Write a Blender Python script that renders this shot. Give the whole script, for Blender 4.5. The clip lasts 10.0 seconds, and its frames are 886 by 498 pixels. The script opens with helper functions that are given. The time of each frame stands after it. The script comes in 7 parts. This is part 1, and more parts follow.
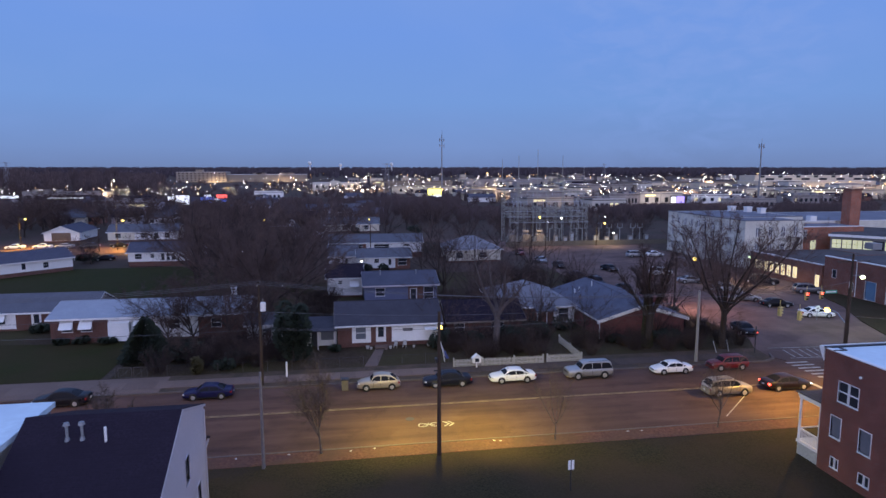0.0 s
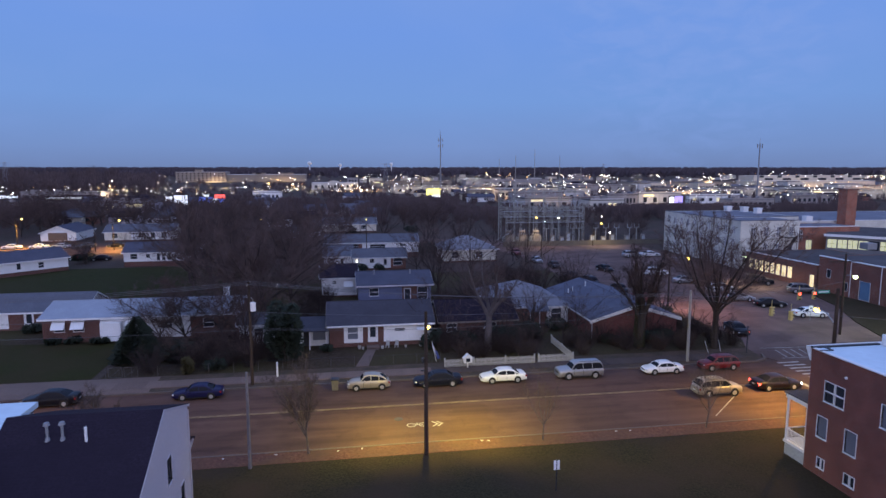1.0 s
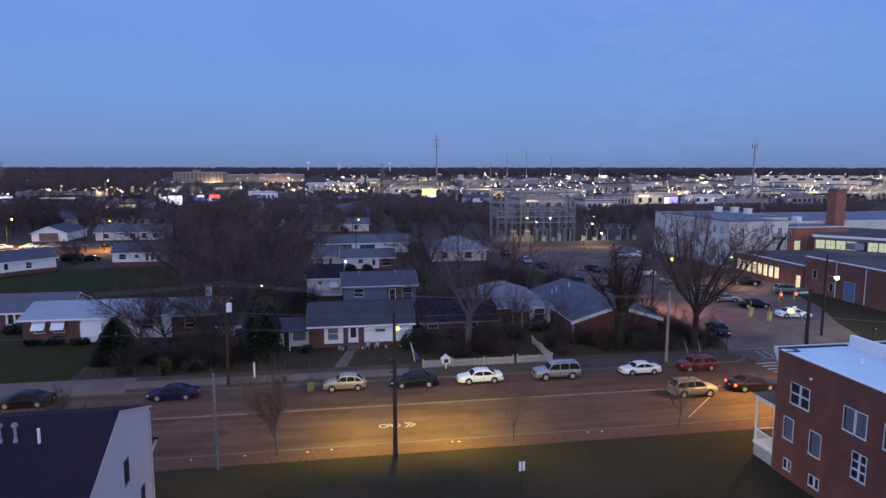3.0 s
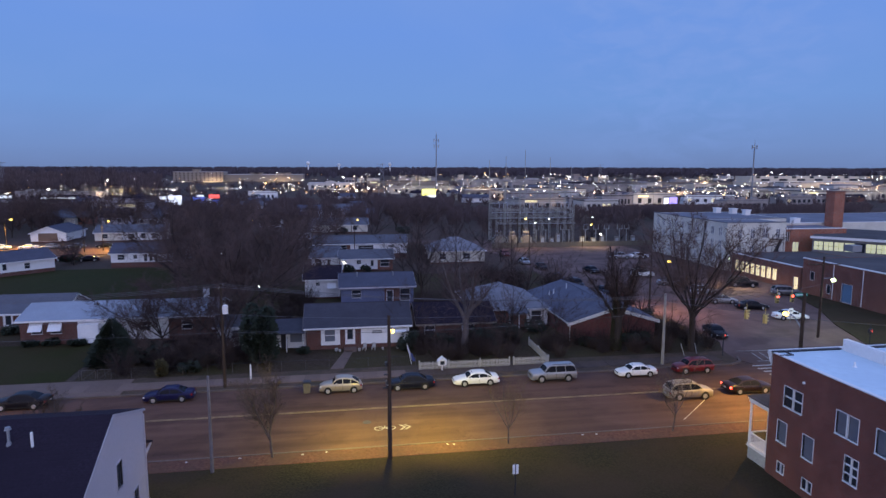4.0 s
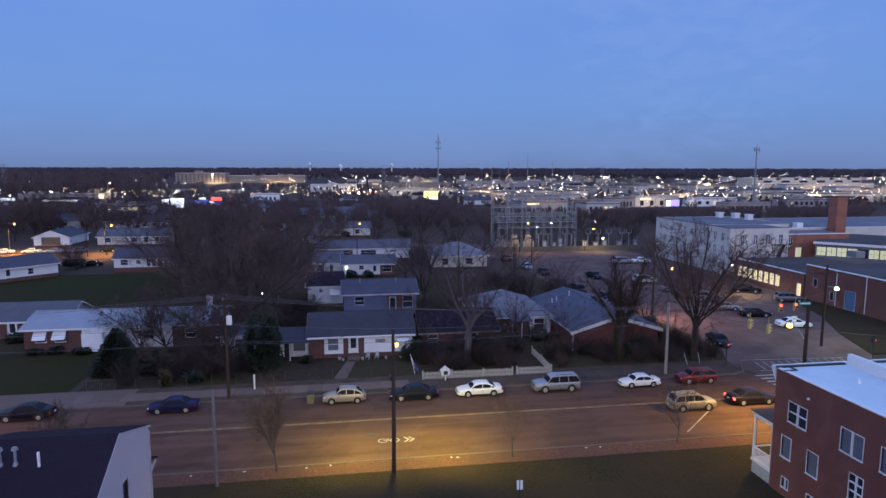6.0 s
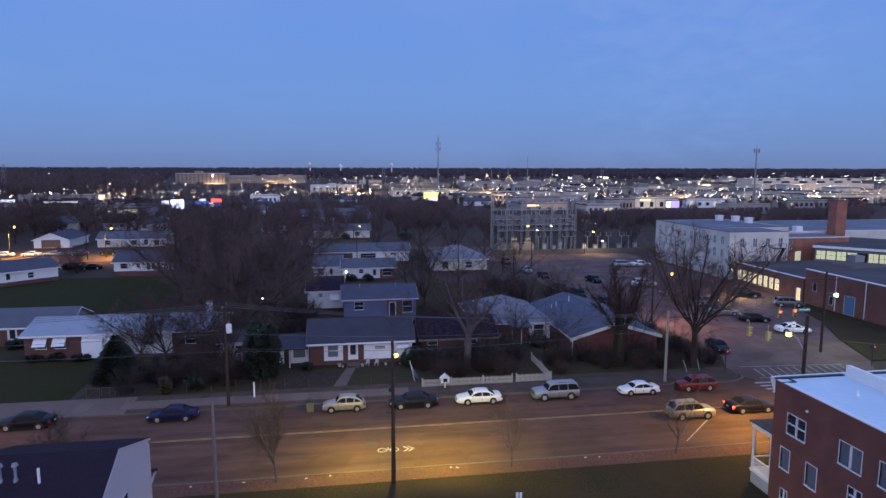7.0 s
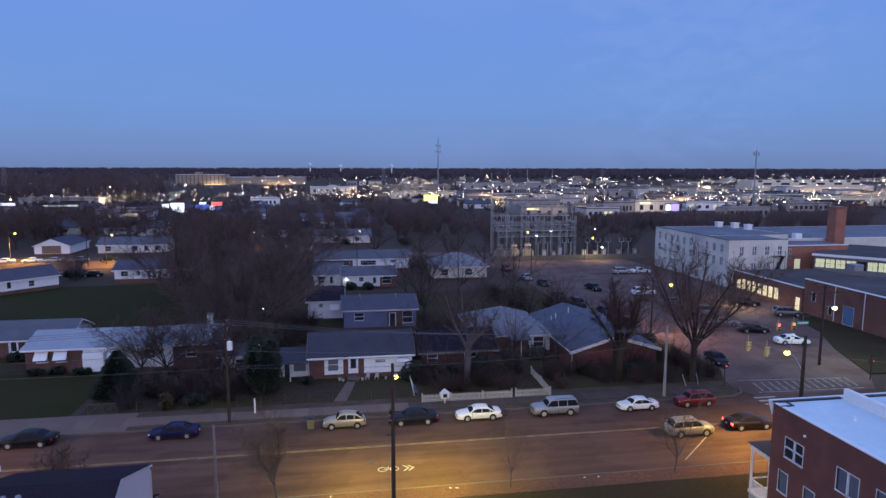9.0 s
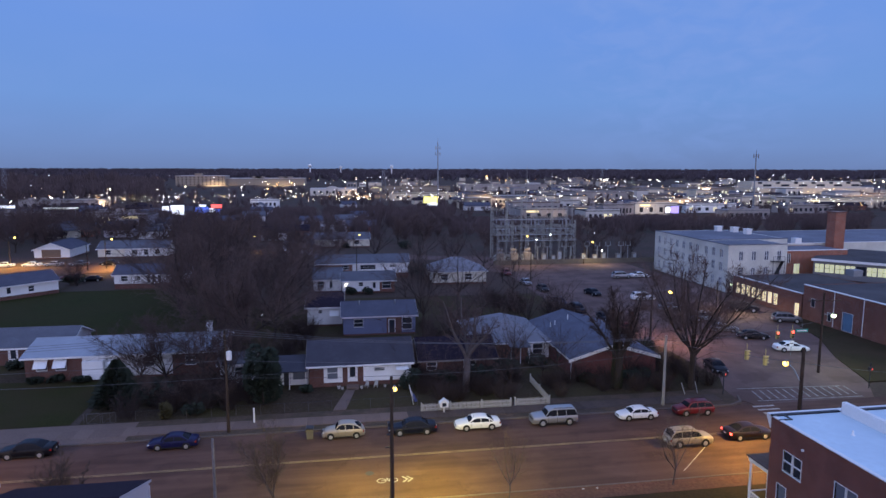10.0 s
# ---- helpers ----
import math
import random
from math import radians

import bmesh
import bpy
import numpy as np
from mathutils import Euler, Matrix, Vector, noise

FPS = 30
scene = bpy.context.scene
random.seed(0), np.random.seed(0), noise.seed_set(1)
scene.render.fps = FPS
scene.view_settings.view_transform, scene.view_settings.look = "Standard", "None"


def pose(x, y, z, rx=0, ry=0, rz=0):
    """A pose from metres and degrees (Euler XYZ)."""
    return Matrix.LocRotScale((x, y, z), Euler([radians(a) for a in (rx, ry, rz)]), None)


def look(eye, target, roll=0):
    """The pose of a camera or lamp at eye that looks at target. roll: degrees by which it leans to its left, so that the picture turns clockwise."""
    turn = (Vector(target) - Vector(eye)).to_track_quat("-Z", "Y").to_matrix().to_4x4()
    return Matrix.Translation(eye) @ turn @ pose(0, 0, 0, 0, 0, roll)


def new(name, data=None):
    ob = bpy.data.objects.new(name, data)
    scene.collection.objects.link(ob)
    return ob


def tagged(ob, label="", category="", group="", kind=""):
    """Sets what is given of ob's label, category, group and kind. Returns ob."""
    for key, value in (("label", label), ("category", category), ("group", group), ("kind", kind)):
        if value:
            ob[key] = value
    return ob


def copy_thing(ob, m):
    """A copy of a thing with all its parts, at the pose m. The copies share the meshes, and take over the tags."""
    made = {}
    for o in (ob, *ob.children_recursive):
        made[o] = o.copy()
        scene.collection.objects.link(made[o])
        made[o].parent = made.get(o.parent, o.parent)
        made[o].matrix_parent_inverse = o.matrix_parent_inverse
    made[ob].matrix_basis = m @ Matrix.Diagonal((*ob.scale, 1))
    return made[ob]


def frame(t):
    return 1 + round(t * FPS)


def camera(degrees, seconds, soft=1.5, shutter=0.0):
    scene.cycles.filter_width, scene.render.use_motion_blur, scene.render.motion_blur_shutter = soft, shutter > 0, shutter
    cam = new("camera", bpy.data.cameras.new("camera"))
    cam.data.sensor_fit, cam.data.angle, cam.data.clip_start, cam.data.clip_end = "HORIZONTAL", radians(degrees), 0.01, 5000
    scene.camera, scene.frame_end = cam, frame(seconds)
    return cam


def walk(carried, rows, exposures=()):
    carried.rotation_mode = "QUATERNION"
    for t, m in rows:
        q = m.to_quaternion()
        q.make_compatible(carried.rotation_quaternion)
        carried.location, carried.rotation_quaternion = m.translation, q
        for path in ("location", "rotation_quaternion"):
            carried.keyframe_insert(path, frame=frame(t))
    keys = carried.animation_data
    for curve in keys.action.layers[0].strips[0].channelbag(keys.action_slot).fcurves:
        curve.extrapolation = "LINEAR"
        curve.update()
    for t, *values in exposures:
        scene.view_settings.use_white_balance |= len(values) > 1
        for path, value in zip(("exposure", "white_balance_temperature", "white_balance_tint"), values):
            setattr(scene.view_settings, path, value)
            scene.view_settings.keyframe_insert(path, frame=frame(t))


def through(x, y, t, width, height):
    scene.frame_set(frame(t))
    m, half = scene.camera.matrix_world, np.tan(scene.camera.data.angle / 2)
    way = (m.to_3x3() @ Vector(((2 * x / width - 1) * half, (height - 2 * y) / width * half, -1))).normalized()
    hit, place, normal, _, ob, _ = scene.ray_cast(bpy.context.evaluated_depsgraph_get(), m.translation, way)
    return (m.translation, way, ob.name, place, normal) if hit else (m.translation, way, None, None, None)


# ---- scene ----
cam = camera(70.6, 10.0)
PATH = [
    (0, (-1.545, 0.363, 21.484), (-1.235, 2.322, 21.226), -0.0),
    (0.5, (-1.11, 0.315, 21.481), (-0.801, 2.274, 21.223), -0.0),
    (1, (-0.591, 0.236, 21.479), (-0.281, 2.195, 21.221), 0.0),
    (1.5, (-0.049, 0.157, 21.488), (0.262, 2.116, 21.231), 0.0),
    (2, (0.561, 0.058, 21.482), (0.872, 2.017, 21.225), 0.0),
    (2.5, (1.168, -0.021, 21.483), (1.48, 1.938, 21.226), 0.0),
    (4, (2.028, -0.205, 21.792), (2.34, 1.753, 21.534), 0.1),
    (4.5, (1.909, -0.252, 21.968), (2.218, 1.707, 21.711), 0.1),
    (5, (1.816, -0.215, 22.166), (2.123, 1.745, 21.909), 0.1),
    (5.5, (1.826, -0.156, 22.441), (2.133, 1.804, 22.185), 0.1),
    (7, (1.905, -0.085, 23.647), (2.212, 1.875, 23.39), 0.1),
    (7.5, (1.879, -0.072, 24.058), (2.186, 1.888, 23.801), 0.1),
    (8, (1.846, -0.078, 24.473), (2.153, 1.881, 24.216), 0.1),
    (8.5, (1.858, -0.095, 24.92), (2.164, 1.865, 24.662), 0.1),
    (9, (1.909, -0.121, 25.383), (2.216, 1.839, 25.126), 0.1),
    (9.5, (1.945, -0.117, 25.861), (2.253, 1.842, 25.605), 0.1),
    (10, (2.008, -0.093, 26.311), (2.315, 1.867, 26.056), 0.1),
]
walk(cam, [(t, look(eye, target, roll)) for t, eye, target, roll in PATH], [(0, 0.05, 6570, 10.5), (2.5, 0.04, 6540, 10.5), (4, 0.0, 6430, 10), (10, 0.0, 6420, 10)])

# ---- world: dusk sky, the afterglow behind the camera ----
world = bpy.data.worlds.new("dusk")
scene.world = world
world.use_nodes = True
wn, wl = world.node_tree.nodes, world.node_tree.links
wn.clear()


def ramp(nodes, stops):
    r = nodes.new("ShaderNodeValToRGB")
    while len(r.color_ramp.elements) < len(stops):
        r.color_ramp.elements.new(0.5)
    for e, (p, c) in zip(r.color_ramp.elements, stops):
        e.position, e.color = p, (*c, 1)
    return r


w_co = wn.new("ShaderNodeTexCoord")
w_sep = wn.new("ShaderNodeSeparateXYZ")
wl.new(w_co.outputs["Generated"], w_sep.inputs[0])
# height of the sky: horizon haze, blue above
w_up = ramp(wn, [(0.0, (0.155, 0.23, 0.45)), (0.03, (0.17, 0.275, 0.56)), (0.10, (0.168, 0.318, 0.69)), (0.2, (0.158, 0.31, 0.745)), (0.4, (0.18, 0.32, 0.74)), (0.6, (0.3, 0.43, 0.9)), (1.0, (0.37, 0.55, 1.14))])
wl.new(w_sep.outputs["Z"], w_up.inputs[0])
# afterglow in the west
w_west = wn.new("ShaderNodeMapRange")
w_west.inputs["From Min"].default_value, w_west.inputs["From Max"].default_value = 0.05, -1.0
wl.new(w_sep.outputs["Y"], w_west.inputs["Value"])
w_glow = ramp(wn, [(0.0, (1.95, 1.72, 1.9)), (0.2, (1.3, 1.34, 1.92)), (0.5, (0.84, 0.9, 1.58)), (0.8, (0.5, 0.65, 1.24)), (1.0, (0.37, 0.55, 1.14))])
wl.new(w_sep.outputs["Z"], w_glow.inputs[0])
w_mix = wn.new("ShaderNodeMix")
w_mix.data_type = "RGBA"
wl.new(w_west.outputs[0], w_mix.inputs["Factor"])
wl.new(w_up.outputs[0], w_mix.inputs["A"])
wl.new(w_glow.outputs[0], w_mix.inputs["B"])
# thin cirrus, and one mottled patch of it
PATCH = (0.491, 0.847, 0.207)
w_map = wn.new("ShaderNodeMapping")
w_map.inputs["Scale"].default_value = (2.2, 2.2, 5.0)
w_map.inputs["Location"].default_value = (-1.3, 0.0, 0.0)
wl.new(w_co.outputs["Generated"], w_map.inputs[0])
w_cl = wn.new("ShaderNodeTexNoise")
w_cl.inputs["Scale"].default_value, w_cl.inputs["Detail"].default_value, w_cl.inputs["Distortion"].default_value = 1.6, 7, 0.8
wl.new(w_map.outputs[0], w_cl.inputs["Vector"])
w_cr = ramp(wn, [(0.46, (0, 0, 0)), (0.72, (0.6, 0.6, 0.6))])
wl.new(w_cl.outputs[0], w_cr.inputs[0])
w_fine = wn.new("ShaderNodeTexNoise")
w_fine.inputs["Scale"].default_value, w_fine.inputs["Detail"].default_value, w_fine.inputs["Distortion"].default_value = 9.0, 6, 0.6
wl.new(w_map.outputs[0], w_fine.inputs["Vector"])
w_patch = wn.new("ShaderNodeVectorMath")
w_patch.operation = "DOT_PRODUCT"
w_patch.inputs[1].default_value = PATCH
wl.new(w_co.outputs["Generated"], w_patch.inputs[0])
w_near = wn.new("ShaderNodeMapRange")
w_near.interpolation_type = "SMOOTHSTEP"
for key, value in (("From Min", 0.972), ("From Max", 0.995), ("To Min", 0.0), ("To Max", 0.42)):
    w_near.inputs[key].default_value = value
wl.new(w_patch.outputs["Value"], w_near.inputs["Value"])
w_fr = ramp(wn, [(0.4, (0, 0, 0)), (0.66, (1.0, 1.0, 1.0))])
wl.new(w_fine.outputs[0], w_fr.inputs[0])
w_tuft, w_thin, w_sum = wn.new("ShaderNodeMath"), wn.new("ShaderNodeMath"), wn.new("ShaderNodeMath")
w_tuft.operation, w_thin.operation, w_sum.operation = "MULTIPLY", "MULTIPLY", "ADD"
wl.new(w_near.outputs[0], w_tuft.inputs[0])
wl.new(w_fr.outputs[0], w_tuft.inputs[1])
wl.new(w_cr.outputs[0], w_thin.inputs[0])
w_thin.inputs[1].default_value = 0.3
wl.new(w_tuft.outputs[0], w_sum.inputs[0])
wl.new(w_thin.outputs[0], w_sum.inputs[1])
w_mix2 = wn.new("ShaderNodeMix")
w_mix2.data_type = "RGBA"
wl.new(w_sum.outputs[0], w_mix2.inputs["Factor"])
wl.new(w_mix.outputs["Result"], w_mix2.inputs["A"])
w_mix2.inputs["B"].default_value = (0.222, 0.352, 0.75, 1)
w_bg = wn.new("ShaderNodeBackground")
w_bg.inputs["Strength"].default_value = 1.0
wl.new(w_mix2.outputs["Result"], w_bg.inputs[0])
w_out = wn.new("ShaderNodeOutputWorld")
wl.new(w_bg.outputs[0], w_out.inputs[0])


def street_light(name, x, y, z, watts, colour, angle=150, radius=0.25, tilt=0, turn=0):
    """A street lamp's light, shining down; tilted towards the road by some degrees."""
    d = bpy.data.lights.new(name, "SPOT")
    d.energy, d.color, d.spot_size, d.spot_blend, d.shadow_soft_size = watts, colour, radians(angle), 0.7, radius
    ob = new(name, d)
    ob.matrix_basis = pose(x, y, z, tilt, 0, turn)
    return ob


SODIUM, PALE, MERCURY = (1.0, 0.58, 0.05), (1.0, 0.8, 0.45), (0.8, 1.0, 0.75)


LAMP = (5.55, 46.75, 9.1)


def road_lamp(x, y, z, watts, colour, tilt=-9):
    """A road luminaire: light straight down, and two wide beams thrown along the street."""
    street_light("lamp_light", x, y, z, watts * 0.95, colour, 138 if tilt < 0 else 126, tilt=max(tilt, 0) * 1.8).data.spot_blend = 1.0
    for s in (1, -1):
        beam = street_light("lamp_light", x, y, z, watts * (1.4 if s > 0 else 0.75), colour, 106)
        beam.data.spot_blend = 1.0
        beam.matrix_basis = pose(x, y, z, tilt, -50 * s, 0)


road_lamp(LAMP[0], LAMP[1], LAMP[2], 9000, (1.0, 0.8, 0.07), 12)
road_lamp(41.4, 49.6, 8.45, 10500, SODIUM)
road_lamp(-40.0, 50.3, 8.2, 12500, (1.0, 0.56, 0.1))
street_light("lamp_light", 64.2, 70.3, 7.3, 3600, MERCURY, 176)
street_light("lamp_light", 50.3, 86.3, 7.7, 7000, (1.0, 0.52, 0.28), 150)
street_light("lamp_light", -58.5, 174.0, 7.6, 24000, (1.0, 0.58, 0.12), 150)
street_light("lamp_light", -84.5, 180.0, 7.8, 24000, (1.0, 0.58, 0.12), 150)
street_light("lamp_light", -26.2, 202.0, 4.9, 3000, (1.0, 0.5, 0.1), 170)
street_light("lamp_light", 51.0, 164.0, 7.7, 2600, (1.0, 0.72, 0.4), 150)
street_light("lamp_light", 69.5, 163.4, 5.9, 2600, PALE, 150)
street_light("lamp_light", 72.0, 104.0, 5.0, 4500, PALE, 174)

# fill lights at made-up places to brighten the town; only (-143, 420) known
TOWN_FILL = ((172, 322, 6000), (238, 392, 60000), (395, 412, 80000), (105, 430, 40000), (104, 288, 5000), (186, 286, 4000), (330, 540, 120000), (20, 600, 70000), (425, 528, 120000), (462, 528, 120000), (500, 528, 120000), (-143, 420, 40000), (180, 480, 90000), (-96, 980, 150000), (-190, 975, 150000))
for x, y, watts in TOWN_FILL:
    street_light("town_fill", x, y, 13, watts * 2.0, (1.0, 0.73, 0.45), 165, 0.5)

# ---- materials ----


def mat(name, base, rough=0.8, metal=0.0, grain=8.0, spots=0.6, amount=0.25, bump=0.02, alt=None, stretch=(1, 1, 1), coat=0.0, vary=0.0):
    """A surface with fine grain and larger stains, in metres."""
    m = bpy.data.materials.new(name)
    m.use_nodes = True
    n, l = m.node_tree.nodes, m.node_tree.links
    b = n["Principled BSDF"]
    b.inputs["Roughness"].default_value, b.inputs["Metallic"].default_value = rough, metal
    b.inputs["Coat Weight"].default_value = coat
    b.inputs["Specular IOR Level"].default_value = 0.1 if rough > 0.85 else 0.4
    co = n.new("ShaderNodeTexCoord")
    mp = n.new("ShaderNodeMapping")
    mp.inputs["Scale"].default_value = stretch
    l.new(co.outputs["Object"], mp.inputs[0])
    fine, big = n.new("ShaderNodeTexNoise"), n.new("ShaderNodeTexNoise")
    for t, s, d in ((fine, grain, 4), (big, spots, 5)):
        t.inputs["Scale"].default_value, t.inputs["Detail"].default_value = s, d
        l.new(mp.outputs[0], t.inputs["Vector"])
    dark = tuple(c * (1 - amount) for c in base)
    light = tuple(min(1, c * (1 + amount)) for c in base)
    r1 = ramp(n, [(0.3, dark), (0.7, light)])
    l.new(fine.outputs[0], r1.inputs[0])
    r2 = ramp(n, [(0.35, (0, 0, 0)), (0.7, (1, 1, 1))])
    l.new(big.outputs[0], r2.inputs[0])
    mx = n.new("ShaderNodeMix")
    mx.data_type = "RGBA"
    l.new(r2.outputs[0], mx.inputs["Factor"])
    l.new(r1.outputs[0], mx.inputs["A"])
    mx.inputs["B"].default_value = (*(alt or tuple(c * (1 - amount * 0.6) for c in base)), 1)
    last = mx.outputs["Result"]
    if vary:
        oi = n.new("ShaderNodeObjectInfo")
        hs = n.new("ShaderNodeHueSaturation")
        mr = n.new("ShaderNodeMapRange")
        mr.inputs["To Min"].default_value, mr.inputs["To Max"].default_value = 1 - vary, 1 + vary
        l.new(oi.outputs["Random"], mr.inputs["Value"])
        l.new(mr.outputs[0], hs.inputs["Value"])
        l.new(last, hs.inputs["Color"])
        last = hs.outputs[0]
    l.new(last, b.inputs["Base Color"])
    if bump:
        bp = n.new("ShaderNodeBump")
        bp.inputs["Strength"].default_value, bp.inputs["Distance"].default_value = 0.6, bump
        l.new(fine.outputs[0], bp.inputs["Height"])
        l.new(bp.outputs[0], b.inputs["Normal"])
    return m


def brick_mat(name, c1, c2, mortar, scale=1.0):
    """Brickwork in courses of 75 mm; walls along x or y."""
    m = mat(name, c1, 0.85, bump=0)
    n, l = m.node_tree.nodes, m.node_tree.links
    b = n["Principled BSDF"]
    co = n.new("ShaderNodeTexCoord")
    sp, cb, ad = n.new("ShaderNodeSeparateXYZ"), n.new("ShaderNodeCombineXYZ"), n.new("ShaderNodeMath")
    l.new(co.outputs["Object"], sp.inputs[0])
    l.new(sp.outputs["X"], ad.inputs[0])
    l.new(sp.outputs["Y"], ad.inputs[1])
    l.new(ad.outputs[0], cb.inputs["X"])
    l.new(sp.outputs["Z"], cb.inputs["Y"])
    t = n.new("ShaderNodeTexBrick")
    t.inputs["Scale"].default_value = scale
    t.inputs["Brick Width"].default_value, t.inputs["Row Height"].default_value, t.inputs["Mortar Size"].default_value = 0.21, 0.075, 0.006
    for k, c in (("Color1", c1), ("Color2", c2), ("Mortar", mortar)):
        t.inputs[k].default_value = (*c, 1)
    l.new(cb.outputs[0], t.inputs["Vector"])
    mul = n.new("ShaderNodeMix")
    mul.data_type, mul.blend_type = "RGBA", "MULTIPLY"
    mul.inputs["Factor"].default_value = 0.6
    no = n.new("ShaderNodeTexNoise")
    no.inputs["Scale"].default_value, no.inputs["Detail"].default_value = 0.7, 6
    l.new(co.outputs["Object"], no.inputs["Vector"])
    rr = ramp(n, [(0.3, (0.55, 0.55, 0.55)), (0.7, (1.15, 1.12, 1.1))])
    l.new(no.outputs[0], rr.inputs[0])
    l.new(t.outputs["Color"], mul.inputs["A"])
    l.new(rr.outputs[0], mul.inputs["B"])
    l.new(mul.outputs["Result"], b.inputs["Base Color"])
    bp = n.new("ShaderNodeBump")
    bp.inputs["Distance"].default_value, bp.inputs["Strength"].default_value, bp.invert = 0.008, 0.7, True
    l.new(t.outputs["Fac"], bp.inputs["Height"])
    l.new(bp.outputs[0], b.inputs["Normal"])
    return m


def lined_mat(name, base, pitch, axis="Z", rough=0.7, gap=0.12, depth=0.01, amount=0.15):
    """Boards or shingle courses: shadow lines every pitch metres along an axis."""
    m = mat(name, base, rough, amount=amount, bump=0, vary=0.06)
    n, l = m.node_tree.nodes, m.node_tree.links
    b = n["Principled BSDF"]
    co = n.new("ShaderNodeTexCoord")
    sp, mo = n.new("ShaderNodeSeparateXYZ"), n.new("ShaderNodeMath")
    l.new(co.outputs["Object"], sp.inputs[0])
    mo.operation = "PINGPONG"
    mo.inputs[1].default_value = pitch / 2
    l.new(sp.outputs[axis], mo.inputs[0])
    r = ramp(n, [(0.0, (0, 0, 0)), (gap, (1, 1, 1))])
    mr = n.new("ShaderNodeMath")
    mr.operation = "DIVIDE"
    mr.inputs[1].default_value = pitch / 2
    l.new(mo.outputs[0], mr.inputs[0])
    l.new(mr.outputs[0], r.inputs[0])
    bp = n.new("ShaderNodeBump")
    bp.inputs["Distance"].default_value = depth
    l.new(r.outputs[0], bp.inputs["Height"])
    l.new(bp.outputs[0], b.inputs["Normal"])
    return m


def glow_mat(name, colour, strength):
    m = bpy.data.materials.new(name)
    m.use_nodes = True
    b = m.node_tree.nodes["Principled BSDF"]
    b.inputs["Base Color"].default_value = (*colour, 1)
    b.inputs["Emission Color"].default_value = (*colour, 1)
    b.inputs["Emission Strength"].default_value = strength
    m.cycles.emission_sampling = "NONE"
    return m


def glass_mat(name, tint, rough=0.04, through=0.5):
    m = bpy.data.materials.new(name)
    m.use_nodes = True
    b = m.node_tree.nodes["Principled BSDF"]
    b.inputs["Base Color"].default_value = (*tint, 1)
    b.inputs["Roughness"].default_value = rough
    b.inputs["Transmission Weight"].default_value = through
    b.inputs["Specular IOR Level"].default_value = 0.16
    return m


def worn_road(name, base, alt, streak):
    """Asphalt with tyre streaks along x, patched areas and dark crack lines."""
    m = mat(name, base, 0.86, grain=14, spots=0.1, amount=0.3, bump=0.01, alt=alt)
    n, l = m.node_tree.nodes, m.node_tree.links
    b = n["Principled BSDF"]
    last = b.inputs["Base Color"].links[0].from_socket
    co = n.new("ShaderNodeTexCoord")
    layers = []
    for scale, size, detail, lo, hi, dark, light in ((streak, 1.0, 5, 0.35, 0.68, 0.84, 1.16), ((0.16, 0.3, 1), 1.0, 3, 0.44, 0.52, 0.86, 1.06)):
        mp, t = n.new("ShaderNodeMapping"), n.new("ShaderNodeTexNoise")
        mp.inputs["Scale"].default_value = scale
        t.inputs["Scale"].default_value, t.inputs["Detail"].default_value = size, detail
        l.new(co.outputs["Object"], mp.inputs[0])
        l.new(mp.outputs[0], t.inputs["Vector"])
        r = ramp(n, [(lo, (dark,) * 3), (hi, (light,) * 3)])
        l.new(t.outputs[0], r.inputs[0])
        layers.append(r.outputs[0])
    vo, no, ad = n.new("ShaderNodeTexVoronoi"), n.new("ShaderNodeTexNoise"), n.new("ShaderNodeVectorMath")
    vo.feature = "DISTANCE_TO_EDGE"
    vo.inputs["Scale"].default_value, no.inputs["Scale"].default_value = 0.22, 1.3
    l.new(co.outputs["Object"], no.inputs["Vector"])
    l.new(co.outputs["Object"], ad.inputs[0])
    l.new(no.outputs["Color"], ad.inputs[1])
    l.new(ad.outputs[0], vo.inputs["Vector"])
    r = ramp(n, [(0.0, (0.8,) * 3), (0.008, (1.0,) * 3)])
    l.new(vo.outputs["Distance"], r.inputs[0])
    layers.append(r.outputs[0])
    for layer in layers:
        mx = n.new("ShaderNodeMix")
        mx.data_type, mx.blend_type = "RGBA", "MULTIPLY"
        mx.inputs["Factor"].default_value = 1.0
        l.new(last, mx.inputs["A"])
        l.new(layer, mx.inputs["B"])
        last = mx.outputs["Result"]
    l.new(last, b.inputs["Base Color"])
    return m


ASPHALT = worn_road("asphalt", (0.09, 0.053, 0.043), (0.108, 0.065, 0.053), (0.035, 0.9, 1))
LOT = worn_road("lot_asphalt", (0.12, 0.078, 0.069), (0.15, 0.1, 0.088), (0.35, 0.09, 1))
CONCRETE = mat("concrete", (0.17, 0.122, 0.103), 0.9, grain=9, spots=0.5, amount=0.18, bump=0.006, vary=0.12)
KERB_OLD = mat("old_kerb_concrete", (0.14, 0.112, 0.098), 0.88, grain=9, spots=0.5, amount=0.3, bump=0.005)
WALK_DARK = mat("dark_concrete", (0.085, 0.064, 0.056), 0.92, grain=9, spots=0.4, amount=0.3, bump=0.008, vary=0.15)
KERB = mat("kerb_concrete", (0.24, 0.21, 0.18), 0.85, grain=9, spots=0.8, amount=0.2, bump=0.005)
REDWALK = mat("red_clay_verge", (0.135, 0.066, 0.046), 0.95, grain=5, spots=0.4, amount=0.35, bump=0.02, alt=(0.1, 0.062, 0.044))
GRASS = mat("winter_grass", (0.038, 0.031, 0.015), 0.95, grain=7, spots=0.2, amount=0.4, bump=0.03, alt=(0.054, 0.036, 0.021))
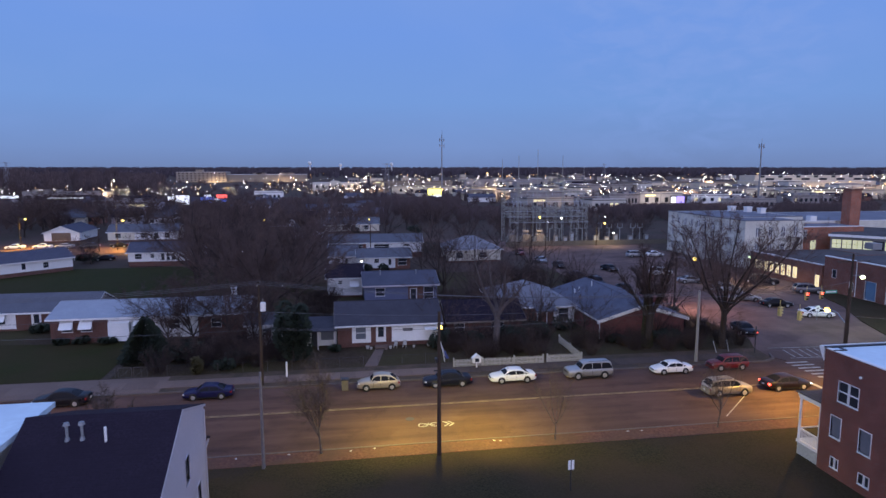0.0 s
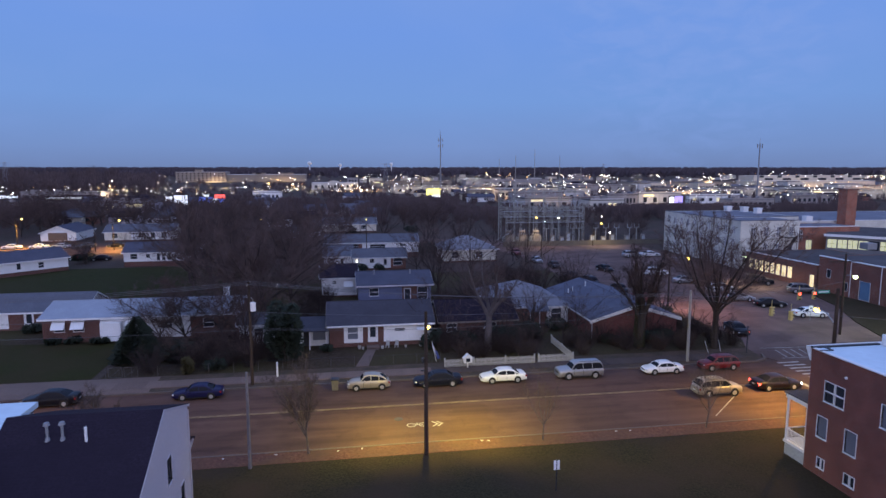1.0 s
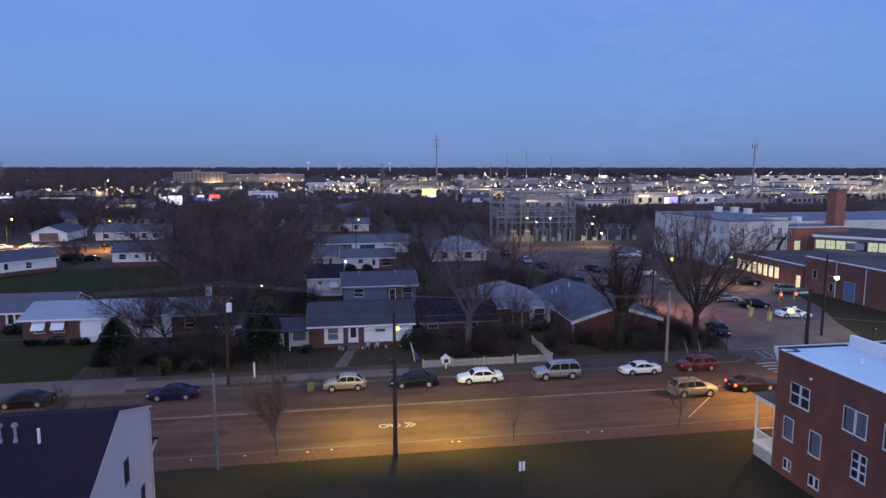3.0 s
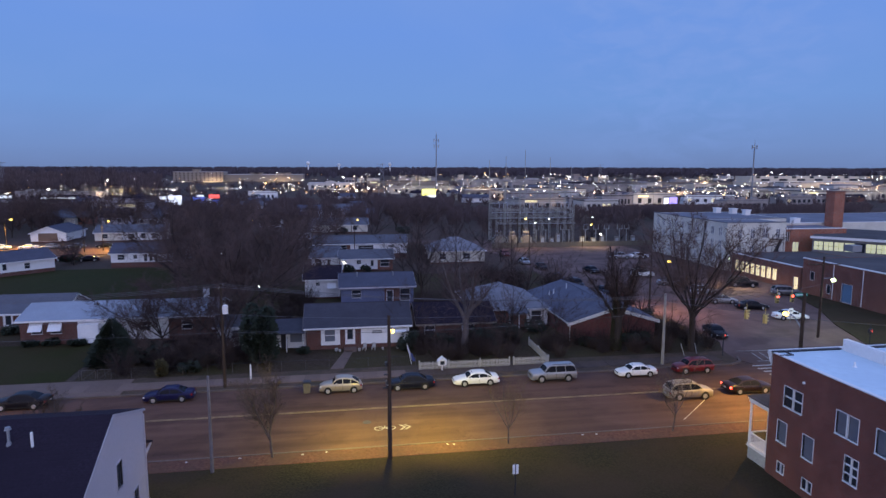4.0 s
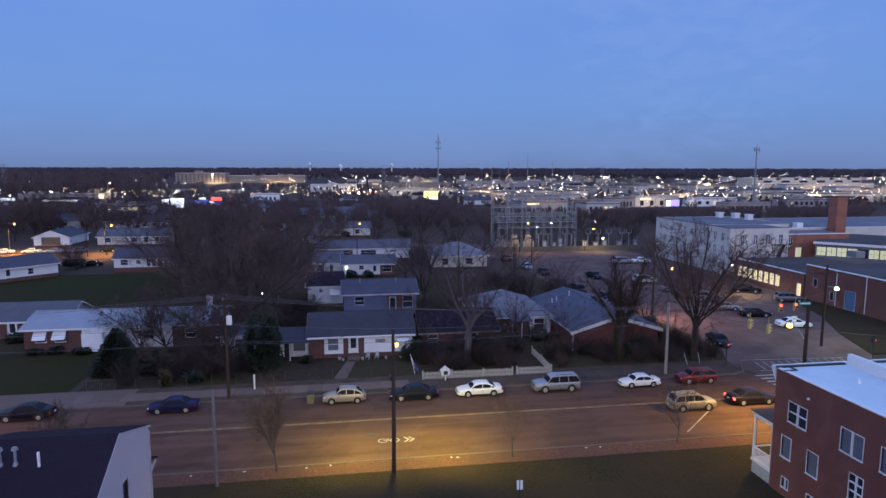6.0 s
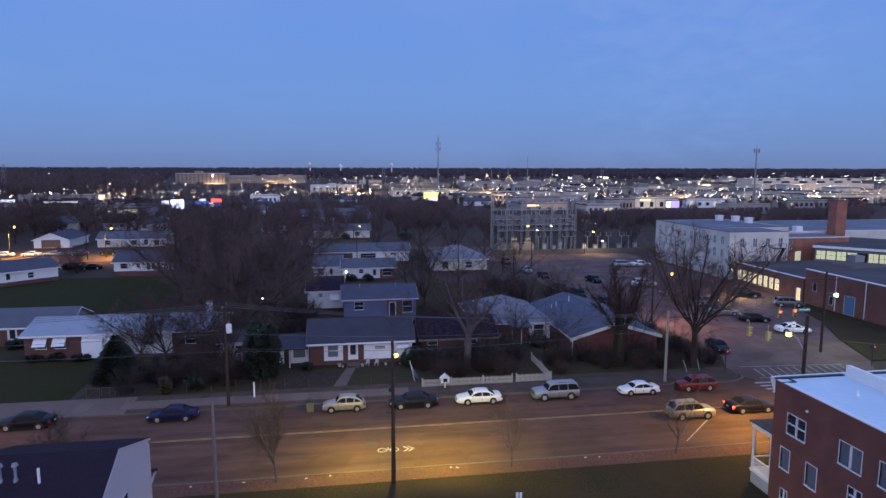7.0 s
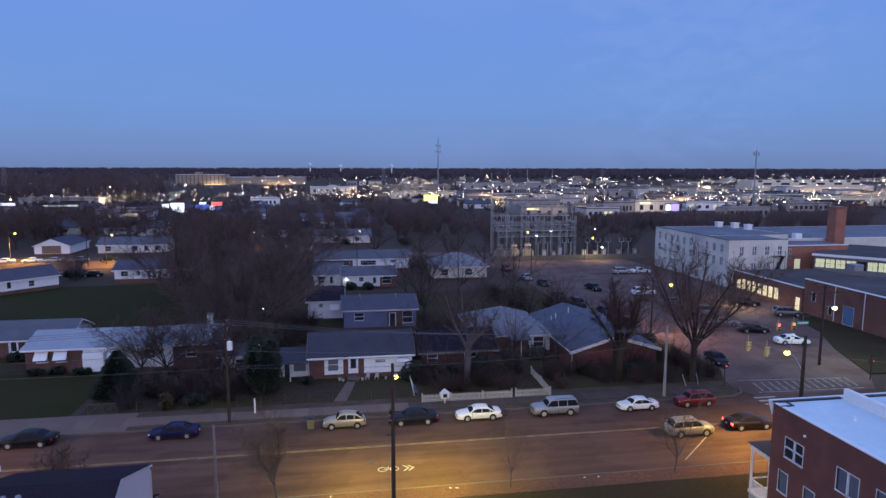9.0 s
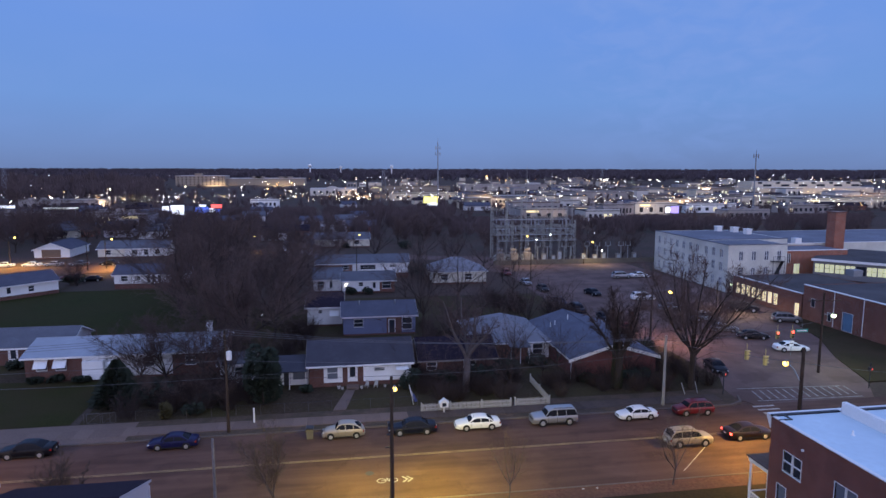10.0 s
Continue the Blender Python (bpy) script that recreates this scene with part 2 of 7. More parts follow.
SOIL = mat("leaf_litter_soil", (0.082, 0.055, 0.046), 0.97, grain=3, spots=0.05, amount=0.45, bump=0.05, alt=(0.056, 0.046, 0.034))
PAINT_W = mat("road_paint_white", (0.42, 0.4, 0.37), 0.7, grain=18, spots=1.2, amount=0.2, bump=0, alt=(0.22, 0.2, 0.19))
PAINT_Y = mat("road_paint_yellow", (0.33, 0.25, 0.12), 0.7, grain=18, spots=0.9, amount=0.25, bump=0, alt=(0.2, 0.15, 0.08))
WHITE = mat("white_paint", (0.78, 0.78, 0.77), 0.6, grain=5, spots=0.7, amount=0.08, bump=0.002)
WHITE_SIDING = lined_mat("white_siding", (0.82, 0.82, 0.82), 0.2)
CREAM_SIDING = lined_mat("cream_siding", (0.66, 0.62, 0.52), 0.2)
BLUE_SIDING = lined_mat("blue_siding", (0.14, 0.16, 0.26), 0.2)
GREY_SIDING = lined_mat("grey_siding", (0.5, 0.465, 0.5), 0.16, amount=0.06)
DARK_SIDING = lined_mat("charcoal_siding", (0.2, 0.2, 0.21), 0.2)
BRICK = brick_mat("red_brick", (0.175, 0.056, 0.041), (0.215, 0.072, 0.05), (0.19, 0.16, 0.14))
BRICK_DARK = brick_mat("brown_brick", (0.17, 0.065, 0.045), (0.22, 0.085, 0.06), (0.25, 0.21, 0.19))
BRICK_DEEP = brick_mat("dark_brown_brick", (0.115, 0.045, 0.034), (0.15, 0.06, 0.044), (0.16, 0.13, 0.12))
BRICK_CRIMSON = brick_mat("crimson_brick", (0.13, 0.036, 0.036), (0.16, 0.046, 0.043), (0.16, 0.11, 0.1))
BRICK_SCHOOL = brick_mat("orange_brick", (0.3, 0.1, 0.06), (0.36, 0.13, 0.08), (0.3, 0.24, 0.2))
SHINGLE_GREY = lined_mat("grey_shingle", (0.12, 0.125, 0.15), 0.28, "Y", 0.9, amount=0.25)
SHINGLE_BLUE = lined_mat("slate_shingle", (0.08, 0.083, 0.112), 0.28, "Y", 0.9, amount=0.25)
SHINGLE_CHAR = lined_mat("charcoal_shingle", (0.062, 0.06, 0.074), 0.28, "Y", 0.9, amount=0.25)
SHINGLE_DARK = lined_mat("black_shingle", (0.023, 0.017, 0.027), 0.28, "Y", 0.9, amount=0.25)
SHINGLE_BAY = lined_mat("blue_grey_shingle", (0.11, 0.115, 0.15), 0.28, "Y", 0.9, amount=0.35)
SHINGLE_MID = lined_mat("weathered_grey_shingle", (0.2, 0.2, 0.225), 0.28, "Y", 0.9, amount=0.3)
SHINGLE_PALE = lined_mat("pale_shingle", (0.27, 0.3, 0.35), 0.28, "Y", 0.85, amount=0.2)
ROOF_WHITE = mat("white_membrane_roof", (0.6, 0.72, 0.78), 0.6, grain=2, spots=0.25, amount=0.08, bump=0.004, alt=(0.52, 0.63, 0.7))
ROOF_TAR = mat("tar_roof", (0.07, 0.064, 0.066), 0.9, grain=3, spots=0.15, amount=0.3, bump=0.01, alt=(0.1, 0.094, 0.098))
WOOD_POLE = mat("creosote_pole", (0.06, 0.043, 0.033), 0.9, grain=14, spots=1.5, amount=0.4, bump=0.01, stretch=(1, 1, 0.1))
GREY_POLE = mat("grey_pole", (0.28, 0.27, 0.25), 0.7, grain=10, spots=1.0, amount=0.25, bump=0.004, stretch=(1, 1, 0.2))
STEEL = mat("galvanised_steel", (0.26, 0.27, 0.29), 0.6, 0.3, grain=6, spots=0.8, amount=0.2, bump=0.002)
DARK_METAL = mat("dark_metal", (0.04, 0.04, 0.045), 0.5, 0.3, grain=8, amount=0.3, bump=0.002)
BARK = mat("bark", (0.052, 0.042, 0.037), 0.95, grain=12, spots=1.2, amount=0.4, bump=0.03, stretch=(1, 1, 0.3))
TWIG = mat("twigs", (0.102, 0.071, 0.064), 0.95, grain=5, spots=0.5, amount=0.3, bump=0, vary=0.3)
# bluer than WOODS: distance haze put into the colour
HAZY_WOODS = mat("far_hazy_woods", (0.085, 0.072, 0.088), 0.97, grain=0.1, spots=0.01, amount=0.35, bump=0)
WOODS = mat("bare_woods", (0.105, 0.08, 0.082), 0.97, grain=0.5, spots=0.03, amount=0.35, bump=0)
LEAF = mat("evergreen_leaf", (0.018, 0.026, 0.014), 0.8, grain=8, spots=0.8, amount=0.4, bump=0, vary=0.2)
RUBBER = mat("rubber", (0.02, 0.02, 0.02), 0.85, grain=20, amount=0.3, bump=0)
RIM = mat("alloy_rim", (0.55, 0.55, 0.56), 0.35, 0.7, grain=10, amount=0.15, bump=0)
CAR_GLASS = glass_mat("car_glass", (0.014, 0.015, 0.02), 0.05, 0.0)
CAR_GLASS.node_tree.nodes["Principled BSDF"].inputs["Specular IOR Level"].default_value = 0.06
PANE = glass_mat("window_glass", (0.03, 0.035, 0.045), 0.06, 0.0)
BLIND = mat("window_blind", (0.14, 0.155, 0.19), 0.5, grain=3, spots=1.5, amount=0.15, bump=0)
LIT = glow_mat("lit_window", (1.0, 0.82, 0.42), 1.05)
LIT_PALE = glow_mat("lit_window_pale", (0.86, 0.86, 0.5), 0.42)
PICKET = mat("weathered_white_paint", (0.4, 0.39, 0.37), 0.7, grain=6, spots=0.9, amount=0.15, bump=0.002)
ROOF_GREY = mat("grey_membrane_roof", (0.155, 0.16, 0.195), 0.8, grain=1.5, spots=0.12, amount=0.25, bump=0.004, alt=(0.1, 0.105, 0.13))
FIELD = mat("field_grass", (0.026, 0.029, 0.007), 0.97, grain=4, spots=0.07, amount=0.45, bump=0.05, alt=(0.034, 0.03, 0.01))
PAINT_OLD = mat("faded_road_paint", (0.3, 0.27, 0.25), 0.8, grain=14, spots=1.2, amount=0.3, bump=0, alt=(0.1, 0.09, 0.085))
YARD = mat("dark_yard", (0.052, 0.036, 0.024), 0.97, grain=5, spots=0.12, amount=0.5, bump=0.05, alt=(0.052, 0.044, 0.018))
BULB_S = glow_mat("sodium_bulb", (1.0, 0.62, 0.11), 7)
BULB_W = glow_mat("white_bulb", (1.0, 0.93, 0.72), 14)
BULB_G = glow_mat("mercury_bulb", (0.85, 1.0, 0.5), 6)
RED_GLOW = glow_mat("red_lamp_lit", (1.0, 0.06, 0.04), 9)
HEAD_OFF = mat("headlamp", (0.6, 0.6, 0.58), 0.15, grain=10, amount=0.1, bump=0, coat=1)
TAIL_OFF = mat("tail_lamp", (0.3, 0.02, 0.02), 0.2, grain=10, amount=0.1, bump=0, coat=1)


def paint(name, c, metal=0.3, coat=0.8):
    return mat(name, c, 0.35, metal, grain=4, spots=1.2, amount=0.06, bump=0, coat=coat)


# ---- mesh tools ----


class Shape:
    """Gathers vertices and faces of one mesh."""

    def __init__(self):
        self.v, self.f = [], []

    def add(self, pts, faces):
        k = len(self.v)
        self.v += [tuple(p) for p in pts]
        self.f += [tuple(k + i for i in f) for f in faces]
        return self

    def box(self, x0, y0, z0, x1, y1, z1):
        p = [(x, y, z) for z in (z0, z1) for x, y in ((x0, y0), (x1, y0), (x1, y1), (x0, y1))]
        return self.add(p, [(3, 2, 1, 0), (4, 5, 6, 7), (0, 1, 5, 4), (1, 2, 6, 5), (2, 3, 7, 6), (3, 0, 4, 7)])

    def prism(self, profile, axis, a, b):
        """A closed profile of 2D points pulled from a to b along an axis (the other two axes in order)."""
        n = len(profile)
        put = {"x": lambda u, w, t: (t, u, w), "y": lambda u, w, t: (u, t, w), "z": lambda u, w, t: (u, w, t)}[axis]
        p = [put(u, w, t) for t in (a, b) for u, w in profile]
        return self.add(p, [tuple(range(n - 1, -1, -1)), tuple(range(n, 2 * n))] + [(i, (i + 1) % n, n + (i + 1) % n, n + i) for i in range(n)])

    def tube(self, p, q, r0, r1=None, n=6):
        r1 = r0 if r1 is None else r1
        p, q = Vector(p), Vector(q)
        d = (q - p).normalized()
        u = d.orthogonal().normalized()
        w = d.cross(u)
        ring = [(math.cos(2 * math.pi * i / n), math.sin(2 * math.pi * i / n)) for i in range(n)]
        pts = [c + (u * a + w * b) * r for c, r in ((p, r0), (q, r1)) for a, b in ring]
        return self.add(pts, [(i, (i + 1) % n, n + (i + 1) % n, n + i) for i in range(n)] + [tuple(range(n - 1, -1, -1)), tuple(range(n, 2 * n))])

    def ball(self, c, r, n=8, m=5, sz=1.0):
        pts = [(c[0], c[1], c[2] - r * sz)]
        for j in range(1, m):
            a = math.pi * j / m
            pts += [(c[0] + r * math.sin(a) * math.cos(2 * math.pi * i / n), c[1] + r * math.sin(a) * math.sin(2 * math.pi * i / n), c[2] - r * sz * math.cos(a)) for i in range(n)]
        pts.append((c[0], c[1], c[2] + r * sz))
        f = [(0, 1 + (i + 1) % n, 1 + i) for i in range(n)]
        for j in range(m - 2):
            a = 1 + j * n
            f += [(a + i, a + (i + 1) % n, a + n + (i + 1) % n, a + n + i) for i in range(n)]
        a = 1 + (m - 2) * n
        f += [(a + i, a + (i + 1) % n, len(pts) - 1) for i in range(n)]
        return self.add(pts, f)

    def pipe(self, pts, radii, n=6):
        """A bent tube through points."""
        k, pts = len(self.v), [Vector(p) for p in pts]
        u = None
        for i, (p, r) in enumerate(zip(pts, radii)):
            d = (pts[min(i + 1, len(pts) - 1)] - pts[max(i - 1, 0)]).normalized()
            u = (d.orthogonal() if u is None else u - d * u.dot(d)).normalized()
            w = d.cross(u)
            self.v += [tuple(p + (u * math.cos(2 * math.pi * j / n) + w * math.sin(2 * math.pi * j / n)) * r) for j in range(n)]
        for i in range(len(pts) - 1):
            self.f += [(k + i * n + j, k + i * n + (j + 1) % n, k + (i + 1) * n + (j + 1) % n, k + (i + 1) * n + j) for j in range(n)]
        self.f += [tuple(range(k + n - 1, k - 1, -1)), tuple(range(len(self.v) - n, len(self.v)))]
        return self

    def panel(self, u0, u1, z0, z1, holes, put, thick=0.2):
        """A wall in one piece with openings (u0, z0, u1, z1); put(u, deep, z) turns wall places into space."""
        us = sorted({u0, u1, *[min(max(h[k], u0), u1) for h in holes for k in (0, 2)]})
        zs = sorted({z0, z1, *[min(max(h[k], z0), z1) for h in holes for k in (1, 3)]})
        full = lambda i, k: 0 <= i < len(us) - 1 and 0 <= k < len(zs) - 1 and not any(
            h[0] < (us[i] + us[i + 1]) / 2 < h[2] and h[1] < (zs[k] + zs[k + 1]) / 2 < h[3] for h in holes)
        seen = {}

        def at(i, k, deep):
            if (i, k, deep) not in seen:
                seen[i, k, deep] = len(self.v)
                self.v.append(tuple(put(us[i], thick * deep, zs[k])))
            return seen[i, k, deep]

        for i in range(len(us) - 1):
            for k in range(len(zs) - 1):
                if not full(i, k):
                    continue
                for e in (0, 1):
                    self.f.append((at(i, k, e), at(i + 1, k, e), at(i + 1, k + 1, e), at(i, k + 1, e)))
                for (p, q), (r, s) in (((-1, 0), ((i, k), (i, k + 1))), ((1, 0), ((i + 1, k), (i + 1, k + 1))), ((0, -1), ((i, k), (i + 1, k))), ((0, 1), ((i, k + 1), (i + 1, k + 1)))):
                    if not full(i + p, k + q):
                        self.f.append((at(*r, 0), at(*s, 0), at(*s, 1), at(*r, 1)))
        return self

    def _slab(self, a, b, z0, z1, put, d0=0.0, d1=0.2):
        p = [put(u, d, z) for z in (z0, z1) for u, d in ((a, d0), (b, d0), (b, d1), (a, d1))]
        return self.add(p, [(3, 2, 1, 0), (4, 5, 6, 7), (0, 1, 5, 4), (1, 2, 6, 5), (2, 3, 7, 6), (3, 0, 4, 7)])

    def mesh(self, name, material=None, smooth=False):
        m = bpy.data.meshes.new(name)
        m.from_pydata(self.v, [], self.f)
        if material:
            m.materials.append(material)
        bm = bmesh.new()
        bm.from_mesh(m)
        bmesh.ops.recalc_face_normals(bm, faces=bm.faces)
        bm.to_mesh(m)
        bm.free()
        if smooth:
            m.polygons.foreach_set("use_smooth", [True] * len(m.polygons))
            m.set_sharp_from_angle(angle=radians(38))
        return m


def part(name, shape, material, parent, label="", smooth=False):
    ob = new(name, shape.mesh(name, material, smooth))
    ob.parent = parent
    return tagged(ob, label) if label else ob


def thing(name, m, label, category, group="", kind=""):
    ob = new(name)
    ob.matrix_basis = m
    ob.empty_display_size = 0.2
    return tagged(ob, label, category, group, kind)


def solid(name, shape, material, label, category, kind="", smooth=False, group=""):
    """A thing, or a piece of the setting, that is one mesh."""
    return tagged(new(name, shape.mesh(name, material, smooth)), label, category, group, kind)


# ---- ground, roads, walks ----


def flat(pts, z0, z1):
    return Shape().prism(pts, "z", z0, z1)


def rect(x0, y0, x1, y1):
    return [(x0, y0), (x1, y0), (x1, y1), (x0, y1)]


gs = Shape()
edges = [-4900, -1500, -400, -100, 0, 100, 400, 1500, 4900]
gv = [(x, y, -0.06) for y in edges for x in edges]
n_e = len(edges)
gs.add(gv, [(j * n_e + i, j * n_e + i + 1, (j + 1) * n_e + i + 1, (j + 1) * n_e + i) for j in range(n_e - 1) for i in range(n_e - 1)])
solid("ground", gs, SOIL, "dark leaf-littered winter ground reaching the horizon", "ground", "structure")
solid("lawn_near", flat(rect(-260, -150, 47, 44.7), -0.06, 0.1), GRASS, "dull green winter lawn beside the street", "lawn", "structure")
solid("lawn_far", flat([(-260, 66.4), (46.6, 66.4), (48.5, 70), (48.1, 84), (45.2, 93), (42.2, 112), (41.2, 126), (-260, 126)], -0.06, 0.1), YARD, "dark winter grass round the bungalows", "lawn", "structure")
solid("lawn_field", flat(rect(-120, 97, -20, 142), -0.06, 0.13), FIELD, "dark green open field behind the bungalows", "lawn", "structure")
solid("lawn_left", flat([(-90, 66.45), (-26.4, 66.45), (-26.6, 80), (-90, 86)], 0.08, 0.125), mat("front_lawn_grass", (0.03, 0.03, 0.008), 0.96, grain=6, spots=0.16, amount=0.3, bump=0.03, alt=(0.042, 0.031, 0.013)), "dull green front lawn with worn patches", "lawn", "structure")
solid("lawn_school", flat([(66, 66), (120, 66), (120, 78), (81.8, 78), (81.8, 97), (79, 97), (75, 85), (70, 76)], -0.06, 0.1), GRASS, "dark grass strip before the brick school", "lawn", "structure")

road = solid("road_main", flat(rect(-420, 46.7, 420, 61.4), -0.06, 0.0), ASPHALT, "worn asphalt street lit by sodium lamps", "road", "structure")
solid("road_cross", flat([(47.2, 61.4), (62.5, 61.4), (66, 66), (75, 85), (81.9, 97.5), (81.9, 118), (79, 176), (42, 176), (42, 112), (44.2, 90), (45.2, 66)], -0.06, -0.004), LOT, "worn asphalt cross street widening into a car park", "road", "structure")
solid("road_cross_south", flat(rect(47.2, -120, 60.5, 46.7), -0.06, -0.004), LOT, "asphalt side street", "road", "structure")
solid("road_back", flat(rect(-260, 167, -42, 182), -0.06, 0.02), ASPHALT, "asphalt back street lit orange by lamps", "road", "structure")
solid("road_substation", flat([(42, 150), (56, 150), (48, 182), (30, 186), (-20, 200), (-20, 194), (28, 178)], -0.06, 0.01), LOT, "sandy asphalt lane beside the substation", "road", "structure")
solid("verge_near", flat(rect(-260, 44.7, 47.2, 46.5), -0.06, 0.12), REDWALK, "red clay verge with thin dead grass", "verge", "structure")
solid("kerb_near", flat(rect(-260, 46.5, 47.2, 46.7), -0.06, 0.15), KERB_OLD, "stained concrete kerb beside the verge", "kerb", "structure")
solid("kerb_far", flat([(-260, 61.4), (44.5, 61.4), (46.2, 62.2), (47.0, 64), (46.8, 64), (46.0, 62.4), (44.4, 61.6), (-260, 61.6)], -0.06, 0.15), KERB_OLD, "stained concrete kerb with a rounded corner", "kerb", "structure")
solid("verge_far", flat([(-260, 61.6), (44.4, 61.6), (46.0, 62.4), (46.6, 66.4), (-260, 66.4)], -0.06, 0.11), mat("packed_earth", (0.1, 0.068, 0.052), 0.95, grain=6, spots=0.5, amount=0.35, bump=0.02, alt=(0.06, 0.05, 0.034)), "packed bare verge behind the kerb", "verge", "structure")
walkway = thing("pavement_far", pose(0, 0, 0), "pale concrete slab pavement, stained, darker to the right", "pavement", kind="structure")
slab = Shape().box(-0.74, 0, 0, 0.74, 2.1, 0.06)
slab_mesh, dark_slab = slab.mesh("slab", CONCRETE), slab.mesh("slab", WALK_DARK)
# slabs from x = 9 onwards take the darker concrete
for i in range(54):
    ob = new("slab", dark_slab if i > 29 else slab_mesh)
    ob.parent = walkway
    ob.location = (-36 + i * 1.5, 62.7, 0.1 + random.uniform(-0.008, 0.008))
solid("apron_left", flat(rect(-60, 61.62, -19.5, 66.2), 0.11, 0.15), CONCRETE, "wide pale concrete apron", "pavement", "structure")
solid("front_path", flat([(0.3, 66.4), (1.7, 66.4), (3.0, 73.6), (2.0, 73.6)], 0.1, 0.16), CONCRETE, "narrow concrete garden path to the front door", "path", "structure")
solid("drive_path", flat([(-26.2, 66.2), (-25.4, 66.2), (-25.8, 76), (-26.4, 76)], 0.1, 0.13), SOIL, "narrow dirt path across the lawn", "path", "structure")

# painted lines
lines = Shape()
for x in np.arange(-200, 40, 8.0):
    lines.box(float(x), 54.70, 0.001, float(x) + 8.0, 54.78, 0.006)
    lines.box(float(x), 54.92, 0.001, float(x) + 8.0, 55.00, 0.006)
part("centre_line", lines, PAINT_Y, road, "worn double yellow line")
part("stop_line", Shape().box(44.3, 47.1, 0.001, 44.75, 54.5, 0.006), PAINT_W, road)
part("lane_arrow_line", flat([(31.0, 48.1), (31.14, 48.1), (35.64, 52.2), (35.5, 52.2)], 0.001, 0.006), PAINT_W, road, "faded diagonal white line")
bar = Shape().box(0, 0, 0.002, 2.6, 0.34, 0.007).mesh("crosswalk_bar", PAINT_W)
for i in range(15):
    ob = new("crosswalk_bar", bar)
    ob.parent, ob.location = road, (46.6, 47.2 + i * 0.96, 0)
bar = Shape().box(0, 0, 0.002, 2.8, 0.2, 0.007).mesh("crosswalk_bar", PAINT_OLD)
for i in range(13):
    ob = new("crosswalk_bar", bar)
    ob.parent = road
    ob.matrix_basis = pose(49.2 + i * 1.02, 62.6, 0, 0, 0, 78)
part("crosswalk_edge", flat([(48.3, 66.2), (61.5, 65.3), (61.5, 65.5), (48.3, 66.4)], 0.002, 0.007), PAINT_OLD, road)
part("crosswalk_edge", flat([(48.3, 62.2), (61.5, 61.8), (61.5, 62.0), (48.3, 62.4)], 0.002, 0.007), PAINT_OLD, road)
# cycle mark: two wheels, frame, two chevrons
mark = Shape()
for cx in (4.75, 5.75):
    for k in range(14):
        p, q = 2 * math.pi * k / 14, 2 * math.pi * (k + 1) / 14
        mark.prism([(cx + 0.42 * math.cos(p), 49.9 + 0.4 * math.sin(p)), (cx + 0.42 * math.cos(q), 49.9 + 0.4 * math.sin(q)), (cx + 0.32 * math.cos(q), 49.9 + 0.3 * math.sin(q)), (cx + 0.32 * math.cos(p), 49.9 + 0.3 * math.sin(p))], "z", 0.002, 0.007)
mark.box(4.75, 49.86, 0.002, 5.75, 49.95, 0.007).box(5.2, 49.95, 0.002, 5.3, 50.35, 0.007)
for cx in (6.45, 6.85):
    mark.prism([(cx, 49.4), (cx + 0.18, 49.4), (cx + 0.62, 49.9), (cx + 0.18, 50.4), (cx, 50.4), (cx + 0.4, 49.9)], "z", 0.002, 0.007)
part("cycle_mark", mark, PAINT_W, road, "worn white shared-lane bicycle marking").location = (-0.1, 0.4, 0)
part("manhole_cover", Shape().tube((3.7, 51.75, 0.001), (3.7, 51.75, 0.012), 0.38, n=16), DARK_METAL, road, "dark iron manhole cover")

# ---- houses ----


def window(parent, u0, z0, u1, z1, put, bars=(0, 1), pane=PANE, frame_m=None, proud=0.04, sill=True):
    """A framed window in a wall opening, with its pane set back."""
    fm = frame_m or WHITE
    t = 0.04
    us = [u0 + (u1 - u0) * i / (bars[0] + 1) for i in range(bars[0] + 2)]
    zs = [z0 + (z1 - z0) * i / (bars[1] + 1) for i in range(bars[1] + 2)]
    lights = [(p + (0.03 if p > u0 else 0), q + (0.025 if q > z0 else 0), r - (0.03 if r < u1 else 0), s - (0.025 if s < z1 else 0)) for p, r in zip(us, us[1:]) for q, s in zip(zs, zs[1:])]
    fr = Shape().panel(u0 - t, u1 + t, z0 - t, z1 + t, lights, lambda u, d, z: put(u, d - proud, z), 0.13 + proud - 0.04)
    w = part("window", fr, fm, parent)
    part("pane", Shape()._slab(u0, u1, z0, z1, put, 0.1, 0.13), pane, w)
    if sill:
        part("sill", Shape()._slab(u0 - t - 0.02, u1 + t + 0.02, z0 - t - 0.03, z0 - t, put, -proud - 0.03, 0.1), fm, w)
    return w


def door(parent, u0, u1, z0, z1, put, m):
    d = part("door", Shape()._slab(u0, u1, z0, z1, put, 0.05, 0.1), m, parent)
    fr = Shape()
    for a, b in ((u0 - 0.1, u0), (u1, u1 + 0.1)):
        fr._slab(a, b, z0, z1 + 0.1, put, -0.03, 0.1)
    fr._slab(u0, u1, z1, z1 + 0.1, put, -0.03, 0.1)
    part("door_frame", fr, WHITE, d)
    part("door_pane", Shape()._slab(u0 + 0.17, u1 - 0.17, z0 + (z1 - z0) * 0.3, z1 - 0.17, put, 0.03, 0.06), PANE, d)
    part("handle", Shape()._slab(u1 - 0.14, u1 - 0.08, z0 + 0.95, z0 + 1.1, put, 0.0, 0.05), STEEL, d)


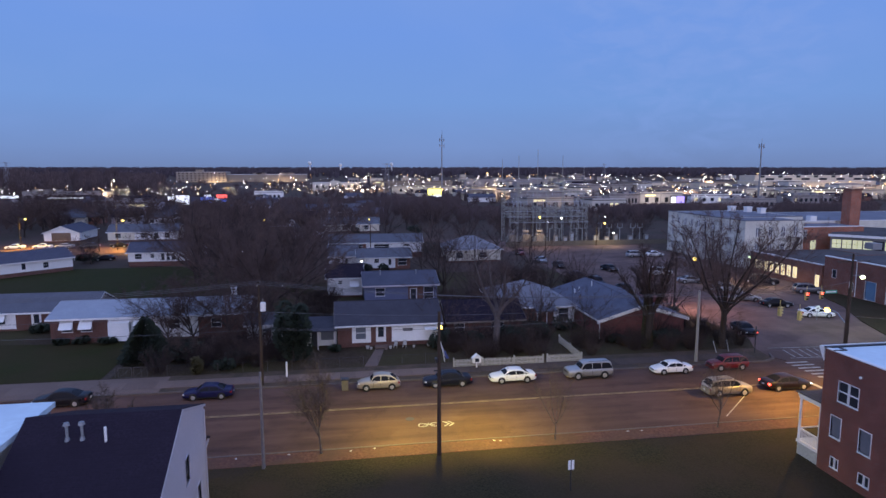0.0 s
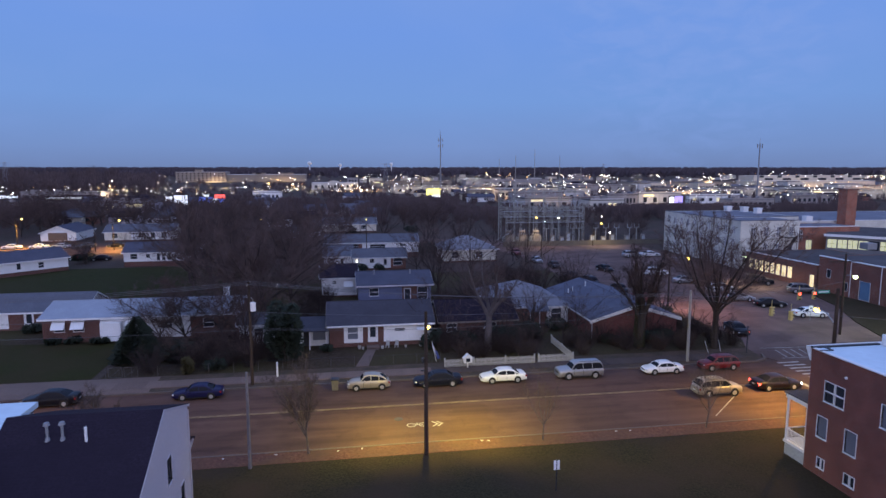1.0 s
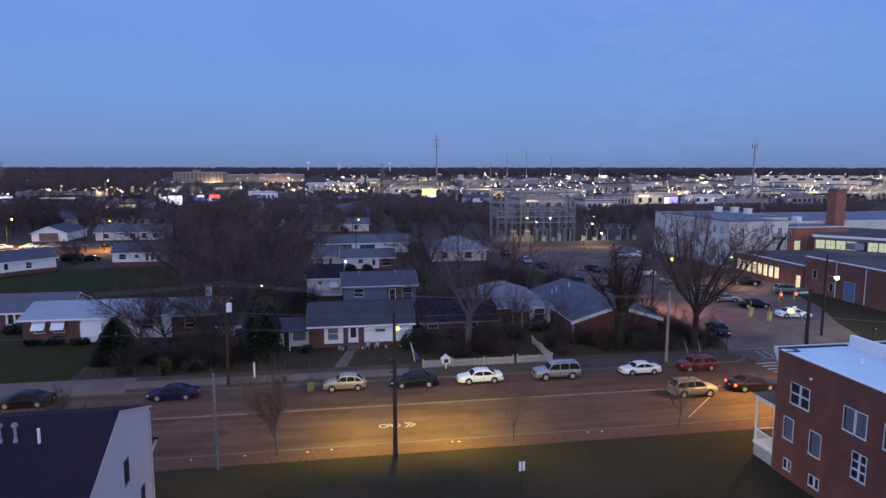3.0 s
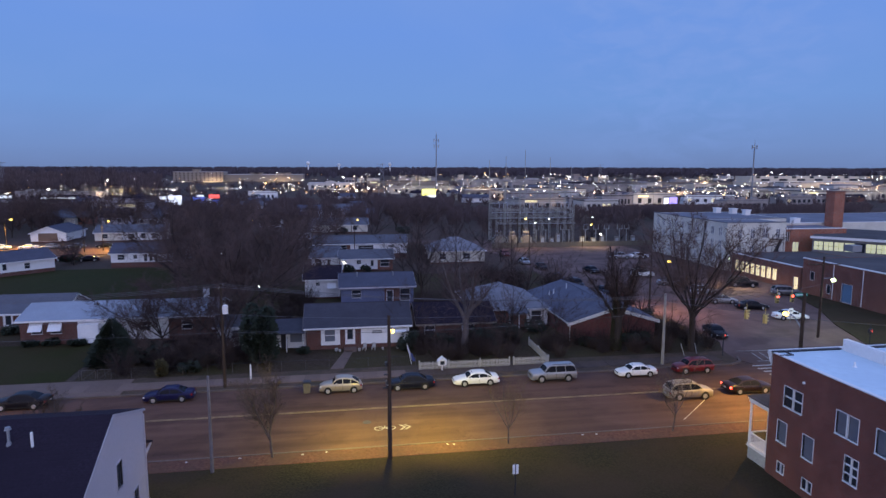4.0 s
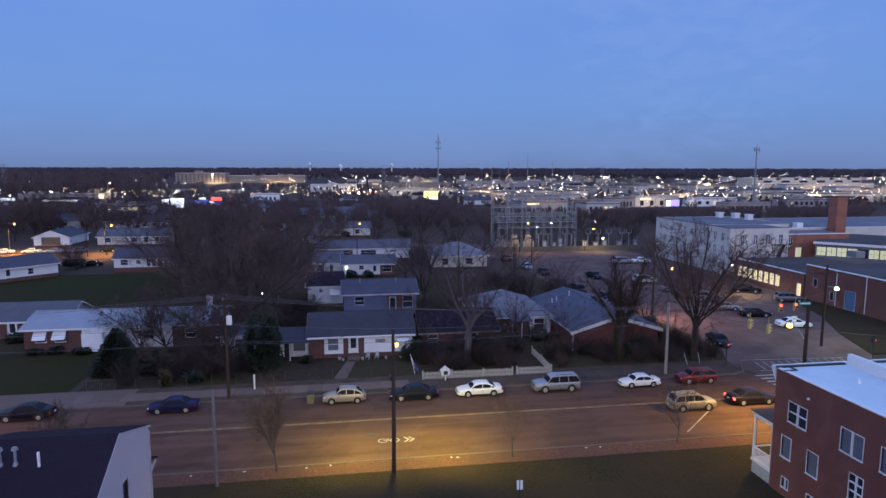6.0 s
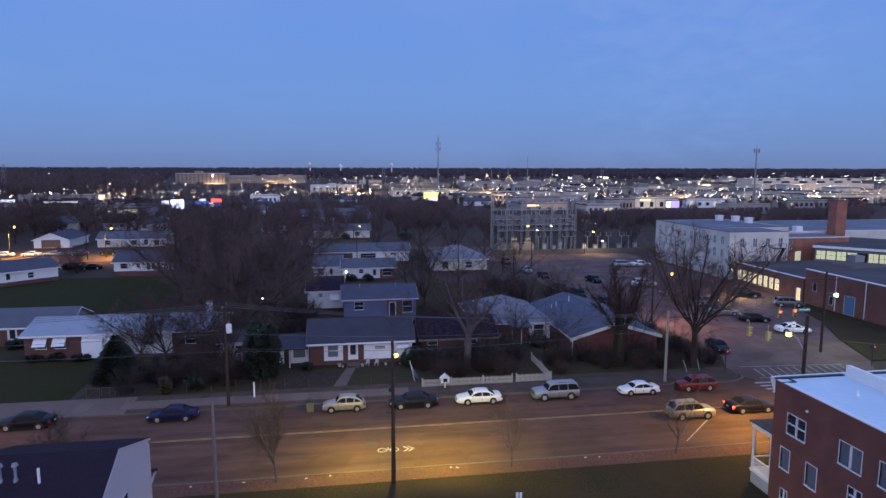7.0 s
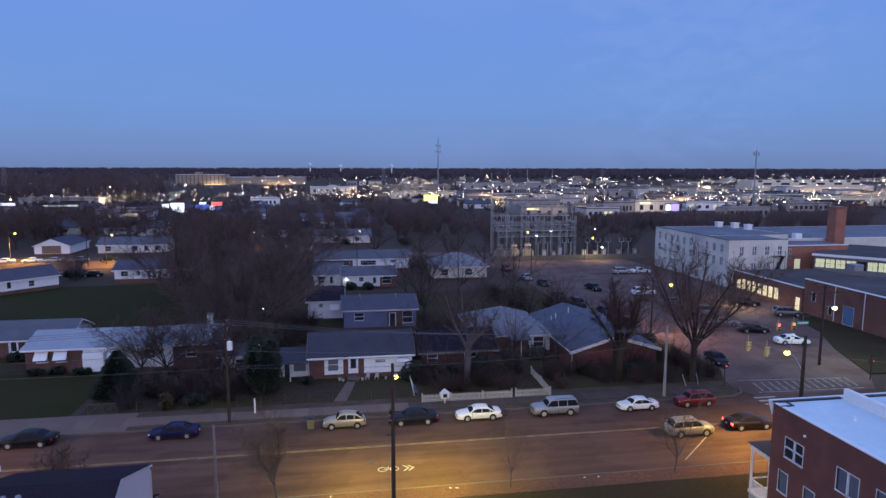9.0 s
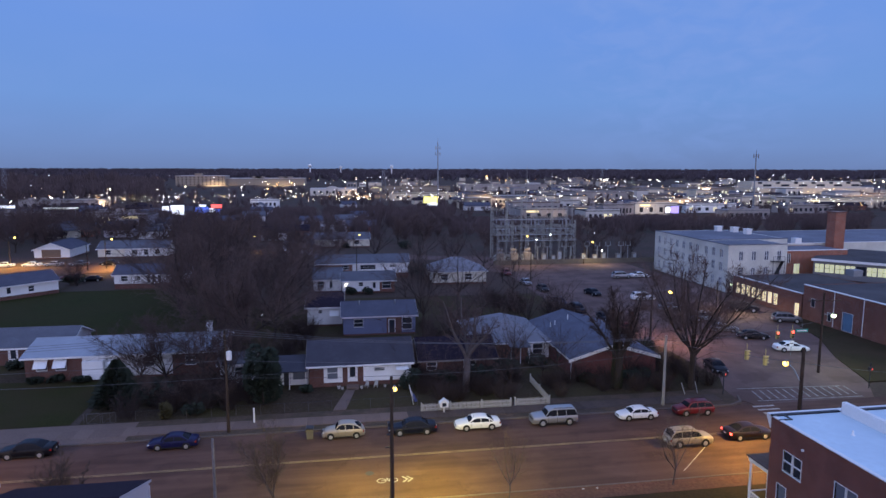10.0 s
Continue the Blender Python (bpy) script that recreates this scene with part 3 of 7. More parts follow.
def gable_roof(parent, x0, y0, x1, y1, eave, ridge, along, m, over=0.4, thick=0.14, fascia=WHITE, ridge_at=0.5):
    """Two roof slopes with thickness, and fascia boards at the eaves."""
    rs = Shape()
    if along == "x":
        a, b, lo, hi = y0 - over, y1 + over, x0 - over, x1 + over
    else:
        a, b, lo, hi = x0 - over, x1 + over, y0 - over, y1 + over
    c = a + (b - a) * ridge_at
    drop = (ridge - eave) / (c - a - over) * over if c - a > over else 0
    ea = eave - drop
    prof = [(a, ea), (c, ridge), (b, ea), (b, ea + thick), (c, ridge + thick * 1.05), (a, ea + thick)]
    rs.prism(prof, "x" if along == "x" else "y", lo, hi)
    r = part("roof", rs, m, parent)
    fs = Shape()
    if along == "x":
        fs.box(lo, a - 0.03, ea - 0.1, hi, a, ea + thick - 0.02).box(lo, b, ea - 0.1, hi, b + 0.03, ea + thick - 0.02)
        for e in (lo, hi):
            s = -0.03 if e == lo else 0.03
            fs.prism([(a, ea - 0.06), (c, ridge - 0.06), (b, ea - 0.06), (b, ea + thick - 0.02), (c, ridge + thick - 0.02), (a, ea + thick - 0.02)], "x", min(e, e + s), max(e, e + s))
    else:
        fs.box(a - 0.03, lo, ea - 0.1, a, hi, ea + thick - 0.02).box(b, lo, ea - 0.1, b + 0.03, hi, ea + thick - 0.02)
        for e in (lo, hi):
            s = -0.03 if e == lo else 0.03
            fs.prism([(a, ea - 0.06), (c, ridge - 0.06), (b, ea - 0.06), (b, ea + thick - 0.02), (c, ridge + thick - 0.02), (a, ea + thick - 0.02)], "y", min(e, e + s), max(e, e + s))
    part("fascia", fs, fascia, r)
    cap = Shape()
    if along == "x":
        cap.tube((lo, c, ridge + thick), (hi, c, ridge + thick), 0.07, n=6)
    else:
        cap.tube((c, lo, ridge + thick), (c, hi, ridge + thick), 0.07, n=6)
    part("ridge_cap", cap, m, r)
    return r


def hip_roof(parent, x0, y0, x1, y1, eave, ridge, m, over=0.45):
    a, b, c, d = x0 - over, y0 - over, x1 + over, y1 + over
    t = 0.12
    if c - a > d - b:
        r0, r1 = (a + (d - b) / 2, (b + d) / 2), (c - (d - b) / 2, (b + d) / 2)
    else:
        r0, r1 = ((a + c) / 2, b + (c - a) / 2), ((a + c) / 2, d - (c - a) / 2)
    e = eave - 0.1
    p = [(a, b, e), (c, b, e), (c, d, e), (a, d, e), (a, b, e + t), (c, b, e + t), (c, d, e + t), (a, d, e + t), (*r0, ridge), (*r1, ridge)]
    f = [(3, 2, 1, 0), (0, 1, 5, 4), (1, 2, 6, 5), (2, 3, 7, 6), (3, 0, 4, 7)]
    f += [(4, 5, 9, 8), (5, 6, 9), (6, 7, 8, 9), (7, 4, 8)] if c - a > d - b else [(4, 5, 8), (5, 6, 9, 8), (6, 7, 9), (7, 4, 8, 9)]
    r = part("roof", Shape().add(p, f), m, parent)
    part("fascia", Shape().box(a - 0.03, b - 0.03, e - 0.05, c + 0.03, b, e + t).box(a - 0.03, b, e - 0.05, a, d, e + t).box(c, b, e - 0.05, c + 0.03, d, e + t), WHITE, r)
    return r


def chimney(parent, x, y, z0, z1, m=None, w=0.7):
    c = part("chimney", Shape().box(x - w / 2, y - w / 2, z0, x + w / 2, y + w / 2, z1), m or BRICK_DARK, parent)
    part("chimney_cap", Shape().box(x - w / 2 - 0.06, y - w / 2 - 0.06, z1, x + w / 2 + 0.06, y + w / 2 + 0.06, z1 + 0.1), KERB, c)


def bungalow(label, x0, y0, x1, y1, eave, ridge, roof_m, sections, openings=(), along="x", side_m=None, side_openings=(), ridge_at=0.5, hip=False, name="house", base=0.35, trim=WHITE):
    """A one-storey house. sections: (x from, x to, material) of the front; openings: (kind, u0, z0, u1, z1[, pane])."""
    h = thing(name, pose(0, 0, 0), label, "house")
    fput = lambda u, d, z: (u, y0 + d, z)
    part("foundation", Shape().box(x0 + 0.03, y0 + 0.03, 0, x1 - 0.03, y1 - 0.03, base), BRICK_DEEP, h)
    holes = [o[1:5] for o in openings]
    for a, b, m in sections:
        part("wall", Shape().panel(a, b, base, eave, [(max(p, a), q, min(r, b), s) for p, q, r, s in holes if p < b and r > a], fput), m, h)
    sm = side_m or sections[0][2]
    wput = lambda u, d, z: (x0 + d, u, z)
    eput = lambda u, d, z: (x1 - d, u, z)
    part("wall", Shape().panel(y0 + 0.2, y1, base, eave, [o[2:6] for o in side_openings if o[0] == "w"], wput), sm, h)
    part("wall", Shape().panel(y0 + 0.2, y1, base, eave, [o[2:6] for o in side_openings if o[0] == "e"], eput), sm, h)
    part("wall", Shape().panel(x0 + 0.2, x1 - 0.2, base, eave, [], lambda u, d, z: (u, y1 - d, z)), sm, h)
    if hip:
        hip_roof(h, x0, y0, x1, y1, eave, ridge, roof_m)
    else:
        r = gable_roof(h, x0, y0, x1, y1, eave, ridge, along, roof_m, ridge_at=ridge_at, fascia=trim)
        c = (y0 + (y1 - y0) * ridge_at) if along == "x" else (x0 + (x1 - x0) * ridge_at)
        for e in ((x0, x1 - 0.2) if along == "x" else (y0, y1 - 0.2)):
            prof = [(y0, eave), (y1, eave), (c, ridge)] if along == "x" else [(x0, eave), (x1, eave), (c, ridge)]
            part("gable", Shape().prism(prof, along, e, e + 0.2), sm if along == "x" else sections[0][2], h)
    for o in openings:
        if o[0] == "door":
            door(h, o[1], o[3], o[2], o[4], fput, o[5] if len(o) > 5 else WHITE)
        elif o[0] == "garage":
            gd = part("garage_door", Shape()._slab(o[1], o[3], o[2], o[4], fput, 0.06, 0.12), o[5], h)
            for k in range(1, 4):
                z = o[2] + (o[4] - o[2]) * k / 4
                part("door_panel", Shape()._slab(o[1] + 0.1, o[3] - 0.1, z - 0.45, z - 0.06, fput, 0.03, 0.06), o[5], gd)
        else:
            window(h, *o[1:5], fput, pane=o[5] if len(o) > 5 else PANE)
            if o[0] == "awning":
                u0, z1, u1 = o[1], o[4], o[3]
                part("awning", Shape().prism([(y0 - 0.75, z1 - 0.75), (y0 - 0.02, z1 + 0.12), (y0 - 0.02, z1 + 0.2), (y0 - 0.8, z1 - 0.7)], "x", u0 - 0.15, u1 + 0.15), WHITE, h, "white aluminium window awning")
    for o in side_openings:
        window(h, *o[2:6], wput if o[0] == "w" else eput, pane=o[6] if len(o) > 6 else PANE)
    return h


hA = bungalow("long brick and white bungalow with a pale blue-grey roof", -37.2, 81.3, -14.2, 90.0, 3.2, 4.4, SHINGLE_PALE,
    [(-37.2, -30.6, BRICK_DEEP), (-30.6, -25.6, WHITE_SIDING), (-25.6, -20.0, WHITE_SIDING), (-20.0, -14.2, BRICK_DEEP)],
    [("awning", -35.9, 1.5, -34.7, 2.65), ("awning", -33.7, 1.5, -32.5, 2.65), ("awning", -27.4, 1.2, -26.2, 2.65), ("window", -23.5, 1.5, -22.2, 2.6), ("window", -18.4, 1.5, -17.2, 2.6)], side_m=BRICK_DEEP)
part("bay", Shape().box(-30.4, 80.5, 0.3, -28.0, 81.3, 2.6), WHITE_SIDING, hA, "white clad front bay")
chimney(hA, -16.5, 87.0, 3.6, 5.6, WHITE)
hB = bungalow("white and brick bungalow with a grey shingle roof", -62, 88.8, -35.2, 96.5, 2.6, 4.2, SHINGLE_GREY,
    [(-62, -44.6, WHITE_SIDING), (-44.6, -35.2, BRICK_DEEP)],
    [("awning", -47.4, 1.0, -45.9, 2.2), ("door", -42.6, 0.4, -41.6, 2.4), ("window", -40.0, 1.0, -38.6, 2.2)], side_m=GREY_SIDING)
hC = bungalow("dark-roofed bungalow with brick piers and white panels", -2.6, 74.1, 9.7, 82.0, 2.85, 4.75, SHINGLE_CHAR,
    [(-2.6, -0.9, BRICK_DEEP), (-0.9, 1.35, WHITE), (1.35, 1.95, BRICK_DEEP), (1.95, 3.15, BRICK_DEEP), (3.15, 3.85, BRICK_DEEP), (3.85, 9.7, WHITE_SIDING)],
    [("window", -0.45, 1.05, 0.75, 2.55, BLIND), ("door", 2.05, 0.62, 3.05, 2.65), ("window", 5.2, 1.85, 6.4, 2.2), ("window", 8.0, 1.85, 9.1, 2.2)], side_m=WHITE_SIDING, trim=KERB, base=0.6)
part("fascia_board", Shape().box(-2.9, 73.56, 2.64, 10.0, 73.62, 2.84), WHITE, hC, "white eaves board")
part("awning", Shape().prism([(73.2, 2.05), (74.08, 2.4), (74.08, 2.46), (73.2, 2.12)], "x", 7.8, 9.3), WHITE, hC, "white window awning")
ext = part("side_porch", Shape().prism([(73.4, 2.3), (78.0, 3.0), (78.0, 3.12), (73.4, 2.42)], "x", -7.6, -2.75), SHINGLE_CHAR, hC, "low lean-to porch roof")
for x in (-7.3, -4.9, -3.0):
    part("porch_post", Shape().tube((x, 73.7, 0.1), (x, 73.7, 2.35), 0.06), WHITE, ext)
part("porch_wall", Shape().box(-6.3, 75.4, 0.1, -2.75, 75.55, 2.5), WHITE_SIDING, ext, "white clad porch back wall")
part("porch_window", Shape().box(-4.6, 75.36, 0.8, -3.0, 75.4, 2.1), BLIND, ext)
part("porch_door", Shape().box(-5.7, 75.34, 0.1, -4.95, 75.4, 2.15), DARK_METAL, ext, "dark porch door")
part("step", Shape().box(1.8, 72.9, 0.0, 3.3, 74.05, 0.3).box(1.9, 72.5, 0.0, 3.2, 72.9, 0.16), CONCRETE, hC, "concrete doorstep")
hC2 = bungalow("dark brick bungalow behind a bare tree", 11.0, 75.2, 20.5, 83, 2.6, 4.3, SHINGLE_DARK,
    [(11.0, 20.5, BRICK_DEEP)], [("window", 11.8, 1.2, 13.0, 2.2), ("window", 16.5, 1.1, 18.0, 2.2)], trim=KERB)
hD1 = bungalow("small white house with a dark roof", -4.5, 104.1, 1.2, 112, 3.4, 4.95, SHINGLE_DARK,
    [(-4.5, 1.2, WHITE_SIDING)], [("window", -2.7, 2.3, -2.1, 2.8), ("awning", -0.7, 1.8, 0.5, 2.6)])
hD2 = bungalow("blue clad bungalow with a slate shingle roof", 1.4, 97.2, 12.8, 106, 3.2, 4.6, SHINGLE_BLUE,
    [(1.4, 8.2, BLUE_SIDING), (8.2, 10.6, BRICK_DEEP), (10.6, 12.8, BLUE_SIDING)],
    [("window", 3.1, 1.5, 4.5, 2.7), ("window", 10.7, 0.9, 12.2, 2.75), ("door", 8.6, 0.4, 9.5, 2.5, DARK_METAL)], side_m=BLUE_SIDING, trim=GREY_SIDING)
hE = bungalow("white bungalow with a grey roof and porch lamp lit", 1.1, 132.0, 12.2, 138, 2.7, 4.1, SHINGLE_GREY,
    [(1.1, 9.0, WHITE_SIDING), (9.0, 12.2, BRICK_DARK)], [("window", 4.6, 1.5, 5.5, 2.3), ("window", 9.6, 0.9, 11.4, 2.4), ("door", 7.4, 0.4, 8.3, 2.4)])
part("porch_lamp", Shape().ball((1.9, 131.8, 1.9), 0.13), BULB_W, hE)
hE2 = bungalow("dim white cottage with a grey roof", -4.9, 133.5, 0.9, 141, 2.9, 4.7, SHINGLE_GREY,
    [(-4.9, 0.9, WHITE)], [("window", -4.0, 1.1, -2.8, 2.4), ("door", -1.7, 0.4, -0.8, 2.5)])
hF = bungalow("long low white bungalow with a grey roof", -5.0, 150.0, 17.0, 158, 3.7, 5.2, SHINGLE_GREY,
    [(-5.0, 3.5, BRICK_DARK), (3.5, 17.0, WHITE_SIDING)], [("window", 1.0, 2.2, 2.6, 3.3), ("window", 5.4, 2.2, 9.0, 3.2), ("window", 12.5, 2.7, 14.0, 3.2)], base=1.2)
hG = bungalow("red brick house with a low white-trimmed front gable", 29.9, 72.9, 41.2, 92, 2.6, 4.3, SHINGLE_BAY,
    [(29.9, 33.2, BRICK_CRIMSON), (33.2, 41.2, BRICK_CRIMSON)], [], along="y", side_m=BRICK_CRIMSON)
hG2 = bungalow("grey-roofed wing with a white window bay", 19.5, 81.0, 29.6, 94, 2.7, 5.0, SHINGLE_MID,
    [(19.5, 26.6, BRICK_DARK), (26.6, 29.6, WHITE_SIDING)], [("window", 27.3, 0.9, 28.7, 2.3)], hip=True)
hood = part("porch_roof", Shape().prism([(79.2, 2.35), (81.0, 2.75), (81.0, 2.87), (79.2, 2.47)], "x", 23.6, 26.5), SHINGLE_GREY, hG2, "small porch roof on white posts")
for x in (23.8, 25.1, 26.3):
    part("porch_post", Shape().tube((x, 79.4, 0.05), (x, 79.4, 2.4), 0.06), WHITE, hood)
for x, z in ((31.6, 3.15), (32.3, 3.4), (34.4, 4.1)):
    part("vent_pipe", Shape().tube((x, 80 + x * 0.2, z - 0.3), (x, 80 + x * 0.2, z + 0.75), 0.06), WHITE, hG, "white roof vent pipe")
part("downpipe", Shape().tube((29.8, 72.85, 0.1), (29.8, 72.85, 2.6), 0.05), WHITE, hG)
part("gable_fascia", Shape().prism([(29.4, 2.5), (35.55, 4.35), (41.7, 2.5), (41.7, 2.15), (35.55, 3.95), (29.4, 2.15)], "y", 72.55, 72.62), WHITE, hG, "broad white gable fascia")
for x in (4.0, 9.8):
    part("vent_pipe", Shape().tube((x, 100.4, 4.2), (x, 100.4, 4.95), 0.09).tube((x, 100.4, 4.95), (x, 100.4, 5.05), 0.16, 0.1), STEEL, hD2, "grey roof vent")
hH = bungalow("pale hip-roofed house among bare trees", 21.5, 139.5, 34.0, 150, 2.9, 5.6, SHINGLE_MID,
    [(21.5, 34.0, CREAM_SIDING)], [("window", 23.5, 1.0, 25.0, 2.3), ("window", 29.0, 1.0, 30.6, 2.3)], hip=True)
h1 = bungalow("white gabled garage house with a brown door", -87.4, 196.0, -77.8, 210, 2.7, 4.6, SHINGLE_BLUE,
    [(-87.4, -77.8, WHITE)], [("garage", -85.4, 0.4, -80.2, 2.8, mat("brown_door", (0.16, 0.11, 0.08), 0.6))], along="y")
h2 = bungalow("long white bungalow beside the back street", -70.0, 195.5, -50.5, 203, 2.8, 4.6, SHINGLE_GREY,
    [(-70.0, -62.6, CREAM_SIDING), (-62.6, -50.5, WHITE)], [("window", -68.0, 1.0, -66.4, 2.3), ("window", -60.6, 1.0, -59.0, 2.3), ("window", -57.2, 0.9, -56.0, 2.4), ("window", -54.2, 1.0, -52.8, 2.3)])
h3 = bungalow("white bungalow over a brick base with a slate roof", -48.2, 144.3, -33.0, 151, 3.2, 4.9, SHINGLE_BLUE,
    [(-48.2, -33.0, WHITE)], [("window", -46.8, 1.7, -45.4, 2.8), ("window", -43.6, 1.9, -42.8, 2.7), ("window", -41.4, 1.3, -40.7, 2.9), ("window", -40.3, 1.3, -39.6, 2.9), ("window", -39.2, 1.3, -38.5, 2.9)], base=1.1)
h4 = bungalow("white bungalow on a brick base with a grey-blue roof", -17.0, 0.0, 0.0, 8.0, 3.0, 4.6, SHINGLE_BLUE,
    [(-17.0, 0.0, WHITE)], [("window", -14.5, 1.3, -13.4, 2.4), ("door", -9.6, 0.8, -8.6, 2.8), ("window", -5.6, 1.3, -4.6, 2.4)], base=0.9)
h4.matrix_basis = pose(-58.0, 140.8, 0, 0, 0, 44)
h5 = bungalow("long white house under a street lamp", -11.5, 211.0, 10.0, 219, 2.8, 4.6, SHINGLE_GREY,
    [(-11.5, 10.0, CREAM_SIDING)], [("window", -9.5, 1.0, -8.0, 2.3), ("window", -2.0, 1.0, -0.4, 2.3), ("window", 5.0, 1.0, 6.5, 2.3)])
h6 = bungalow("white house half hidden by bare trees", -16.0, 190.0, -8.0, 198, 2.8, 4.5, SHINGLE_GREY,
    [(-16.0, -8.0, WHITE)], [("window", -13.0, 1.0, -11.6, 2.3)])
shed = bungalow("small white garden shed behind the pole", -13.4, 77.0, -9.6, 80.5, 2.7, 3.5, SHINGLE_GREY,
    [(-13.4, -9.6, WHITE_SIDING)], [("window", -11.6, 1.2, -10.6, 2.1)], name="shed", base=0.1)

# ---- brick house with a white flat roof, beside the lawn ----
X0, Y1 = 31.75, 38.4
apt = thing("brick_building", pose(0, 0, 0), "three-level red brick house with a white flat roof", "building")
wput = lambda u, d, z: (X0 + d, u, z)
up = [(35.25, 5.6, 36.95, 7.0), (30.65, 5.65, 32.35, 7.1), (27.5, 5.7, 29.4, 7.15)]
mid = [(36.5, 2.9, 37.4, 4.4), (34.0, 2.85, 34.95, 4.4), (30.45, 3.0, 31.45, 4.6), (27.2, 3.0, 28.2, 4.6)]
low = [(36.5, 0.75, 37.15, 1.45), (33.9, 0.75, 34.75, 1.45)]
part("wall", Shape().panel(12, Y1, 0, 8.9, up + mid + low, wput), BRICK, apt)
part("wall", Shape().panel(X0 + 0.2, 46.0, 0, 8.9, [(33.0, 1.2, 34.0, 3.3)], lambda u, d, z: (u, Y1 - d, z)), BRICK, apt)
part("wall", Shape().box(45.8, 12, 0, 46.0, Y1 - 0.2, 8.9).box(X0 + 0.2, 12, 0, 45.8, 12.2, 8.9), BRICK, apt)
for u0, z0, u1, z1 in up:
    window(apt, u0, z0, (u0 + u1) / 2 - 0.04, z1, wput, (0, 1) if u0 > 33 else (0, 0), BLIND if u0 < 33 else PANE)
    window(apt, (u0 + u1) / 2 + 0.04, z0, u1, z1, wput, (0, 1) if u0 > 33 else (0, 0), BLIND if u0 < 33 else PANE)
for i, (u0, z0, u1, z1) in enumerate(mid):
    window(apt, u0, z0, u1, z1, wput, (1, 2) if i == 2 else (0, 0), PANE if i == 2 else BLIND)
for u0, z0, u1, z1 in low:
    window(apt, u0, z0, u1, z1, wput, (1, 0))
roof = part("roof", Shape().box(X0 + 0.2, 12.2, 8.6, 46, Y1 - 0.1, 8.93), ROOF_WHITE, apt, "white membrane flat roof")
part("roof_edge", Shape().box(X0 - 0.08, 12, 8.9, X0 + 0.2, Y1 + 0.05, 8.97), WHITE, roof, "white roof edge strip")
part("roof_edge", Shape().box(X0 - 0.08, Y1 - 0.2, 8.9, 37.0, Y1 + 0.06, 9.04), DARK_METAL, roof, "dark front coping")
part("roof_edge", Shape().box(37.35, Y1 - 0.2, 8.9, 46, Y1 + 0.06, 9.04), DARK_METAL, roof, "dark front coping")
part("cornice", Shape().prism([(Y1 + 0.06, 8.0), (Y1 + 0.5, 8.8), (Y1 + 0.5, 8.96), (Y1 + 0.06, 8.96)], "x", X0 - 0.05, 46.0), WHITE, apt, "white wooden cornice on brackets")
part("gutter_outlet", Shape().box(X0 - 0.1, Y1 - 0.95, 8.935, X0 + 0.9, Y1 - 0.83, 9.0).box(X0 + 0.78, Y1 - 0.83, 8.935, X0 + 0.9, Y1 - 0.2, 9.0), DARK_METAL, roof)
part("party_wall", Shape().box(37.0, 12.2, 8.9, 37.35, Y1 - 0.3, 9.75), WHITE, roof, "white parapet of the party wall")
part("roof_vent", Shape().tube((34.8, 34.6, 8.9), (34.8, 34.6, 9.02), 0.16, 0.08, n=8).tube((34.8, 34.6, 9.02), (34.8, 34.6, 9.25), 0.06, 0.06, 8), WHITE, roof)
part("wall_vent", Shape().tube((X0, 35.2, 7.8), (X0 - 0.1, 35.2, 7.8), 0.09, n=10), WHITE, apt, "round white wall vent")
porch = part("porch", Shape().box(X0 + 0.1, Y1, 4.45, 38.5, 40.7, 4.7).box(X0 + 0.05, Y1, 4.7, 38.6, 40.8, 4.8), WHITE, apt, "white timber front porch")
part("porch_roof", Shape().box(X0, Y1 + 0.02, 4.8, 38.7, 40.9, 4.88), ROOF_TAR, porch)
part("porch_floor", Shape().box(X0 + 0.1, Y1, 1.0, 38.5, 40.7, 1.2), WHITE, porch)
part("porch_skirt", Shape().box(X0 + 0.15, Y1, 0.0, 38.4, 40.6, 1.0), mat("lattice_grey", (0.4, 0.42, 0.42), 0.8, grain=6), porch, "grey lattice skirt")
for x, y in ((X0 + 0.2, 40.55), (X0 + 0.2, 38.6), (35.0, 40.55), (38.3, 40.55)):
    part("porch_column", Shape().tube((x, y, 1.2), (x, y, 4.45), 0.1, 0.08, 10), WHITE, porch)
rail = part("porch_rail", Shape().box(X0 + 0.16, 38.7, 2.05, X0 + 0.24, 40.5, 2.13).box(X0 + 0.16, 38.7, 1.3, X0 + 0.24, 40.5, 1.36).box(X0 + 0.2, 40.51, 2.05, 38.3, 40.59, 2.13), WHITE, porch)
bal = Shape().box(-0.02, -0.02, 0, 0.02, 0.02, 0.7).mesh("baluster", WHITE)
for i in range(13):
    ob = new("baluster", bal)
    ob.parent, ob.location = rail, (X0 + 0.2, 38.8 + i * 0.135, 1.36)

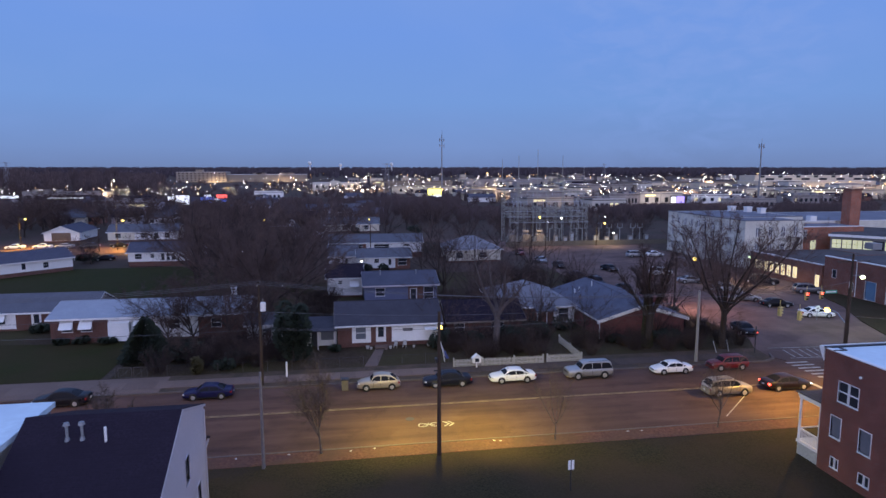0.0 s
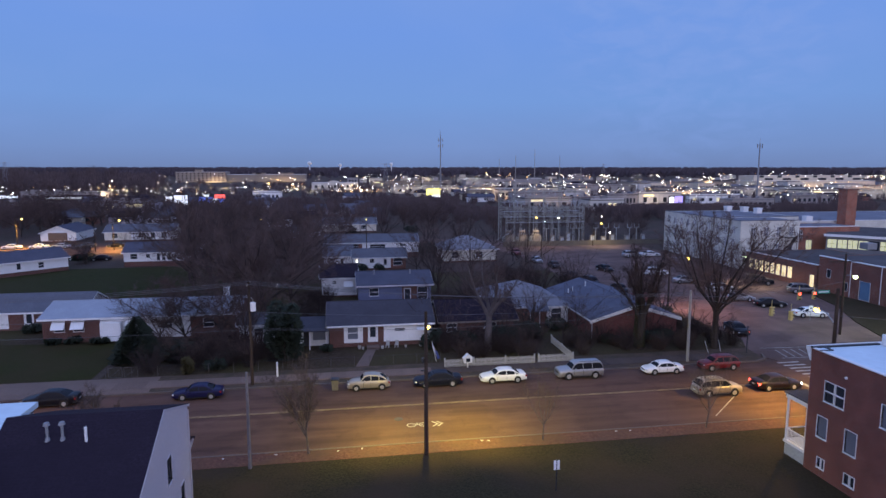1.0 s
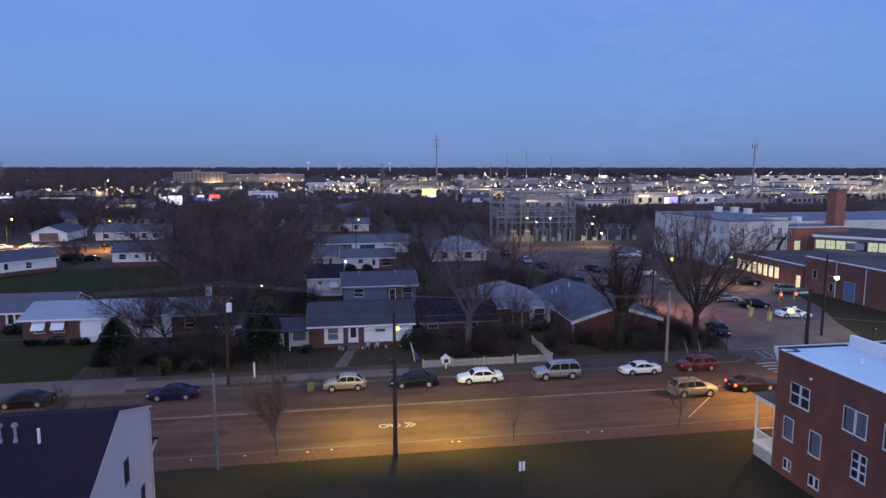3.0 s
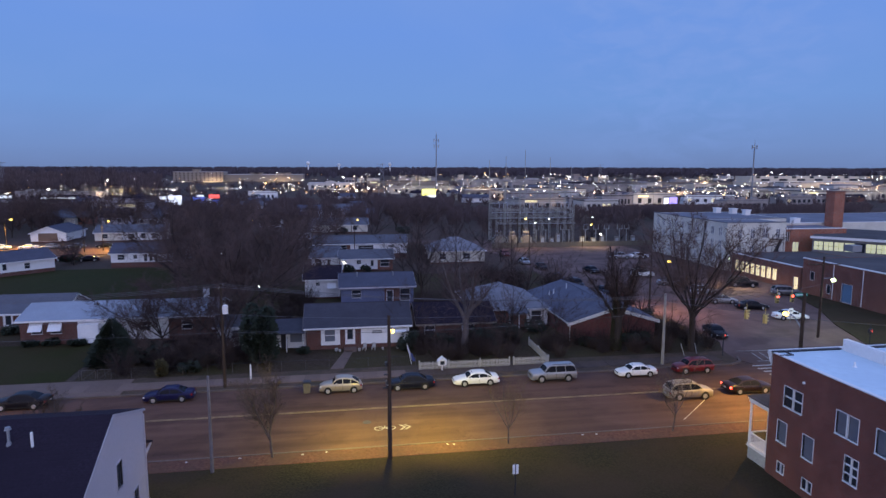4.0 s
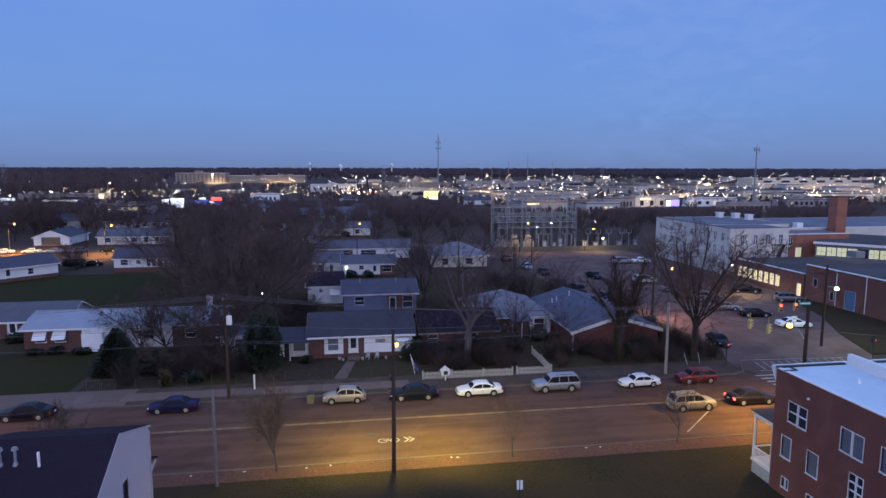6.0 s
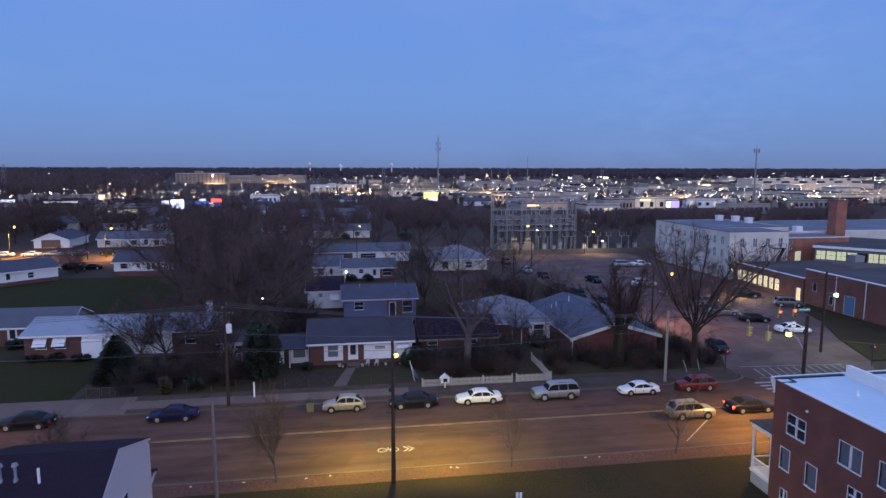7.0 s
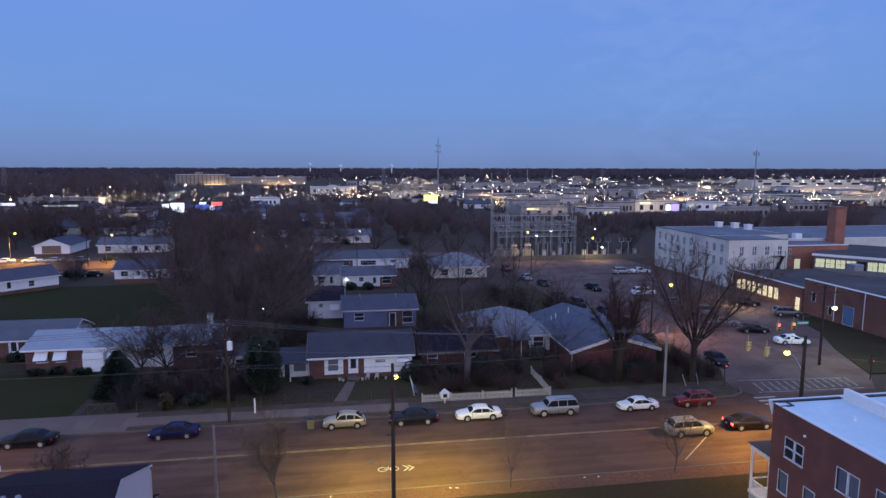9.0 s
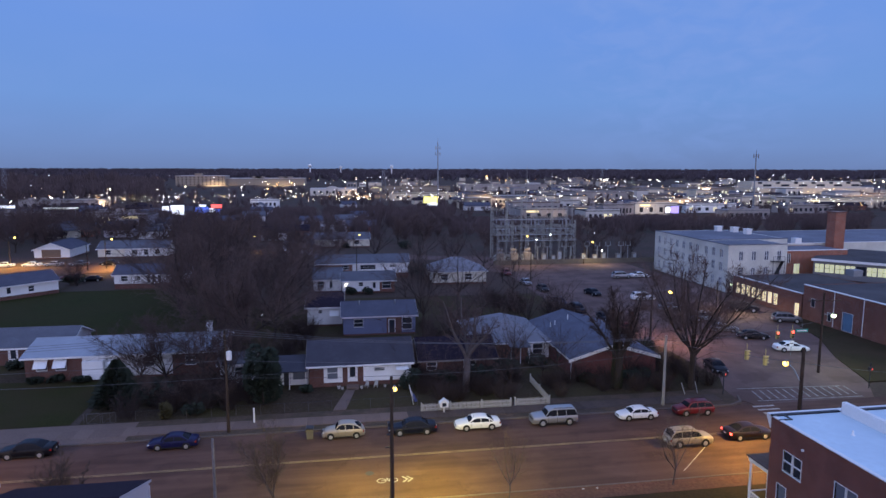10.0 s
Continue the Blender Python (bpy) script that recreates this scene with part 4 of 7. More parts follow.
# ---- pale grey house with a black roof, and its white-roofed neighbour ----
GX = -10.2
gh = thing("grey_house", pose(0, 0, 0), "two-storey pale grey clad house with a black shingle roof", "house")
eput = lambda u, d, z: (GX - d, u, z)
gwin = [(33.7, 4.55, 34.55, 6.0), (33.7, 1.4, 34.55, 2.8), (36.1, 2.0, 36.9, 3.25)]
line_z = lambda u: 8.72 - (33.75 - u) * 0.554 if u < 33.75 else 8.72 - (u - 33.75) * 0.32
part("wall", Shape().panel(24, 38.5, 0, 3.3, gwin[1:], eput), GREY_SIDING, gh)
gab = Shape()
for u0, u1, z0, z1 in ((24.0, 33.7, 3.3, None), (33.7, 34.55, 3.3, 4.55), (33.7, 34.55, 6.0, None), (34.55, 38.5, 3.3, None)):
    if z1:
        gab.box(GX - 0.2, u0, z0, GX, u1, z1)
    elif u0 < 33.75 < u1:
        gab.prism([(u0, z0), (u1, z0), (u1, line_z(u1)), (33.75, 8.72), (u0, line_z(u0))], "x", GX - 0.2, GX)
    else:
        gab.prism([(u0, z0), (u1, z0), (u1, line_z(u1)), (u0, line_z(u0) + 0.001)], "x", GX - 0.2, GX)
part("gable", gab, GREY_SIDING, gh, "pale grey clad gable")
part("wall", Shape().box(-17.6, 38.3, 0, GX - 0.2, 38.5, 7.1), GREY_SIDING, gh)
part("wall", Shape().box(-17.6, 24.2, 0, -17.4, 38.3, 3.3).prism([(24.2, 3.3), (38.3, 3.3), (38.3, 7.2), (33.75, 8.7)], "x", -17.6, -17.4), GREY_SIDING, gh)
part("wall", Shape().box(-17.6, 24, 0, GX - 0.2, 24.2, 3.2), GREY_SIDING, gh)
groof = part("roof", Shape().prism([(23.6, 3.1), (33.75, 8.72), (38.8, 7.1), (38.8, 7.24), (33.75, 8.88), (23.6, 3.26)], "x", -17.75, GX + 0.01), SHINGLE_DARK, gh, "black shingle roof")
part("rake_trim", Shape().prism([(23.6, 3.06), (33.75, 8.68), (38.82, 7.06), (38.82, 7.2), (33.75, 8.84), (23.6, 3.22)], "x", GX + 0.01, GX + 0.05), GREY_SIDING, groof)
for u0, z0, u1, z1 in gwin:
    window(gh, u0, z0, u1, z1, eput, (0, 0), frame_m=GREY_SIDING)
part("meter_box", Shape().box(GX, 31.6, 4.6, GX + 0.1, 31.8, 4.9), STEEL, gh)
part("porch_hood", Shape().prism([(38.5, 5.1), (40.2, 4.4), (40.2, 4.55), (38.5, 5.3)], "x", -13.5, GX - 0.06), SHINGLE_DARK, gh, "dark hood over the front door")
part("hood_bracket", Shape().prism([(38.5, 3.9), (40.2, 4.42), (40.2, 4.5), (38.5, 4.1)], "x", GX - 0.2, GX - 0.1), GREY_SIDING, gh)
part("downpipe", Shape().tube((GX + 0.05, 38.42, 0.2), (GX + 0.05, 38.42, 7.0), 0.04), GREY_SIDING, gh)
for x, y, cap in ((-15.3, 32.4, 1), (-14.6, 32.4, 1), (-13.45, 32.2, 0)):
    z = 8.86 - (33.75 - y) * 0.554
    v = Shape().tube((x, y, z - 0.2), (x, y, z + 0.75), 0.07, n=8)
    if cap:
        v.tube((x, y, z + 0.75), (x, y, z + 0.9), 0.17, 0.12, 8).tube((x, y, z - 0.1), (x, y, z + 0.12), 0.17, 0.09, 8)
    part("vent_pipe", v, STEEL if cap else WHITE, groof, "grey capped flue" if cap else "thin white vent pipe")
wh = thing("white_roof_house", pose(0, 0, 0), "tall house with a flat white roof and tan side wall", "house")
part("wall", Shape().box(-30, 12, 0, -18.3, 37.6, 7.9), lined_mat("tan_siding", (0.4, 0.38, 0.36), 0.16), wh)
part("roof", Shape().box(-30.2, 11.8, 7.9, -18.1, 37.8, 8.2), ROOF_WHITE, wh, "white membrane flat roof")
part("downpipe", Shape().tube((-18.22, 37.3, 0.1), (-18.22, 37.3, 7.9), 0.06).tube((-18.22, 31.2, 0.1), (-18.22, 31.2, 7.9), 0.06), STEEL, wh)

# ---- school ----
school = thing("school", pose(0, 0, 0), "white and brick school with lit ground-floor windows", "school")


def block(parent, x0, y0, x1, y1, z, m, roof_m=ROOF_TAR, west=(), south=(), z0=0.0, edge=WHITE, lit=PANE, bars=(1, 1)):
    wp = lambda u, d, zz: (x0 + d, u, zz)
    sp = lambda u, d, zz: (u, y0 + d, zz)
    part("wall", Shape().panel(y0 + 0.2, y1, z0, z, [w[:4] for w in west], wp), m, parent)
    part("wall", Shape().panel(x0, x1, z0, z, [w[:4] for w in south], sp), m, parent)
    part("wall", Shape().box(x1 - 0.2, y0 + 0.2, z0, x1, y1 - 0.2, z).box(x0 + 0.2, y1 - 0.2, z0, x1, y1, z), m, parent)
    r = part("roof", Shape().box(x0 + 0.2, y0 + 0.2, z - 0.3, x1 - 0.2, y1 - 0.2, z - 0.05), roof_m, parent)
    part("roof_edge", Shape().box(x0 - 0.1, y0 - 0.1, z, x0 + 0.3, y1, z + 0.15).box(x0 + 0.3, y0 - 0.1, z, x1, y0 + 0.3, z + 0.15), edge, r)
    for w in west:
        window(parent, *w[:4], wp, bars, w[4] if len(w) > 4 else lit, sill=False)
    for w in south:
        window(parent, *w[:4], sp, bars, w[4] if len(w) > 4 else lit, sill=False)
    return r


def rows(u0, u1, n, w, zs):
    """n equal openings between u0 and u1 on each floor (z from, z to)."""
    step = (u1 - u0) / n
    return [(u0 + step * (i + 0.5) - w / 2, a, u0 + step * (i + 0.5) + w / 2, b) for a, b in zs for i in range(n)]


SCHOOL_PAINT = mat("weathered_cream_wall_paint", (0.64, 0.63, 0.56), 0.8, grain=3, spots=0.25, amount=0.12, bump=0.003, alt=(0.5, 0.49, 0.44))
block(school, 82.5, 121, 96.4, 131, 10.2, SCHOOL_PAINT, ROOF_GREY, rows(122, 130.6, 3, 1.1, ((1.2, 3.0), (4.5, 6.3), (7.4, 9.1))), rows(84, 96, 4, 0.95, ((3.4, 5.2), (6.9, 8.8))), lit=BLIND, edge=ROOF_GREY)
fire = part("fire_escape", Shape().box(92.4, 119.9, 6.6, 95.2, 120.95, 6.7).box(92.4, 119.9, 3.2, 93.6, 120.95, 3.3), DARK_METAL, school, "dark steel fire escape")
part("stair_flight", Shape().prism([(93.4, 3.2), (95.0, 6.5), (95.0, 6.7), (93.2, 3.4)], "y", 120.0, 120.8).prism([(91.0, 0.1), (92.6, 3.2), (92.6, 3.4), (90.8, 0.3)], "y", 120.0, 120.8), DARK_METAL, fire)
for x, z0, z1 in ((92.45, 6.7, 7.7), (93.8, 6.7, 7.7), (95.15, 6.7, 7.7), (92.45, 0.0, 6.6), (95.15, 0.0, 6.6)):
    part("post", Shape().tube((x, 119.95, z0), (x, 119.95, z1), 0.05, n=4), DARK_METAL, fire)
part("handrail", Shape().box(92.4, 119.92, 7.65, 95.2, 119.98, 7.72), DARK_METAL, fire)
r1 = block(school, 82.5, 131, 104, 153, 10.2, SCHOOL_PAINT, ROOF_GREY, rows(131.4, 152, 7, 1.1, ((1.2, 3.0), (4.5, 6.3), (7.4, 9.1))), lit=BLIND, edge=ROOF_GREY)
for x, y in ((98.8, 150.5), (101.4, 147.5), (101.6, 142.4)):
    part("roof_vent", Shape().box(x - 0.7, y - 0.7, 10.1, x + 0.7, y + 0.7, 11.3).box(x - 0.85, y - 0.85, 11.3, x + 0.85, y + 0.85, 11.5), WHITE, r1)
block(school, 96.6, 122.0, 112, 130.8, 8.6, BRICK_SCHOOL, ROOF_GREY, (), ((99.0, 3.4, 100.4, 5.7, LIT_PALE), (97.2, 6.0, 98.0, 8.0)))
block(school, 104.2, 131, 175, 160, 9.0, SCHOOL_PAINT, ROOF_GREY)
block(school, 82.0, 98, 101, 118, 4.3, BRICK_DARK, ROOF_TAR, [w + (LIT,) for w in rows(104.0, 117, 8, 1.1, ((0.95, 3.0),))] + [(98.6, 0.2, 99.6, 2.4, LIT)], bars=(1, 2))
block(school, 82.0, 66, 140, 97.6, 6.05, BRICK_DARK, ROOF_TAR, [(94.8, 2.6, 95.7, 4.0), (91.0, 1.0, 91.8, 2.4), (86.5, 0.2, 88.6, 3.2, mat("blue_door", (0.12, 0.22, 0.34), 0.6)), (76, 1.2, 78, 3.0)], (), bars=(0, 0))
gput = lambda u, d, z: (100.2 + 0.69 * u + 0.724 * d, 117.7 - 0.724 * u + 0.69 * d, z)
gw = rows(0.2, 26, 14, 1.62, ((4.7, 6.5),))
part("wall", Shape().panel(0, 26, 3.5, 7.2, gw, gput), DARK_SIDING, school, "glazed link wall with lit windows")
for k, w in enumerate(gw):
    window(school, *w, gput, (1, 1), PANE if k == 4 else LIT_PALE, frame_m=DARK_METAL, sill=False)
gr = [gput(u, e, 0)[:2] for u, e in ((-0.3, -0.4), (26.3, -0.4), (26.3, 24), (-0.3, 24))]
gl = part("roof", Shape().prism(gr, "z", 7.2, 7.5), ROOF_TAR, school)
part("roof_edge", Shape().prism([gput(u, e, 0)[:2] for u, e in ((-0.4, -0.55), (26.3, -0.55), (26.3, -0.4), (-0.4, -0.4))], "z", 7.1, 7.6), WHITE, gl)
part("roof_unit", Shape().box(97.5, 104.0, 6.0, 99.5, 106.0, 7.2), STEEL, school)
ch = part("chimney", Shape().prism([(113.3, 127.6), (115.9, 127.6), (115.9, 130.2), (113.3, 130.2)], "z", 0, 16.3), BRICK_SCHOOL, school, "square orange brick chimney stack")
part("stack_cap", Shape().box(113.15, 127.45, 16.3, 116.05, 130.35, 16.65), BRICK_DARK, ch)
part("roof_unit", Shape().box(106.5, 131.5, 9.0, 108.1, 133.0, 10.2), WHITE, school)
for y in (90.5, 84.5, 79.0):
    part("downpipe", Shape().tube((81.94, y, 0.2), (81.94, y, 6.0), 0.07), WHITE, school)
# ---- cars ----
# stations from the nose to the tail: share of length, half width share, sill height, top height
CARS = {
    "sedan": dict(L=4.75, W=1.8, H=1.4, wb=2.7, wr=0.31, st=[(0, 0.6, 0.3, 0.56), (0.02, 0.78, 0.22, 0.66), (0.08, 0.93, 0.19, 0.74), (0.18, 0.98, 0.19, 0.81), (0.28, 1, 0.19, 0.88), (0.5, 1, 0.19, 0.9), (0.72, 1, 0.19, 0.93), (0.86, 0.98, 0.2, 0.94), (0.95, 0.92, 0.24, 0.92), (0.985, 0.84, 0.3, 0.86), (1, 0.74, 0.4, 0.74)],
        top=[(0.265, 0), (0.32, 0.38), (0.375, 0.74), (0.42, 0.92), (0.48, 0.99), (0.55, 1), (0.63, 0.97), (0.69, 0.87), (0.76, 0.56), (0.82, 0.24), (0.86, 0)], pillars=(0.545, 0.735)),
    "suv": dict(L=5.1, W=1.98, H=1.86, wb=3.02, wr=0.39, st=[(0, 0.82, 0.44, 0.84), (0.015, 0.9, 0.36, 0.96), (0.07, 0.97, 0.33, 1.04), (0.2, 0.99, 0.33, 1.09), (0.28, 1, 0.33, 1.12), (0.5, 1, 0.33, 1.13), (0.8, 1, 0.33, 1.14), (0.95, 0.98, 0.36, 1.13), (0.985, 0.94, 0.42, 1.08), (1, 0.88, 0.5, 0.98)],
        top=[(0.265, 0), (0.31, 0.42), (0.355, 0.8), (0.39, 0.94), (0.46, 1), (0.6, 1), (0.78, 1), (0.9, 0.98), (0.945, 0.9), (0.965, 0.5), (0.985, 0)], pillars=(0.53, 0.735)),
    "hatch": dict(L=4.29, W=1.7, H=1.6, wb=2.62, wr=0.31, st=[(0, 0.36, 0.36, 0.6), (0.025, 0.6, 0.26, 0.78), (0.09, 0.8, 0.2, 0.9), (0.18, 0.9, 0.19, 0.97), (0.28, 0.96, 0.19, 1.0), (0.5, 1, 0.19, 1.02), (0.75, 1, 0.19, 1.02), (0.9, 0.95, 0.22, 1.0), (0.97, 0.86, 0.3, 0.92), (1, 0.74, 0.42, 0.8)],
        top=[(0.3, 0), (0.345, 0.42), (0.39, 0.8), (0.43, 0.95), (0.5, 1), (0.58, 0.99), (0.68, 0.94), (0.77, 0.83), (0.85, 0.58), (0.91, 0.26), (0.945, 0)], pillars=(0.55, 0.74)),
    "crossover": dict(L=4.7, W=1.86, H=1.7, wb=2.75, wr=0.36, st=[(0, 0.72, 0.38, 0.72), (0.02, 0.84, 0.29, 0.86), (0.08, 0.94, 0.26, 0.95), (0.2, 0.98, 0.26, 1.02), (0.28, 1, 0.26, 1.05), (0.5, 1, 0.26, 1.06), (0.8, 1, 0.26, 1.07), (0.93, 0.96, 0.29, 1.05), (0.98, 0.9, 0.36, 0.98), (1, 0.82, 0.46, 0.86)],
        top=[(0.25, 0), (0.3, 0.4), (0.355, 0.78), (0.4, 0.94), (0.48, 1), (0.62, 1), (0.76, 0.98), (0.86, 0.9), (0.915, 0.66), (0.945, 0.34), (0.97, 0)], pillars=(0.53, 0.73)),
}


def between(rows_, x):
    """Straight reading between rows (x, value, ...)."""
    for p, q in zip(rows_, rows_[1:]):
        if p[0] <= x <= q[0]:
            f = (x - p[0]) / (q[0] - p[0])
            return [u + (w - u) * f for u, w in zip(p[1:], q[1:])]
    return list(rows_[-1][1:])


def car(kind, name, label, paint_m, m, lit="", group="", far=False):
    """A car along its own x, nose at minus x, wheels on z = 0."""
    c = CARS[kind]
    L, W, H = c["L"], c["W"] / 2, c["H"]
    th = thing(name, m, label, "car", group)
    X = lambda f: (f - 0.5) * L
    # body: rings lofted from nose to tail, full at the flanks and crowned on the bonnet
    prof = [(0.0, -0.02), (0.86, 0.0), (0.95, 0.1), (0.99, 0.34), (1.0, 0.58), (0.985, 0.78), (0.94, 0.93), (0.86, 1.0), (0.5, 1.045), (0.0, 1.06)]
    v, f = [], []
    for s, w, zb, zt in c["st"]:
        half = [(W * w * a, zb + (zt - zb) * b) for a, b in prof]
        v += [(X(s), y, z) for y, z in half] + [(X(s), -y, z) for y, z in half[-2:0:-1]]
    k = 2 * len(prof) - 2
    for i in range(len(c["st"]) - 1):
        f += [(i * k + j, i * k + (j + 1) % k, (i + 1) * k + (j + 1) % k, (i + 1) * k + j) for j in range(k)]
    f += [tuple(range(k - 1, -1, -1)), tuple(range(len(v) - k, len(v)))]
    part("body", Shape().add(v, f), paint_m, th, smooth=True)
    # cabin: a roofline over the belt, leaning in towards the roof
    belt = between([(q[0], q[3]) for q in c["st"]], 0.5)[0] - 0.03
    rise, crown = H - 0.04 - belt, 0.045
    wb, wt = W * 0.91, W * 0.69
    line = [(X(p), belt + h * rise, h) for p, h in c["top"]]
    half_at = lambda z: wb + (wt - wb) * (z - belt) / rise
    v, f = [], []
    for x, z, h in line:
        e = half_at(z)
        half = [(e, z), (e * 0.93, z + crown * h * 0.55), (e * 0.55, z + crown * h * 0.9), (0, z + crown * h)]
        v += [(x, wb, belt - 0.02), (x, half_at((belt + z) / 2), (belt + z) / 2)] + [(x, y, q) for y, q in half] + [(x, -y, q) for y, q in half[-2::-1]] + [(x, -half_at((belt + z) / 2), (belt + z) / 2), (x, -wb, belt - 0.02)]
    k = 11
    for i in range(len(line) - 1):
        f += [(i * k + j, i * k + j + 1, (i + 1) * k + j + 1, (i + 1) * k + j) for j in range(k - 1)]
    part("cabin", Shape().add(v, f), paint_m, th, smooth=True)
    roof_z = lambda x: between([(p, z) for p, z, h in line], x)[0]

    def glass(name_, pts, push):
        """A thin sheet of glass standing just proud of the cabin."""
        push, n = Vector(push), len(pts)
        v_ = [Vector(p) + push * 0.014 for p in pts] + [Vector(p) - push * 0.02 for p in pts]
        part(name_, Shape().add(v_, [tuple(range(n)), tuple(range(2 * n - 1, n - 1, -1))] + [(q, q + n, (q + 1) % n + n, (q + 1) % n) for q in range(n)]), CAR_GLASS, th, "dark tinted glass")

    zl = belt + 0.03
    first = min(x for x in np.linspace(line[0][0], 0, 60) if roof_z(x) - 0.09 > zl + 0.03)
    last = max(x for x in np.linspace(0, line[-1][0], 60) if roof_z(x) - 0.09 > zl + 0.03)
    cuts = [first, *[X(p) for p in c["pillars"]], last]
    for s in (1, -1):
        for i in range(3):
            lo, hi = cuts[i] + (0.035 if i else 0), cuts[i + 1] - (0.035 if i < 2 else 0)
            if hi - lo < 0.2:
                continue
            xs = [lo + (hi - lo) * q / 5 for q in range(6)]
            pts = [(x, s * half_at(roof_z(x) - 0.09), roof_z(x) - 0.09) for x in xs] + [(x, s * half_at(zl), zl) for x in (hi, lo)]
            glass("side_window", pts, (0, s, 0.25))
    for name_, p, q, push in (("windscreen", line[0], line[3], (-0.5, 0, 0.8)), ("rear_window", line[-1], line[-4], (0.6, 0, 0.7))):
        a_, b_ = Vector((p[0], 0, p[1])).lerp(Vector((q[0], 0, q[1])), 0.08), Vector((p[0], 0, p[1])).lerp(Vector((q[0], 0, q[1])), 0.94)
        mid_ = roof_z((a_.x + b_.x) / 2) - (a_.z + b_.z) / 2
        ha, hb = half_at(a_.z) * 0.9, half_at(b_.z) * 0.86
        cx, cz, hc = (a_.x + b_.x) / 2, (a_.z + b_.z) / 2 + mid_, (ha + hb) / 2
        lift = 0.03
        sh = Shape()
        grid = [(x, y * hw, z + lift * (1 - abs(y) ** 2)) for x, z, hw in ((a_.x, a_.z, ha), (cx, cz, hc), (b_.x, b_.z, hb)) for y in (-1, -0.5, 0, 0.5, 1)]
        pv = Vector(push)
        top_ = [Vector(g) + pv * 0.022 for g in grid]
        low_ = [Vector(g) - pv * 0.03 for g in grid]
        quads = [(i * 5 + j, i * 5 + j + 1, i * 5 + j + 6, i * 5 + j + 5) for i in range(2) for j in range(4)]
        rim_ = [0, 1, 2, 3, 4, 9, 14, 13, 12, 11, 10, 5]
        sh.add(top_ + low_, quads + [tuple(q_ + 15 for q_ in reversed(g)) for g in quads] + [(i, j, j + 15, i + 15) for i, j in zip(rim_, rim_[1:] + rim_[:1])])
        part(name_, sh, CAR_GLASS, th, "dark tinted glass")
    a, mid = line[0][0], X(c["pillars"][0])
    b, d = line[4][0], line[-4][0]
    for s in (1, -1):
        if not far:
            part("door_mirror", Shape().ball((a + 0.42, s * (W + 0.1), belt + 0.08), 0.12, 8, 5, 0.7), paint_m, th, smooth=True)
            part("sill_trim", Shape().box(-c["wb"] / 2 + 0.42, s * (W - 0.01) - 0.015, 0.22, c["wb"] / 2 - 0.42, s * (W - 0.01) + 0.015, 0.3), RUBBER, th)
            for hx in (mid - 0.3, mid + 0.65):
                part("door_handle", Shape().box(hx, s * W * 0.985 - 0.025, belt - 0.17, hx + 0.18, s * W * 0.985 + 0.025, belt - 0.13), paint_m, th)
            for hx in (a + 0.3, mid - 0.03, mid + 0.95):
                part("door_gap", Shape().box(hx, s * W * 0.992 - 0.012, 0.36, hx + 0.018, s * W * 0.992 + 0.012, belt - 0.08), RUBBER, th)
    if kind in ("suv", "crossover"):
        for s in (1, -1):
            part("roof_rail", Shape().tube((b, s * wt * 0.86, H + 0.03), (d - 0.1, s * wt * 0.86, H + 0.03), 0.025), RUBBER, th)
    r = c["wr"]
    for x in (-c["wb"] / 2 + 0.02, c["wb"] / 2 + 0.02):
        for s in (1, -1):
            y0 = s * (W - 0.2)
            w = part("wheel", Shape().tube((x, y0, r), (x, s * (W + 0.015), r), r, n=20), RUBBER, th)
            part("rim", Shape().tube((x, s * (W + 0.012), r), (x, s * (W + 0.03), r), r * 0.66, r * 0.6, 12), RIM, w)
            # black disc on the uncut flank stands in for the wheel well's shade
            part("wheel_arch", Shape().tube((x, s * (W - 0.12), r + 0.03), (x, s * (W + 0.004), r + 0.03), r + 0.07, n=20), RUBBER, th)
    st = c["st"]
    hz, tz = st[2][2] + (st[2][3] - st[2][2]) * 0.68, st[-3][2] + (st[-3][3] - st[-3][2]) * 0.68
    head = BULB_W if "h" in lit else HEAD_OFF
    tail = RED_GLOW if "t" in lit else TAIL_OFF
    front = W * (0.5 if kind == "hatch" else 0.68)
    for s in (1, -1):
        part("headlight", Shape().ball((X(0.035), s * front, hz), 0.16, 10, 6, 0.6), head, th, smooth=True)
        part("tail_light", Shape().box(X(0.965), s * W * 0.76 - 0.13, tz - 0.08, X(0.996), s * W * 0.76 + 0.13, tz + 0.1), tail, th)
    part("grille", Shape().box(X(0.0) - 0.035, -front + 0.2, hz - 0.13, X(0.03), front - 0.2, hz + 0.03), DARK_METAL, th)
    part("front_bumper", Shape().prism([(X(0.0) - 0.06, -W * 0.6), (X(0.03), -W * 0.86), (X(0.06), -W * 0.9), (X(0.06), W * 0.9), (X(0.03), W * 0.86), (X(0.0) - 0.06, W * 0.6)], "z", 0.3, 0.48), paint_m, th)
    part("rear_bumper", Shape().prism([(X(1.0) + 0.06, -W * 0.7), (X(0.97), -W * 0.9), (X(0.95), -W * 0.92), (X(0.95), W * 0.92), (X(0.97), W * 0.9), (X(1.0) + 0.06, W * 0.7)], "z", 0.32, 0.52), paint_m, th)
    part("number_plate", Shape().box(X(1.0) + 0.06, -0.16, 0.55, X(1.0) + 0.075, 0.16, 0.67), WHITE, th)
    return th


